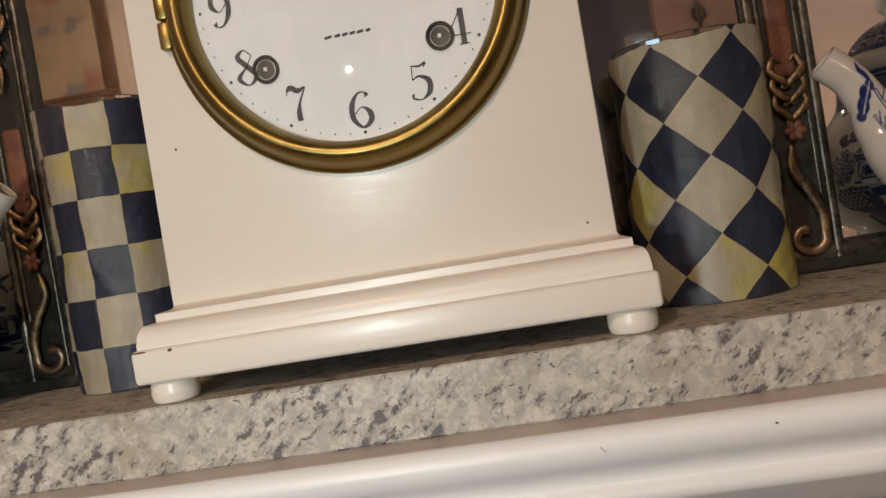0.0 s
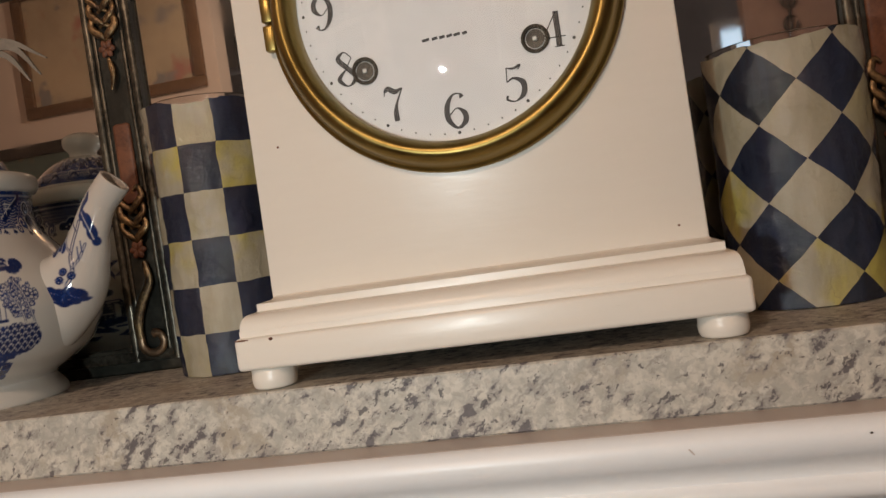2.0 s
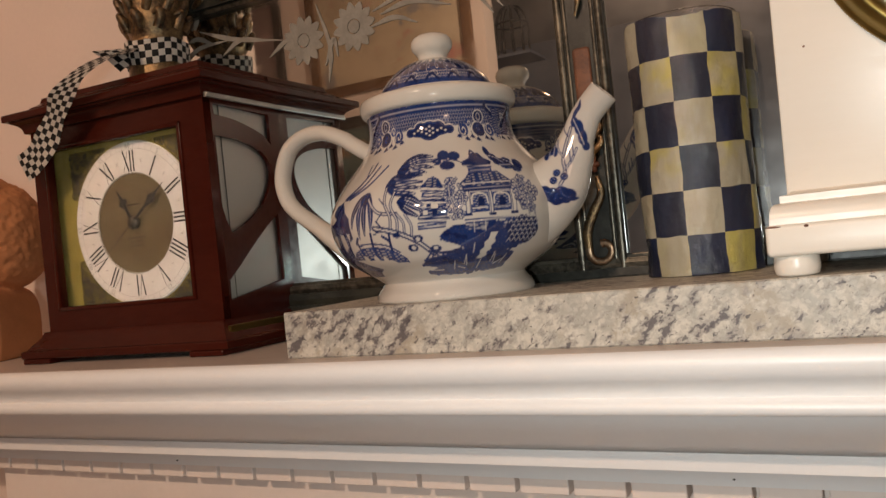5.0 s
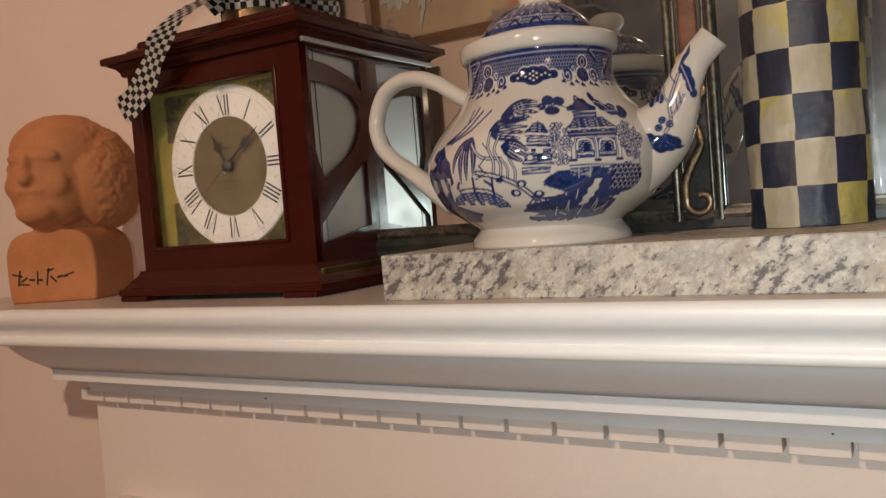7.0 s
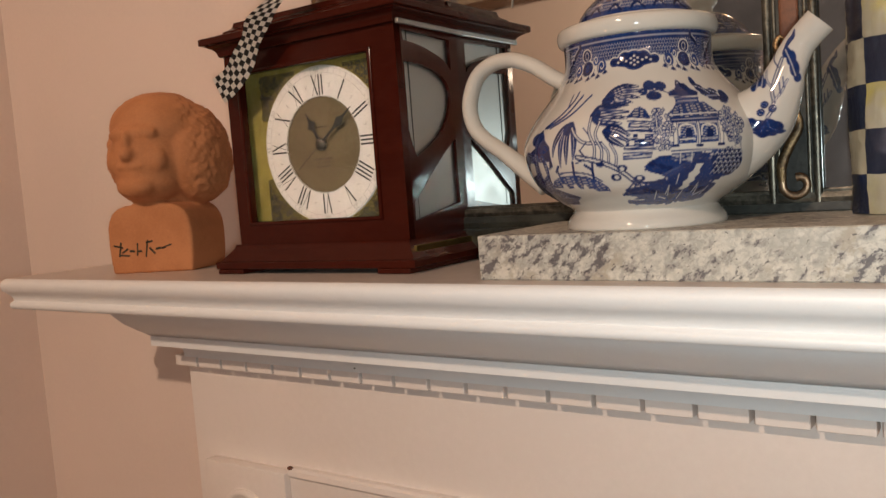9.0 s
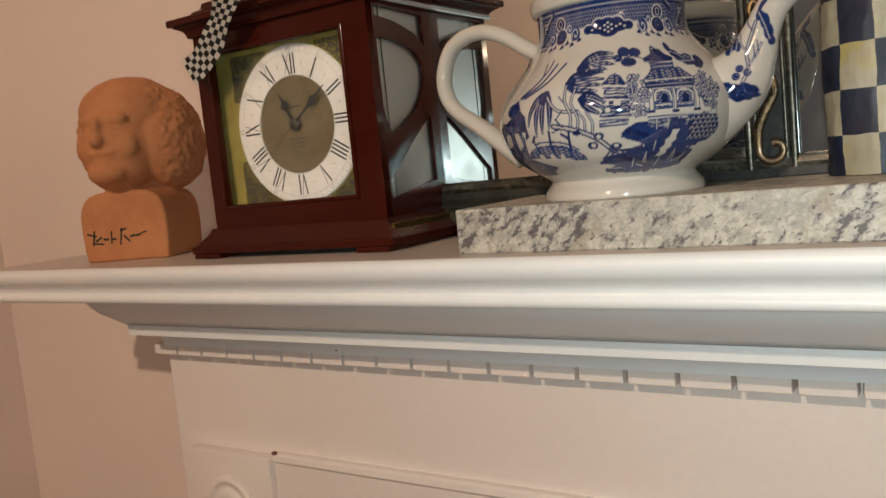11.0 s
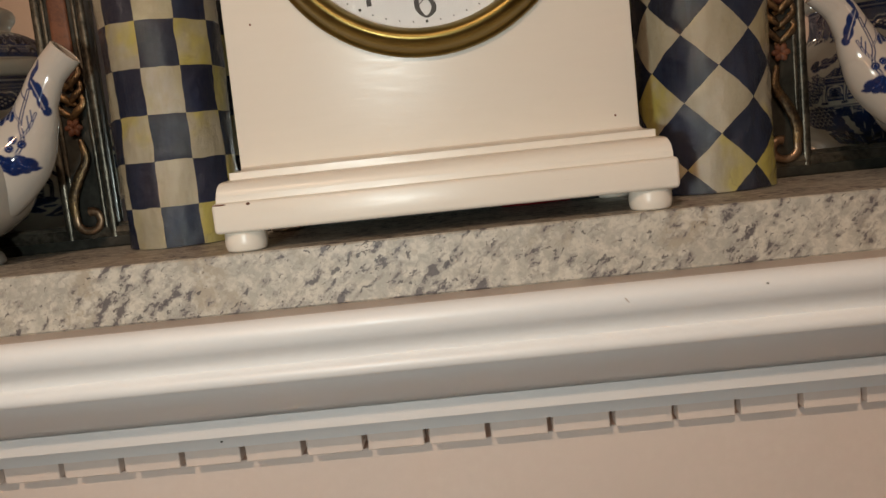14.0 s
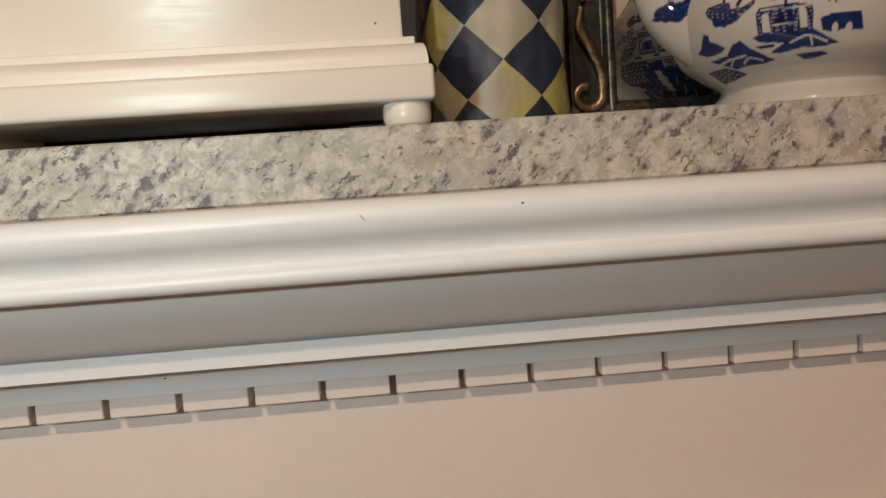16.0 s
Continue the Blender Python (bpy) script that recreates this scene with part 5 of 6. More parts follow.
    for x in (-0.0395, 0.0400):
        bm = lathe(BM(), [(0.0064, 0.0), (0.0064, 0.0012), (0.0056, 0.0018), (0.0048, 0.0012), (0.0046, 0.0002)], 32)
        bm.transform(upright(cx + x, face - 0.0010, 1.5215))
        add("winding_hole", bm, DARKMETAL, "dark metal ring of a winding hole", 40, dial)
        bm = lathe(BM(), [(0, 0.0008), (0.0042, 0.0008), (0.0042, 0.0002), (0, 0.0002)], 24)
        bm.transform(upright(cx + x, face - 0.0010, 1.5215))
        add("hole_bottom", bm, DARKMETAL, "dark metal bottom of the hole", None, dial)
        bm = box(BM(), cx + x - 0.0011, cx + x + 0.0011, face - 0.0030, face + 0.001, 1.5204, 1.5226, 0.0003, 1)
        add("arbor", bm, STEEL, "", None, dial)
    bm = lathe(BM(), [(0.0042, 0.0), (0.0042, 0.0020), (0.0025, 0.0034), (0, 0.0036)], 32)
    bm.transform(upright(cx, face - 0.0010, dz))
    add("centre_boss", bm, DARKMETAL, "", 40, dial)
    return clock


cream_clock()


# ---------------------------------------------------------------- mahogany clock
def mahogany_clock():
    clock = thing("carriage_clock", "red-brown mahogany mantel clock with roman dial and fretted sides", "clock", (-0.553, 0.09, 1.3501))
    back = clock.matrix_basis.inverted()

    def add(name, bm, mat, label="", smooth=None, parent=None):
        bm.transform(back)
        return part(name, bm, mat, parent or clock, label, smooth)

    x0, x1, y0, y1 = -0.6505, -0.4605, 0.042, 0.1335
    for x in (x0 - 0.012, x1 - 0.020):
        add("foot", box(BM(), x, x + 0.032, 0.0225, 0.134, 1.3502, 1.3545, 0.001), MAHOGANY)
    def moulding(name, outline):
        bm = BM()
        rings = [[bm.verts.new(q) for q in ((x0 - g, y0 - g - 0.002, z), (x1 + g, y0 - g - 0.002, z), (x1 + g, y1 + min(g, 0.001), z), (x0 - g, y1 + min(g, 0.001), z))] for g, z in outline]
        for lower, upper in zip(rings, rings[1:]):
            for k in range(4):
                bm.faces.new((lower[k], lower[(k + 1) % 4], upper[(k + 1) % 4], upper[k]))
        bm.faces.new(list(reversed(rings[0])))
        bm.faces.new(rings[-1])
        return add(name, bm, MAHOGANY, "", 25)

    moulding("base_moulding", [(0.0150, 1.3543), (0.0157, 1.3550), (0.0157, 1.3598), (0.0150, 1.3606), (0.0128, 1.3610), (0.0120, 1.3618), (0.0110, 1.3632), (0.0085, 1.3660), (0.0056, 1.3690), (0.0036, 1.3715), (0.0024, 1.3742), (0.0024, 1.3752)])
    # the front is a frame round the dial; the sides are fretted boards over a metal sheet
    outer = [(x0, 1.3745), (x1, 1.3745), (x1, 1.5440), (x0, 1.5440)]
    inner = [(-0.6355, 1.3925), (-0.4855, 1.3925), (-0.4855, 1.5280), (-0.6355, 1.5280)]
    bm = cut_mesh([outer, inner], 0.008)
    bm.transform(Matrix.Translation((0, y0 + 0.004, 0)) @ Matrix.Rotation(radians(90), 4, "X"))
    add("front_frame", bm, MAHOGANY, "polished mahogany front frame")
    for a, b, c, d in ((-0.6365, -0.6325, 1.3915, 1.5290), (-0.4885, -0.4845, 1.3915, 1.5290), (-0.6365, -0.4845, 1.3915, 1.3950), (-0.6365, -0.4845, 1.5255, 1.5290)):
        add("inner_bead", box(BM(), a, b, y0 - 0.0015, y0 + 0.007, c, d, 0.0012, 2), MAHOGANY, "", 40)
    add("back_board", box(BM(), x0, x1, y1 - 0.006, y1, 1.3745, 1.5440), MAHOGANY)
    def curved(*runs):
        return [(q.x, q.y) for run in runs for q in (spline([(*p, 0) for p in run], 8) if len(run) > 2 else [Vector((*p, 0)) for p in run])]

    holes = [
        curved([(0.0525, 1.5150), (0.0525, 1.4600)], [(0.0530, 1.4590), (0.0560, 1.4500), (0.0610, 1.4400)],
               [(0.0620, 1.4400), (0.0800, 1.4480), (0.1000, 1.4605), (0.1125, 1.4760), (0.1165, 1.4910), (0.1120, 1.5015), (0.0990, 1.5090), (0.0770, 1.5140)]),
        curved([(0.1205, 1.4545), (0.1040, 1.4440), (0.0830, 1.4280), (0.0660, 1.4140), (0.0530, 1.4040)], [(0.0525, 1.3890), (0.1205, 1.4000)]),
        curved([(0.0525, 1.5395), (0.1205, 1.5378)], [(0.1205, 1.5120), (0.1160, 1.5165), (0.1050, 1.5222), (0.0780, 1.5290), (0.0535, 1.5315)]),
    ]
    board = [(y0 + 0.008, 1.3745), (y1 - 0.006, 1.3745), (y1 - 0.006, 1.5440), (y0 + 0.008, 1.5440)]
    for x, way in ((x1 - 0.0015, 1), (x0 + 0.0015, -1)):
        bm = cut_mesh([board] + holes, 0.003)
        bm.transform(Matrix.Translation((x, 0, 0)) @ Matrix.Rotation(radians(90), 4, "Z") @ Matrix.Rotation(radians(90), 4, "X"))
        fret = add("fretted_side", bm, MAHOGANY, "fretted mahogany side board")
        bm = BM()
        bow = [(1.3750 + 0.1685 * k / 24, -0.0006 * (k / 24) ** 1.6) for k in range(25)]
        rows = [[bm.verts.new((x - way * (0.0020 - d) - side, y, z)) for side in (-0.0003, 0.0003) for y in (y0 + 0.008, y1 - 0.006)] for z, d in bow]
        for a, b in zip(rows, rows[1:]):
            for p, q in ((0, 1), (1, 3), (3, 2), (2, 0)):
                bm.faces.new((a[p], a[q], b[q], b[p]))
        bm.faces.new([rows[0][k] for k in (0, 2, 3, 1)])
        bm.faces.new([rows[-1][k] for k in (0, 1, 3, 2)])
        add("metal_sheet", bm, STEEL, "silvery bowed metal sheet", 60, fret)
        add("seam_line", box(BM(), x - 0.0018 * way - 0.0003, x - 0.0018 * way + 0.0003, 0.0622, 0.0628, 1.3760, 1.5400), INK, "", None, fret)
    # cornice and stepped top
    moulding("cornice", [(0.0010, 1.5436), (0.0022, 1.5442), (0.0026, 1.5462), (0.0034, 1.5484), (0.0052, 1.5506), (0.0082, 1.5522), (0.0098, 1.5528), (0.0102, 1.5536), (0.0132, 1.5540), (0.0138, 1.5548), (0.0138, 1.5592), (0.0132, 1.5600), (0.0060, 1.5618), (0.0020, 1.5634)])
    for z in (1.5452,):
        add("silver_line", box(BM(), x1 + 0.0030, x1 + 0.0062, y0 - 0.002, y1 + 0.001, z - 0.0030, z + 0.0010, 0.0006), STEEL, "bright metal line under the cornice")
        add("brass_strip", box(BM(), x1 + 0.0060, x1 + 0.0088, y0 - 0.004, y1 + 0.001, 1.3648, 1.3705, 0.0006), BRASS, "worn brass strip along the base")
    bm = BM()
    ring = [(0.000, 1.5625), (0.001, 1.5662), (0.005, 1.5682), (0.007, 1.5700), (0.008, 1.5740), (0.010, 1.5745)]
    loops = [[bm.verts.new(q) for q in ((x0 + d, y0 + d, z), (x1 - d, y0 + d, z), (x1 - d, y1 - d * 0.4, z), (x0 + d, y1 - d * 0.4, z))] for d, z in ring]
    for a, b in zip(loops, loops[1:]):
        for k in range(4):
            bm.faces.new((a[k], a[(k + 1) % 4], b[(k + 1) % 4], b[k]))
    bm.faces.new(loops[-1])
    bm.faces.new(list(reversed(loops[0])))
    add("top_cap", bm, MAHOGANY, "", 30)
    # dial: gold plate with scrolled corners, ivory chapter ring, bronze centre
    face, dx, dz = 0.0545, -0.5515, 1.4575
    plate = add("dial_plate", box(BM(), -0.6415, -0.4795, face, face + 0.001, 1.3870, 1.5335), GOLDPLATE, "gold dial plate with dark scrolled corners")
    place = upright(dx, face - 0.0004, dz)
    rnd = random.Random(31)
    for sx in (-1, 1):
        for sz in (-1, 1):
            bm = BM()
            rim = [(0.0674 * math.cos(radians(a)), 0.0674 * math.sin(radians(a))) for a in range(66, 21, -4)]
            rim = [(0.0690, 0.0262), (0.0690, 0.0655), (0.0270, 0.0655)] + rim
            if sx * sz < 0:
                rim.reverse()
            bm.faces.new([bm.verts.new((x * sx, y * sz, 0.0)) for x, y in rim])
            bm.transform(place)
            add("spandrel", bm, SPANDREL, "dark olive corner ground", None, plate)
            bm = BM()
            for k in range(120):
                x, y = rnd.uniform(0.030, 0.0680), rnd.uniform(0.030, 0.0645)
                if math.hypot(x, y) < 0.0695:
                    continue
                r, q, way = rnd.uniform(0.0014, 0.0034), rnd.uniform(0, math.tau), rnd.choice((-1, 1))
                stroke(bm, [(x + r * (1 - i / 9) * math.cos(q + way * i * 0.8), y + r * (1 - i / 9) * math.sin(q + way * i * 0.8)) for i in range(8)], [0.0004, 0.0011, 0.0007], 2, 0.0002 + 0.000002 * k)
            for v in bm.verts:
                v.co.x *= sx
                v.co.y *= sz
            bm.transform(place)
            add("corner_scroll", bm, DARKRAIL, "", None, plate)
    bm = lathe(BM(), [(0.0402, 0.0006), (0.0402, 0.0020), (0.0662, 0.0020), (0.0668, 0.0006)], 96)
    bm.transform(upright(dx, face, dz))
    chapter = add("chapter_ring", bm, DIALIVORY, "ivory chapter ring with black roman numerals", 30, plate)
    bm = lathe(BM(), [(0, 0.0012), (0.0400, 0.0012), (0.0404, 0.0022), (0.0408, 0.0022), (0.0410, 0.0008)], 96)
    bm.transform(upright(dx, face, dz))
    add("dial_centre", bm, BRONZEDIAL, "matt bronze dial centre", 30, plate)
    flat = upright(dx, face - 0.0021, dz)
    for h, strokes in enumerate(("I", "II", "III", "IIII", "V", "VI", "VII", "VIII", "IX", "X", "XI", "XII"), 1):
        bm = BM()
        width = {"I": 0.0033, "V": 0.0068, "X": 0.0068}
        x = -sum(width[c] for c in strokes) / 2
        low, high = -0.0086, 0.0086
        for c in strokes:
            w = width[c]
            if c == "I":
                stroke(bm, [(x + w / 2, low), (x + w / 2, high)], [0.0015, 0.0015])
            elif c == "V":
                stroke(bm, [(x + 0.0006, high), (x + w / 2, low)], [0.0015, 0.0011])
                stroke(bm, [(x + w - 0.0006, high), (x + w / 2, low)], [0.0005, 0.0005])
            else:
                stroke(bm, [(x + 0.0006, high), (x + w - 0.0006, low)], [0.0015, 0.0015])
                stroke(bm, [(x + w - 0.0006, high), (x + 0.0006, low)], [0.0005, 0.0005])
            x += w
        bm.transform(Matrix.Rotation(radians(-30 * h), 4, "Z") @ Matrix.Translation((0, 0.0504, 0)))
        bm.transform(flat)
        add("roman_numeral", bm, INK, "", None, chapter)
        bm = text_mesh(str(5 * h), 0.0058, 0.0001)
        bm.transform(Matrix.Rotation(radians(-30 * h), 4, "Z") @ Matrix.Translation((0, 0.0627, 0.0002)))
        bm.transform(flat)
        add("minute_number", bm, GREYINK, "", None, chapter)
    bm = BM()
    for r in (0.0602, 0.0652, 0.0412):
        stroke(bm, [(r * math.cos(math.tau * k / 60), r * math.sin(math.tau * k / 60)) for k in range(61)], [0.0003, 0.0003], 1)
    for k in range(60):
        a = math.tau * k / 60
        if k % 5:
            stroke(bm, [(0.0602 * math.cos(a), 0.0602 * math.sin(a)), (0.0652 * math.cos(a), 0.0652 * math.sin(a))], [0.0003, 0.0003])
    for k in range(12):
        a = radians(15 + 30 * k)
        for d in (-0.0012, 0.0012):
            stroke(bm, [(0.0500 * math.cos(a) + d, 0.0500 * math.sin(a) - 0.001), (0.0515 * math.cos(a) - d, 0.0515 * math.sin(a) + 0.001)], [0.0004, 0.0004])
    bm.transform(flat)
    add("minute_track", bm, GREYINK, "", None, chapter)
    # writing on the centre that cannot be read: plain bars
    for x, y, w in ((0, 0.0150, 0.013), (-0.004, -0.0150, 0.006), (0.004, -0.0150, 0.007), (0, -0.0185, 0.016), (0, -0.0120, 0.02)):
        bm = stroke(BM(), [(x - w / 2, y), (x + w / 2, y)], [0.0009, 0.0009])
        bm.transform(flat)
        add("writing_bar", bm, DARKMETAL, "faint dark bar of writing", None, plate)
    pointers = ((332, 0.031, 0.0042, "hour_pointer"), (52, 0.046, 0.0034, "minute_pointer"))
    for turn, length, w, name in pointers:
        bm = BM()
        a = radians(90 - turn)
        d, n = Vector((math.cos(a), math.sin(a))), Vector((-math.sin(a), math.cos(a)))
        pts = [d * -0.004, d * length * 0.42, d * length * 0.62, d * length * 0.74, d * length]
        stroke(bm, [tuple(q) for q in pts], [w, w * 0.7, w * 2.6, w * 0.8, w * 0.2], 6, 0.002 if name[0] == "h" else 0.003)
        bm.transform(flat)
        add(name, bm, INK, "black spade pointer", None, plate)
    bm = stroke(BM(), [(0.006, 0.0045), (-0.0265, -0.0205)], [0.0009, 0.0007], 1, 0.004)
    bm.transform(flat)
    add("second_pointer", bm, INK, "", None, plate)
    bm = lathe(BM(), [(0.0052, 0.0), (0.0052, 0.0028), (0.0034, 0.0048), (0.0014, 0.0052), (0, 0.0054)], 24)
    bm.transform(flat)
    add("boss", bm, DARKMETAL, "", 40, plate)
    glass = add("front_glass", box(BM(), -0.6350, -0.4860, 0.0465, 0.0478, 1.3930, 1.5275), COATED, "clear front glass")
    glass.visible_shadow = False
    clock.matrix_basis = pose(-0.5605, 0.092, 1.3501, 0, 0, 1.5)
    return clock


mahogany_clock()


# ---------------------------------------------------------------- gilt ornament and ribbon on the clock
def gilt_ornament():
    orn = thing("gilt_ornament", "gilt ornament with leafy relief standing on the mahogany clock", "ornament", (-0.549, 0.094, 1.5746))
    part("stem", lathe(BM(), smooth_profile([(0.0, 0.0002), (0.024, 0.0002), (0.0245, 0.010), (0.0225, 0.032), (0.0205, 0.036), (0.0235, 0.050), (0.0245, 0.075), (0.0215, 0.11), (0.0240, 0.14), (0.0130, 0.16), (0, 0.165)], 0.002), 48), BRONZE, orn, "", 60)
    rnd = random.Random(4)
    for row in range(5):
        for k in range(9):
            bm = BM()
            a = math.tau * (k + row % 2 / 2) / 9
            r = 0.0225
            z = 0.044 + row * 0.0155
            pts = [(r * math.cos(a), r * math.sin(a), z), ((r + 0.004) * math.cos(a + 0.1), (r + 0.004) * math.sin(a + 0.1), z + 0.008), ((r + 0.0065) * math.cos(a + 0.05), (r + 0.0065) * math.sin(a + 0.05), z + 0.013), ((r + 0.004) * math.cos(a - 0.12), (r + 0.004) * math.sin(a - 0.12), z + 0.010)]
            tube(bm, spline(pts, 4), [0.004, 0.0042, 0.003, 0.0016], 8)
            part("leaf", bm, BRONZE, orn, "", 60)
    orn.matrix_basis = pose(-0.5565, 0.096, 1.5746)
    return orn


gilt_ornament()


def cloth_band(bm, points, across, width, cell):
    """A strip of cloth along points, its width along the across vectors, with a check laid in cells of the given size."""
    uv = bm.loops.layers.uv.verify()
    line, side = spline(points, 10), spline(across, 10)
    gone, far = [0.0], 0.0
    for a, b in zip(line, line[1:]):
        far += (b - a).length
        gone.append(far)
    n = 10
    grid = [[bm.verts.new(q + s * (width * (j / n - 0.5))) for j in range(n + 1)] for q, s in zip(line, side)]
    for i in range(len(line) - 1):
        for j in range(n):
            f = bm.faces.new((grid[i][j], grid[i + 1][j], grid[i + 1][j + 1], grid[i][j + 1]))
            for loop, (p, q) in zip(f.loops, ((i, j), (i + 1, j), (i + 1, j + 1), (i, j + 1))):
                loop[uv].uv = (gone[p] / cell, width * q / n / cell)
    return bm


def check_ribbon():
    rib = thing("check_ribbon", "black and white checked cloth ribbon tied round the gilt ornament", "ribbon", (-0.549, 0.094, 1.5750))
    back = rib.matrix_basis.inverted()
    cx, cy, r = -0.549, 0.094, 0.0262
    ringed = [(cx + r * math.cos(math.tau * k / 12 - 2.4), cy + r * math.sin(math.tau * k / 12 - 2.4), 1.5985 + 0.0012 * math.sin(k * 2)) for k in range(13)]
    up = [(0.08 * math.cos(math.tau * k / 12 - 2.4), 0.08 * math.sin(math.tau * k / 12 - 2.4), 1.0) for k in range(13)]

    def add(name, bm, label=""):
        bmesh.ops.solidify(bm, geom=list(bm.faces), thickness=0.0006)
        bm.transform(back)
        part(name, bm, CLOTH, rib, label, 60)

    add("band", cloth_band(BM(), ringed, up, 0.0200, 0.0054))
    tail = [(-0.555, 0.068, 1.5990), (-0.553, 0.048, 1.5950), (-0.552, 0.028, 1.5840), (-0.556, 0.012, 1.5710), (-0.5760, 0.0150, 1.5605), (-0.5930, 0.0210, 1.5480), (-0.6075, 0.0230, 1.5330), (-0.6240, 0.0240, 1.5200), (-0.6420, 0.0240, 1.5125)]
    across = [(0.9, 0.3, 0.2), (0.95, 0.2, 0.1), (1, 0.1, 0), (0.98, -0.1, -0.15), (0.95, 0.1, -0.3), (0.9, -0.12, -0.42), (0.78, 0.1, -0.6), (0.62, -0.05, -0.78), (0.5, 0, -0.86)]
    add("tail", cloth_band(BM(), tail, across, 0.0265, 0.0054), "crumpled hanging ribbon end")
    knot = [(-0.556, 0.068, 1.5900), (-0.561, 0.055, 1.6000), (-0.569, 0.056, 1.6010), (-0.571, 0.062, 1.5950), (-0.562, 0.069, 1.5910)]
    add("knot", cloth_band(BM(), knot, [(0.2, 0.7, 0.6), (0.1, 0.9, 0.3), (0.1, 1, 0.1), (0.2, 0.9, -0.3), (0.4, 0.8, -0.4)], 0.0230, 0.0058), "crumpled knot")
    rib.matrix_basis = pose(-0.5565, 0.096, 1.5750)
    return rib


check_ribbon()


# ---------------------------------------------------------------- terracotta bust, one plain mesh
def bust():
    bm = BM()

    def ball(x, y, z, a, b, c, lean=0.0):
        m = bmesh.ops.create_icosphere(bm, subdivisions=4, radius=1)["verts"]
        bmesh.ops.scale(bm, vec=(a, b, c), verts=m)
        bmesh.ops.rotate(bm, cent=(0, 0, 0), matrix=Matrix.Rotation(lean, 3, "Y"), verts=m)
        bmesh.ops.translate(bm, vec=(x, y, z), verts=m)

    # block with rounded shoulders
    half = [(0.0450, 0.0), (0.0468, 0.012), (0.0480, 0.028), (0.0478, 0.042), (0.0455, 0.053), (0.0410, 0.061), (0.0345, 0.0655), (0.0260, 0.0680)]
    outline = half + [(-x, z) for x, z in reversed(half)]
    a = [bm.verts.new((x, -0.0328, z)) for x, z in outline]
    b = [bm.verts.new((x, 0.0328, z)) for x, z in outline]
    for i in range(len(outline)):
        j = (i + 1) % len(outline)
        bm.faces.new((a[i], a[j], b[j], b[i]))
    bm.faces.new(a)
    bm.faces.new(list(reversed(b)))
    ball(0.000, 0.000, 0.067, 0.032, 0.026, 0.022)           # neck
    ball(0.000, -0.012, 0.112, 0.040, 0.042, 0.048)          # face
    ball(0.000, -0.020, 0.091, 0.033, 0.032, 0.024)          # jaw
    ball(0.002, 0.004, 0.143, 0.050, 0.049, 0.038, 0.06)     # crown
    ball(0.034, 0.012, 0.117, 0.034, 0.042, 0.052, -0.12)    # hair at the sides and back
    ball(-0.032, 0.014, 0.118, 0.030, 0.038, 0.046)
    ball(0.000, 0.030, 0.116, 0.048, 0.036, 0.054)
    ball(0.000, -0.0540, 0.1170, 0.0075, 0.0090, 0.0075)     # plain swellings
    ball(0.000, -0.0515, 0.1280, 0.0048, 0.0075, 0.0130)
    ball(0.000, -0.0420, 0.1370, 0.0270, 0.0095, 0.0090)
    ball(0.0180, -0.0390, 0.1110, 0.0150, 0.0110, 0.0150)
    ball(-0.0180, -0.0390, 0.1110, 0.0150, 0.0110, 0.0150)
    ball(0.000, -0.0510, 0.1055, 0.0150, 0.0050, 0.0040)
    ball(0.000, -0.0490, 0.0980, 0.0120, 0.0055, 0.0045)
    ball(0.000, -0.0450, 0.0860, 0.0200, 0.0130, 0.0115)
    mesh = bpy.data.meshes.new("bust")
    bmesh.ops.recalc_face_normals(bm, faces=bm.faces)
    bm.to_mesh(mesh)
    bm.free()
    ob = new("bust", mesh)
    rem = ob.modifiers.new("melt", "REMESH")
    rem.mode, rem.voxel_size = "VOXEL", 0.0016
    smo = ob.modifiers.new("soften", "SMOOTH")
    smo.factor, smo.iterations = 0.5, 14
    bpy.context.view_layer.update()
    solid = bpy.data.meshes.new_from_object(ob.evaluated_get(bpy.context.evaluated_depsgraph_get()))
    bpy.data.objects.remove(ob)
    bm = BM()
    bm.from_mesh(solid)
    for v in bm.verts:
        x, y, z = v.co
        hair = max(0.0, min(1.0, (y + 0.016 + (abs(x) - 0.030) * 0.9) / 0.012)) * max(0.0, min(1.0, (z - 0.070) / 0.008))
        hair = max(hair, max(0.0, min(1.0, (z - 0.158) / 0.012)) * 0.35)
        lump = noise.noise(Vector((x, y, z)) * 120) * 0.6 + noise.noise(Vector((x, y, z)) * 240) * 0.5
        v.co += v.normal * (lump * 0.0024 * hair + noise.noise(v.co * 70) * 0.0003)
    # a signature becomes plain dark bars on the front of the block
    for x, z, w, h, lean in ((-0.0530, 0.0275, 0.0150, 0.0016, 0.25), (-0.0500, 0.0245, 0.0024, 0.0150, 0.2), (-0.0420, 0.0230, 0.0110, 0.0018, -0.5), (-0.0440, 0.0185, 0.0170, 0.0016, 0.1), (-0.0300, 0.0225, 0.0080, 0.0022, 0.1),
                             (-0.0210, 0.0240, 0.0018, 0.0130, 0.1), (-0.0170, 0.0220, 0.0060, 0.0020, 0.0), (-0.0050, 0.0245, 0.0020, 0.0170, 0.2), (0.0000, 0.0310, 0.0110, 0.0018, -0.2), (0.0040, 0.0220, 0.0120, 0.0018, 0.8),
                             (0.0140, 0.0240, 0.0080, 0.0022, -0.2), (0.0230, 0.0245, 0.0070, 0.0020, -0.2), (0.0320, 0.0265, 0.0090, 0.0014, -0.25)):
        made = bmesh.ops.create_cube(bm, size=1.0)["verts"]
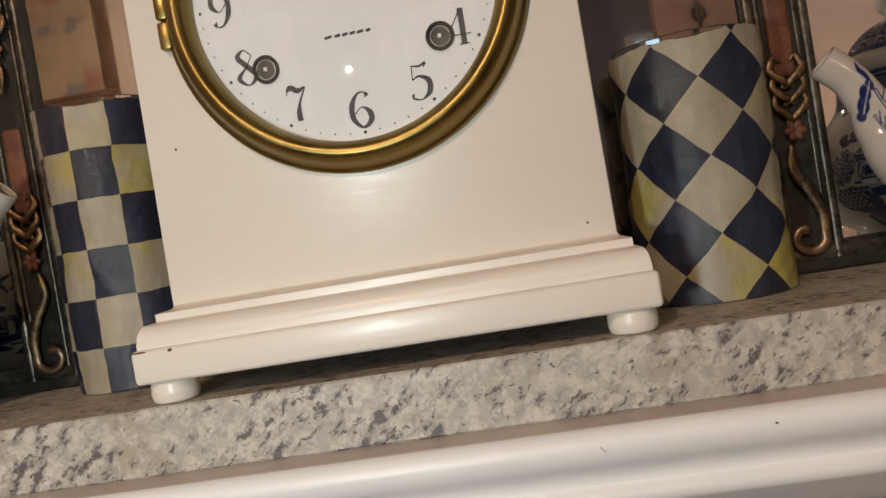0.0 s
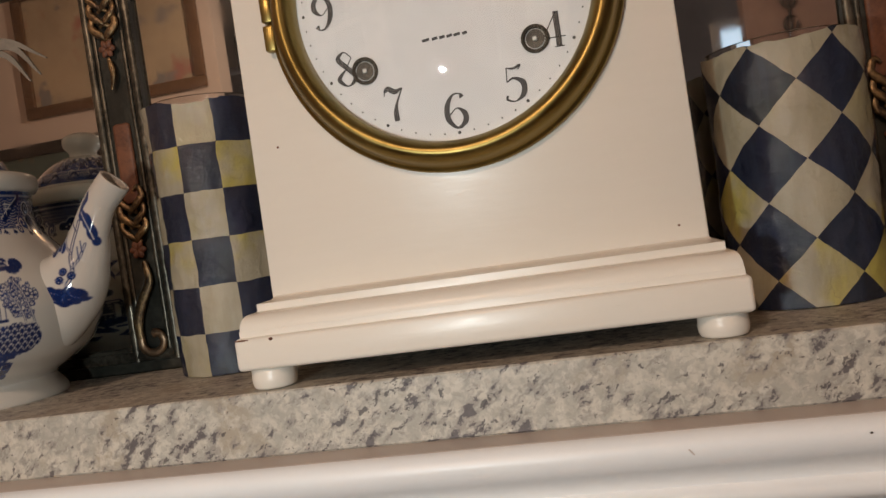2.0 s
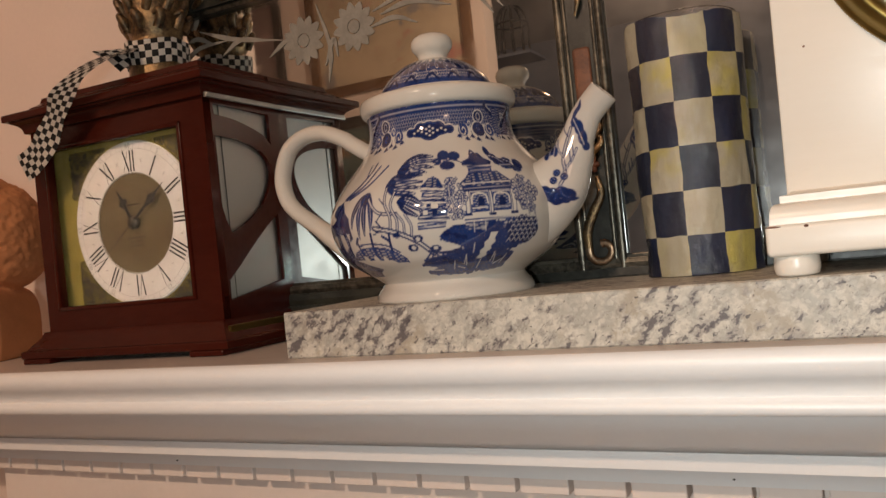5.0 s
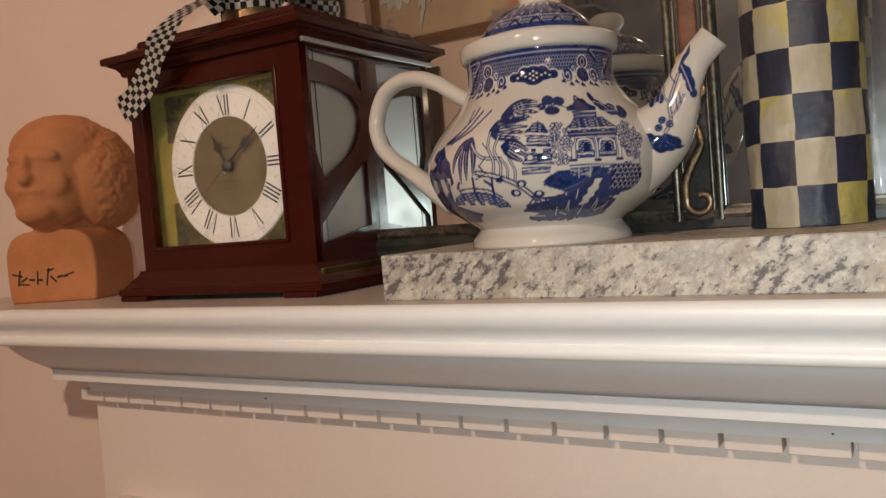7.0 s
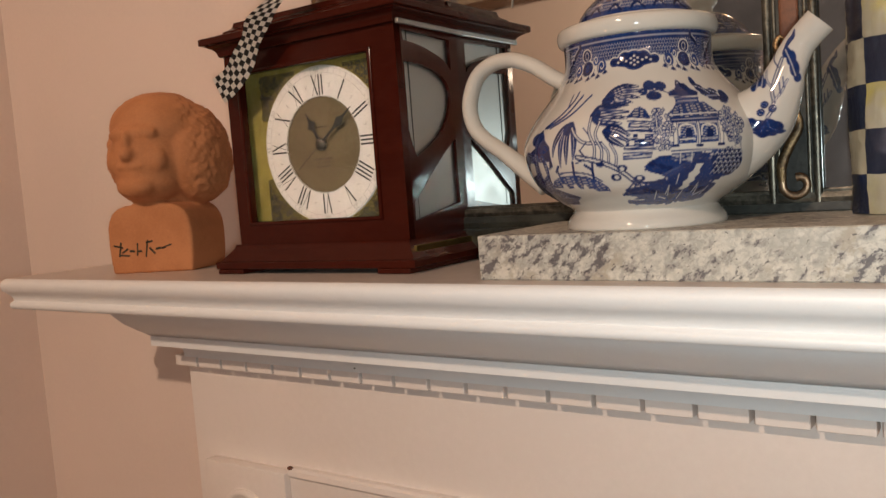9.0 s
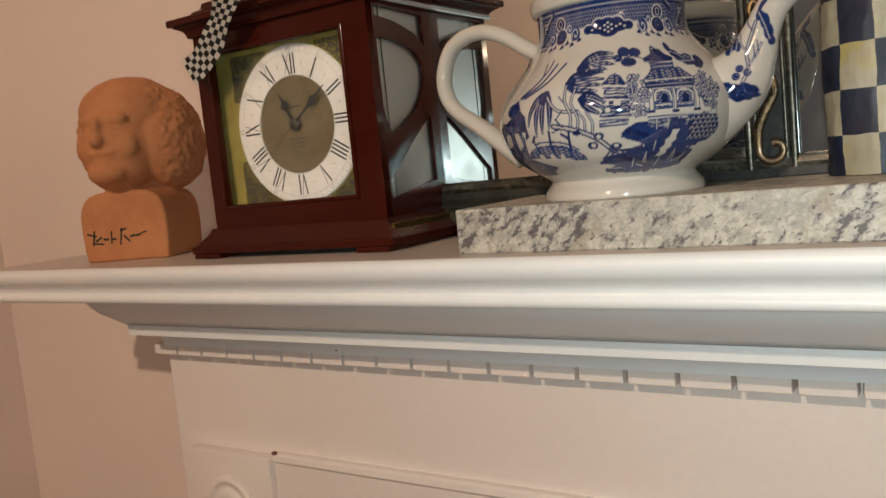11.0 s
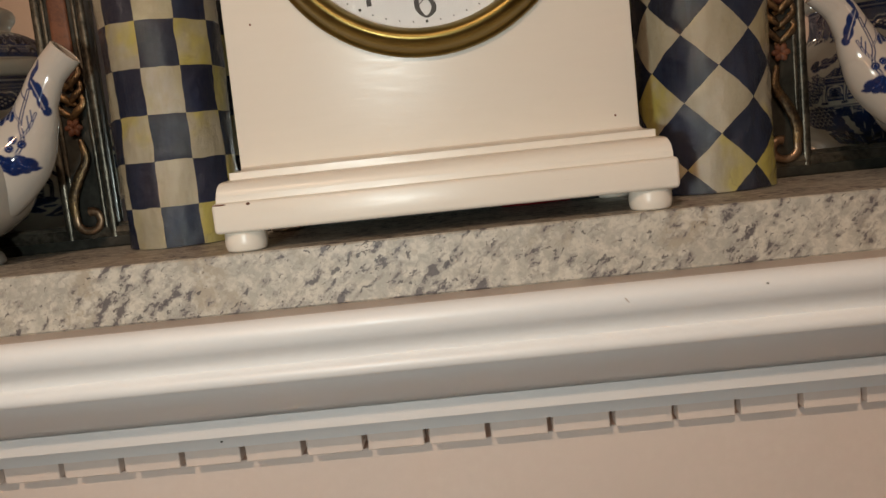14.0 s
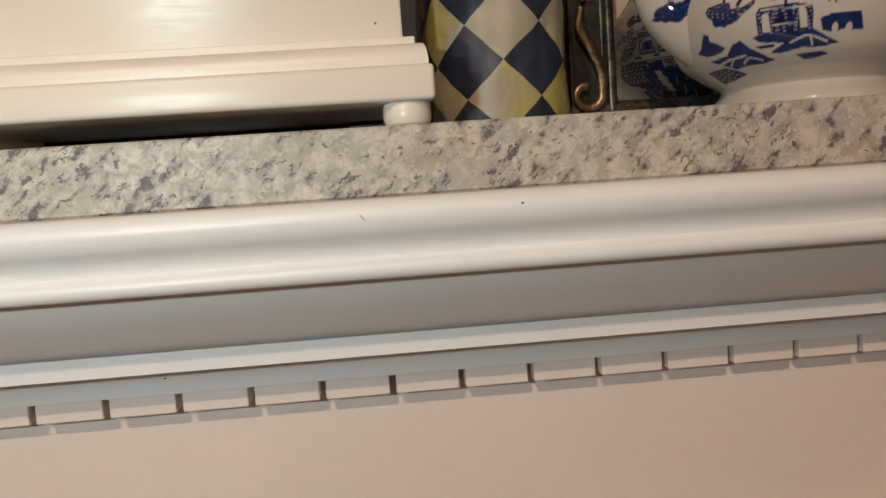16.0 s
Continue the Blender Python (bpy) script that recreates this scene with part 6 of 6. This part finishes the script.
        bmesh.ops.scale(bm, vec=(w * 0.72, 0.0006, h), verts=made)
        bmesh.ops.rotate(bm, cent=(0, 0, 0), matrix=Matrix.Rotation(lean, 3, "Y"), verts=made)
        bmesh.ops.translate(bm, vec=(x * 0.68, -0.0329, z), verts=made)
        for f in {f for v in made for f in v.link_faces}:
            f.material_index = 1
    mesh = bpy.data.meshes.new("bust")
    bm.to_mesh(mesh)
    bm.free()
    mesh.materials.append(TERRACOTTA)
    mesh.materials.append(DARKMETAL)
    mesh.shade_smooth()
    mesh.set_sharp_from_angle(angle=radians(45))
    ob = new("bust", mesh)
    ob.matrix_basis = pose(-0.7940, 0.0650, 1.3500, 0, 0, 20)
    return tagged(ob, "terracotta coloured bust planter on a square block with dark bars", "bust")


bust()


# ---------------------------------------------------------------- three-part mirror
def mirror():
    mir = thing("mantel_mirror", "three-part mirror in an ornate bronze and russet frame with etched flowers", "mirror", (0.036, 0.17, 1.3501))
    back = mir.matrix_basis.inverted()

    def add(name, bm, mat, label="", smooth=None, parent=None):
        bm.transform(back)
        return part(name, bm, mat, parent or mir, label, smooth)

    plates = []
    for a, b, top in ((-0.600, -0.202, 1.645), (-0.202, 0.256, 1.86), (0.256, 0.672, 1.645)):
        plates.append(add("mirror_pane", box(BM(), a, b, 0.174, 0.178, 1.3880, top), MIRROR, "old mirror glass"))
        add("bevel", box(BM(), a + 0.012, b - 0.012, 0.1705, 0.1738, 1.3915, 1.3950, 0.0008), PEWTER, "", None, plates[-1])
    add("back_board", box(BM(), -0.620, 0.692, 0.179, 0.188, 1.3502, 1.66), DARKRAIL)
    # bottom rail of three steps
    for y, z0, z1, mat in ((0.1560, 1.3503, 1.3760, DARKRAIL), (0.1600, 1.3755, 1.3860, DARKRAIL), (0.1640, 1.3855, 1.3925, PEWTER)):
        add("bottom_rail", sweep_x(BM(), [(y, z0), (y - 0.001, (z0 + z1) / 2), (y, z1), (0.1785, z1), (0.1785, z0)], -0.618, 0.690), mat)
    for x0, x1 in ((-0.618, -0.218), (0.272, 0.690)):
        for y, z0, z1, mat in ((0.1640, 1.6370, 1.6420, PEWTER), (0.1580, 1.6415, 1.6540, DARKRAIL), (0.1610, 1.6535, 1.6600, BRONZE)):
            add("top_rail", sweep_x(BM(), [(y, z0), (y - 0.001, (z0 + z1) / 2), (y, z1), (0.1785, z1), (0.1785, z0)], x0, x1), mat)
        for k in range(int((x1 - x0) / 0.024)):
            bm = BM()
            m = bmesh.ops.create_uvsphere(bm, u_segments=10, v_segments=6, radius=1)["verts"]
            bmesh.ops.scale(bm, vec=(0.0095, 0.003, 0.0036), verts=m)
            bmesh.ops.rotate(bm, cent=(0, 0, 0), matrix=Matrix.Rotation(0.5 * (-1) ** k, 3, "Y"), verts=m)
            bmesh.ops.translate(bm, vec=(x0 + 0.012 + k * 0.024, 0.1570, 1.6480), verts=m)
            add("relief_leaf", bm, BRONZE, "", 60)
    for x in (-0.6150, 0.6870):
        add("outer_stile", box(BM(), x - 0.012, x + 0.012, 0.1600, 0.1785, 1.3520, 1.66, 0.003), BRONZE, "", 40)

    def divider(cx, top, flip):
        base = add("divider", box(BM(), cx - 0.0165, cx + 0.0165, 0.1660, 0.1785, 1.3850, top, 0.001), DARKRAIL, "bronze upright with gilt scrolls and russet strips")
        for d, r in ((-0.0145, 0.0028), (0.0145, 0.0028), (-0.0098, 0.0014), (0.0098, 0.0014)):
            add("bead_strip", tube(BM(), [(cx + d, 0.1655, 1.3850), (cx + d, 0.1655, top)], [r, r], 12, 1.0), PEWTER, "", 60, base)
        z = 1.4880
        while z < top - 0.08:
            add("russet_strip", box(BM(), cx - 0.0062, cx + 0.0062, 0.1620, 0.1670, z, z + 0.052, 0.0024, 3), RUST, "russet red strip", 50, base)
            z += 0.165
        # bottom scroll, stem, flower and leaves; then the leafy crest above the russet strip
        hx, hz = cx + flip * 0.0005, 1.3995
        turns = [(170, 0.0082), (205, 0.0084), (240, 0.0085), (275, 0.0085), (310, 0.0084), (345, 0.0080), (378, 0.0070), (408, 0.0056), (436, 0.0040)]
        curl = [(hx + flip * r * math.cos(radians(a)), 0.1600, hz + r * math.sin(radians(a))) for a, r in turns]
        add("scroll", tube(BM(), spline(curl, 5), [0.0028, 0.0029, 0.0027, 0.0025, 0.0027, 0.0030], 12, 1.1), COPPER, "open copper-coloured scroll", 60, base)
        stem = [(hx - flip * 0.0081, 0.1600, hz + 0.0014), (cx - flip * 0.0075, 0.1595, 1.4120), (cx - flip * 0.0020, 0.1590, 1.4250), (cx + flip * 0.0045, 0.1595, 1.4370), (cx + flip * 0.0030, 0.1600, 1.4500)]
        add("scroll_stem", tube(BM(), spline(stem, 6), [0.0028, 0.0036, 0.0034, 0.0030, 0.0018], 12), BRONZE, "", 60, base)
        rnd = random.Random(int(cx * 1000) + 700)
        for zf in (1.4580, 1.5880, 1.72):
            if zf > top - 0.02:
                continue
            for k in range(6):
                bm = BM()
                m = bmesh.ops.create_uvsphere(bm, u_segments=10, v_segments=6, radius=1)["verts"]
                bmesh.ops.scale(bm, vec=(0.0030, 0.0018, 0.0021), verts=m)
                bmesh.ops.translate(bm, vec=(0.0031, 0, 0), verts=m)
                bmesh.ops.rotate(bm, cent=(0, 0, 0), matrix=Matrix.Rotation(k * math.tau / 6, 3, "Y"), verts=m)
                bmesh.ops.translate(bm, vec=(cx, 0.1600, zf), verts=m)
                add("petal", bm, RUST, "reddish petal", 60, base)
            for k in range(9):
                s = -1 if k % 2 else 1
                h = zf + 0.009 + (k // 2) * 0.0095
                if k == 8:
                    pts = [(cx, 0.1600, zf - 0.006), (cx + 0.002, 0.1590, zf - 0.016), (cx - 0.001, 0.1610, zf - 0.026)]
                else:
                    pts = [(cx - s * 0.0030, 0.1620, h - 0.004), (cx + s * 0.0030, 0.1585, h), (cx + s * 0.0085, 0.1590, h + 0.006), (cx + s * 0.0060, 0.1605, h + 0.0125), (cx + s * 0.0025, 0.1600, h + 0.0100)]
                if h > zf + 0.0290 and zf < 1.5:
                    continue
                w = rnd.uniform(0.85, 1.2)
                add("leaf", tube(BM(), spline(pts, 5), [0.0014 * w, 0.0025 * w, 0.0019 * w, 0.0008], 8, 0.8), BRONZE, "", 60, base)

    divider(-0.1985, 1.86, 1)
    divider(0.2525, 1.86, -1)

    # etched spray of daisies and blades on the first pane
    layers = [0]

    def etched(name, bm):
        layers[0] += 1
        bm.transform(Matrix.Translation((0, 0.1737 - 0.00006 * layers[0], 0)) @ Matrix.Rotation(radians(90), 4, "X"))
        add(name, bm, ETCH, "white etched flower", None, plates[0])

    for x, z, r in ((-0.4335, 1.5950, 0.0205), (-0.3835, 1.5960, 0.0200)):
        bm = BM()
        for k in range(12):
            a = math.tau * k / 12 + 0.1
            stroke(bm, [(x + 0.006 * math.cos(a), z + 0.006 * math.sin(a)), (x + 0.014 * math.cos(a), z + 0.014 * math.sin(a)), (x + r * math.cos(a), z + r * math.sin(a))], [0.0040, 0.0078, 0.0072, 0.0020], 6, 0.0002 + 0.00004 * (k % 3))
        disc(bm, x, z, 0.0055, 16, 0.0004)
        etched("etched_daisy", bm)
    bm = BM()
    for a in (0, 0.7, -0.7):
        stroke(bm, [(-0.551 - 0.004 + 0.006 * a, 1.629), (-0.551 + 0.012 * a * 0.6 - 0.002, 1.636), (-0.553 + 0.004 * a, 1.643)], [0.004, 0.0085, 0.004], 4, 0.0002 + 0.00005 * a)
    etched("etched_bud", bm)
    blades = (
        [(-0.545, 1.626), (-0.505, 1.611), (-0.455, 1.600)], [(-0.570, 1.598), (-0.548, 1.611), (-0.515, 1.612)], [(-0.528, 1.611), (-0.548, 1.620), (-0.562, 1.617)],
        [(-0.520, 1.600), (-0.500, 1.609), (-0.478, 1.606)], [(-0.470, 1.588), (-0.452, 1.598), (-0.440, 1.598)], [(-0.412, 1.556), (-0.408, 1.585), (-0.418, 1.622)],
        [(-0.414, 1.570), (-0.404, 1.590), (-0.401, 1.575)], [(-0.365, 1.604), (-0.330, 1.612), (-0.300, 1.606)], [(-0.358, 1.600), (-0.330, 1.604), (-0.296, 1.594)],
        [(-0.368, 1.592), (-0.345, 1.595), (-0.326, 1.587)], [(-0.298, 1.606), (-0.272, 1.604), (-0.254, 1.583)], [(-0.300, 1.604), (-0.278, 1.600), (-0.262, 1.580)],
        [(-0.302, 1.607), (-0.276, 1.609), (-0.248, 1.593)], [(-0.335, 1.612), (-0.318, 1.628), (-0.300, 1.634)])
    for pts in blades:
        etched("etched_blade", stroke(BM(), pts, [0.0008, 0.0044, 0.0034, 0.0008], 8))
    mir.matrix_basis = pose(0.036, 0.1346, 1.3501) @ Matrix.Diagonal((1, 0.6, 1, 1))
    return mir


mirror()


# ---------------------------------------------------------------- trim round the fire opening
def corner_block(x):
    blk = thing("corner_block", "cream painted corner block with turned rosette", "trim", (x, 0.104, 1.0), "corner blocks")
    part("block", box(BM(), -0.0615, 0.0615, -0.0100, 0.0062, 0.0150, 0.1360, 0.0020, 2), FRIEZE, blk, "", 40)
    bm = lathe(BM(), smooth_profile([(0.036, -0.0005), (0.0355, 0.0035), (0.0315, 0.0055), (0.0275, 0.0035), (0.0240, 0.0030), (0.0200, 0.0060), (0.0150, 0.0075), (0.0, 0.0080)], 0.001), 48)
    bm.transform(upright(0, -0.0098, 0.0755))
    part("rosette", bm, FRIEZE, blk, "", 60)
    return blk


corner_block(-0.7480)
corner_block(0.8200)
outline = [(0.1102, 1.1400), (0.1030, 1.1400), (0.1000, 1.1380), (0.0990, 1.1330), (0.1015, 1.1300), (0.1015, 1.0700), (0.0990, 1.0660), (0.1010, 1.0600), (0.1102, 1.0600)]
tagged(part("opening_trim", sweep_x(BM(), outline, -0.6860, 0.7580), FRIEZE, None, "cream painted moulded trim over the fire opening", 30), "", "trim", "", "structure")
scar = BM()
for x, z, w in ((-0.6850, 1.1402, 0.0035),):
    m = bmesh.ops.create_uvsphere(scar, u_segments=8, v_segments=6, radius=1)["verts"]
    bmesh.ops.scale(scar, vec=(w, 0.003, 0.002), verts=m)
    bmesh.ops.translate(scar, vec=(x, 0.102, z), verts=m)
tagged(part("glue_blob", scar, RUST, None, "small brown blob of glue on the trim", 60), "", "glue")

# ---------------------------------------------------------------- small things behind the cream clock
pen = thing("red_pen", "red plastic pen lying on the granite behind the clock", "pen", (0.094, 0.108, 1.3830), "", "", 12)
part("barrel", tube(BM(), [(-0.026, 0, 0), (-0.010, 0, 0), (0.020, 0, 0)], [0.0018, 0.0024, 0.0024], 12), plain("red_plastic", (0.13, 0.006, 0.008), (0.18, 0.009, 0.010), 40, 0.3, bump=0), pen, "", 60)
part("cap", tube(BM(), [(0.0195, 0, 0), (0.0300, 0, 0)], [0.0027, 0.0026], 12), INK, pen, "", 60)
case = thing("pill_case", "small black and white plastic case behind the clock", "case", (0.1230, 0.1150, 1.3802))
part("case_body", box(BM(), -0.012, 0.012, -0.006, 0.006, 0.0, 0.0085, 0.0015), INK, case, "", 40)
part("case_rim", box(BM(), -0.0128, 0.0128, -0.0066, 0.0066, 0.0065, 0.0082, 0.0008), DIALWHITE, case, "white rim")


# ---------------------------------------------------------------- the rest of the room, seen in the mirror
def art(name, ground, marks, scale, amount):
    n = Nodes(name)
    v = n.coords()
    col = n.mix(n.ramp(n.noise(v, scale * 0.6, 3), 0.35, 0.65), ground, tuple(c * 0.8 for c in ground))
    col = n.mix(n.ramp(n.noise(v, scale, 3), amount, amount + 0.14), col, marks[0])
    col = n.mix(n.ramp(n.noise(v, scale * 1.4, 3, 0.5), amount + 0.03, amount + 0.14), col, marks[1])
    n.set(Base_Color=col, Roughness=0.35)
    return n.mat


def picture(x0, x1, z0, z1, y, mat, wood, label, border):
    pic = thing("framed_picture", label, "picture", ((x0 + x1) / 2, y, z0), "pictures on the wall")
    w, h = (x1 - x0) / 2, z1 - z0
    for a, b, c, d in ((-w, w, 0, border), (-w, w, h - border, h), (-w, -w + border, border, h - border), (w - border, w, border, h - border)):
        part("frame_side", box(BM(), a, b, -0.0005, 0.028, c, d, 0.006, 2), wood, pic, "", 40)
    part("print_sheet", box(BM(), -w + border, w - border, 0.002, 0.010, border, h - border), mat, pic, "print behind glass")
    return pic


FLORAL = art("floral_print", (0.62, 0.50, 0.36), ((0.50, 0.24, 0.20), (0.30, 0.29, 0.29)), 5, 0.54)
MAUVE = art("mauve_print", (0.24, 0.17, 0.16), ((0.32, 0.22, 0.2), (0.12, 0.08, 0.08)), 7, 0.55)
TEAL = art("teal_print", (0.10, 0.15, 0.14), ((0.34, 0.20, 0.10), (0.05, 0.07, 0.07)), 6, 0.55)
picture(-2.64, -1.66, 2.29, 2.93, -3.029, FLORAL, OAK, "pink and red flower print in a brown wooden frame", 0.055)
picture(-3.42, -2.82, 2.33, 2.93, -3.029, MAUVE, DARKWOOD, "dim mauve print in a dark frame", 0.05)
picture(-3.20, -2.24, 1.55, 2.17, -3.029, TEAL, DARKWOOD, "dark landscape print in a black frame", 0.06)

win = thing("window_1", "small bright window pane with blue daylight and white frame", "window", (1.165, -5.598, 2.33), "", "structure")
part("pane", box(BM(), -0.10, 0.10, 0.0, 0.004, 0.02, 0.24), glow("daylight", (0.62, 0.80, 1.0), 1.6), win, "bright daylight pane")
for a, b, c, d in ((-0.17, -0.10, -2.33, 0.30), (0.10, 0.16, -2.33, 0.30), (-0.10, 0.10, 0.24, 0.30)):
    part("window_frame", box(BM(), a, b, 0.0, 0.03, c, d, 0.004), TRIM, win)
part("door_panel", box(BM(), -0.10, 0.10, 0.0, 0.012, -2.32, 0.02), GREYROOM, win)

hook = thing("wall_scroll", "dark iron scroll hanging on the brown wall", "ornament", (1.05, -3.475, 2.05))
bm = BM()
for k in range(4):
    tube(bm, spline([(0.03 * math.cos(a * 1.1 + k), 0.006, k * 0.11 + 0.035 * math.sin(a * 1.1 + k)) for a in range(6)], 4), [0.008, 0.006], 8)
tube(bm, [(0, 0.004, -0.05), (0, 0.004, 0.42)], [0.006, 0.006], 8)
part("scroll_work", bm, DARKWOOD, hook, "", 60)

cage = thing("wire_birdcage", "dark wire birdcage standing on a glass shelf", "birdcage", (-2.02, -4.5, 2.66))
for k in range(10):
    a = math.tau * k / 10
    part("wire", tube(BM(), spline([(0.11 * math.cos(a), 0.11 * math.sin(a), 0), (0.11 * math.cos(a), 0.11 * math.sin(a), 0.22), (0.07 * math.cos(a), 0.07 * math.sin(a), 0.32), (0, 0, 0.36)], 5), [0.005, 0.005], 6), DARKWOOD, cage, "", 60)
for z in (0.0, 0.22):
    part("hoop", tube(BM(), [(0.11 * math.cos(math.tau * k / 24), 0.11 * math.sin(math.tau * k / 24), z) for k in range(25)], [0.007, 0.007], 6), DARKWOOD, cage, "", 60)
shelf = tagged(part("hall_shelf", box(BM(), -2.88, -1.85, -4.66, -4.34, 2.635, 2.6565, 0.003), GREYROOM, None, "narrow grey shelf on the hall wall"), "", "shelf")

drum = thing("drum_lamp", "white drum pendant lamp glowing in the room", "lamp", (1.80, -2.6, 2.13))
part("shade", lathe(BM(), [(0.27, 0.0), (0.27, 0.38), (0.266, 0.38), (0.266, 0.0)], 48), glow("lit_shade", (1.0, 0.90, 0.84), 0.95), drum, "glowing white drum shade", 40)
part("cord", tube(BM(), [(0, 0, 0.38), (0, 0, 0.8695)], [0.005, 0.005], 8), DARKWOOD, drum)
part("spider", box(BM(), -0.266, 0.266, -0.004, 0.004, 0.372, 0.380), DARKWOOD, drum)

pend = thing("pendant_lamp", "small pendant ceiling lamp with a bronze dish", "lamp", (-0.40, -1.95, 2.55))
part("dish", lathe(BM(), smooth_profile([(0.0, 0.060), (0.05, 0.055), (0.10, 0.03), (0.125, 0.012), (0.122, 0.010), (0.09, 0.03), (0.0, 0.045)], 0.008), 40), BRONZE, pend, "", 60)
part("rod", tube(BM(), [(0, 0, 0.055), (0, 0, 0.4495)], [0.006, 0.006], 8), BRONZE, pend)
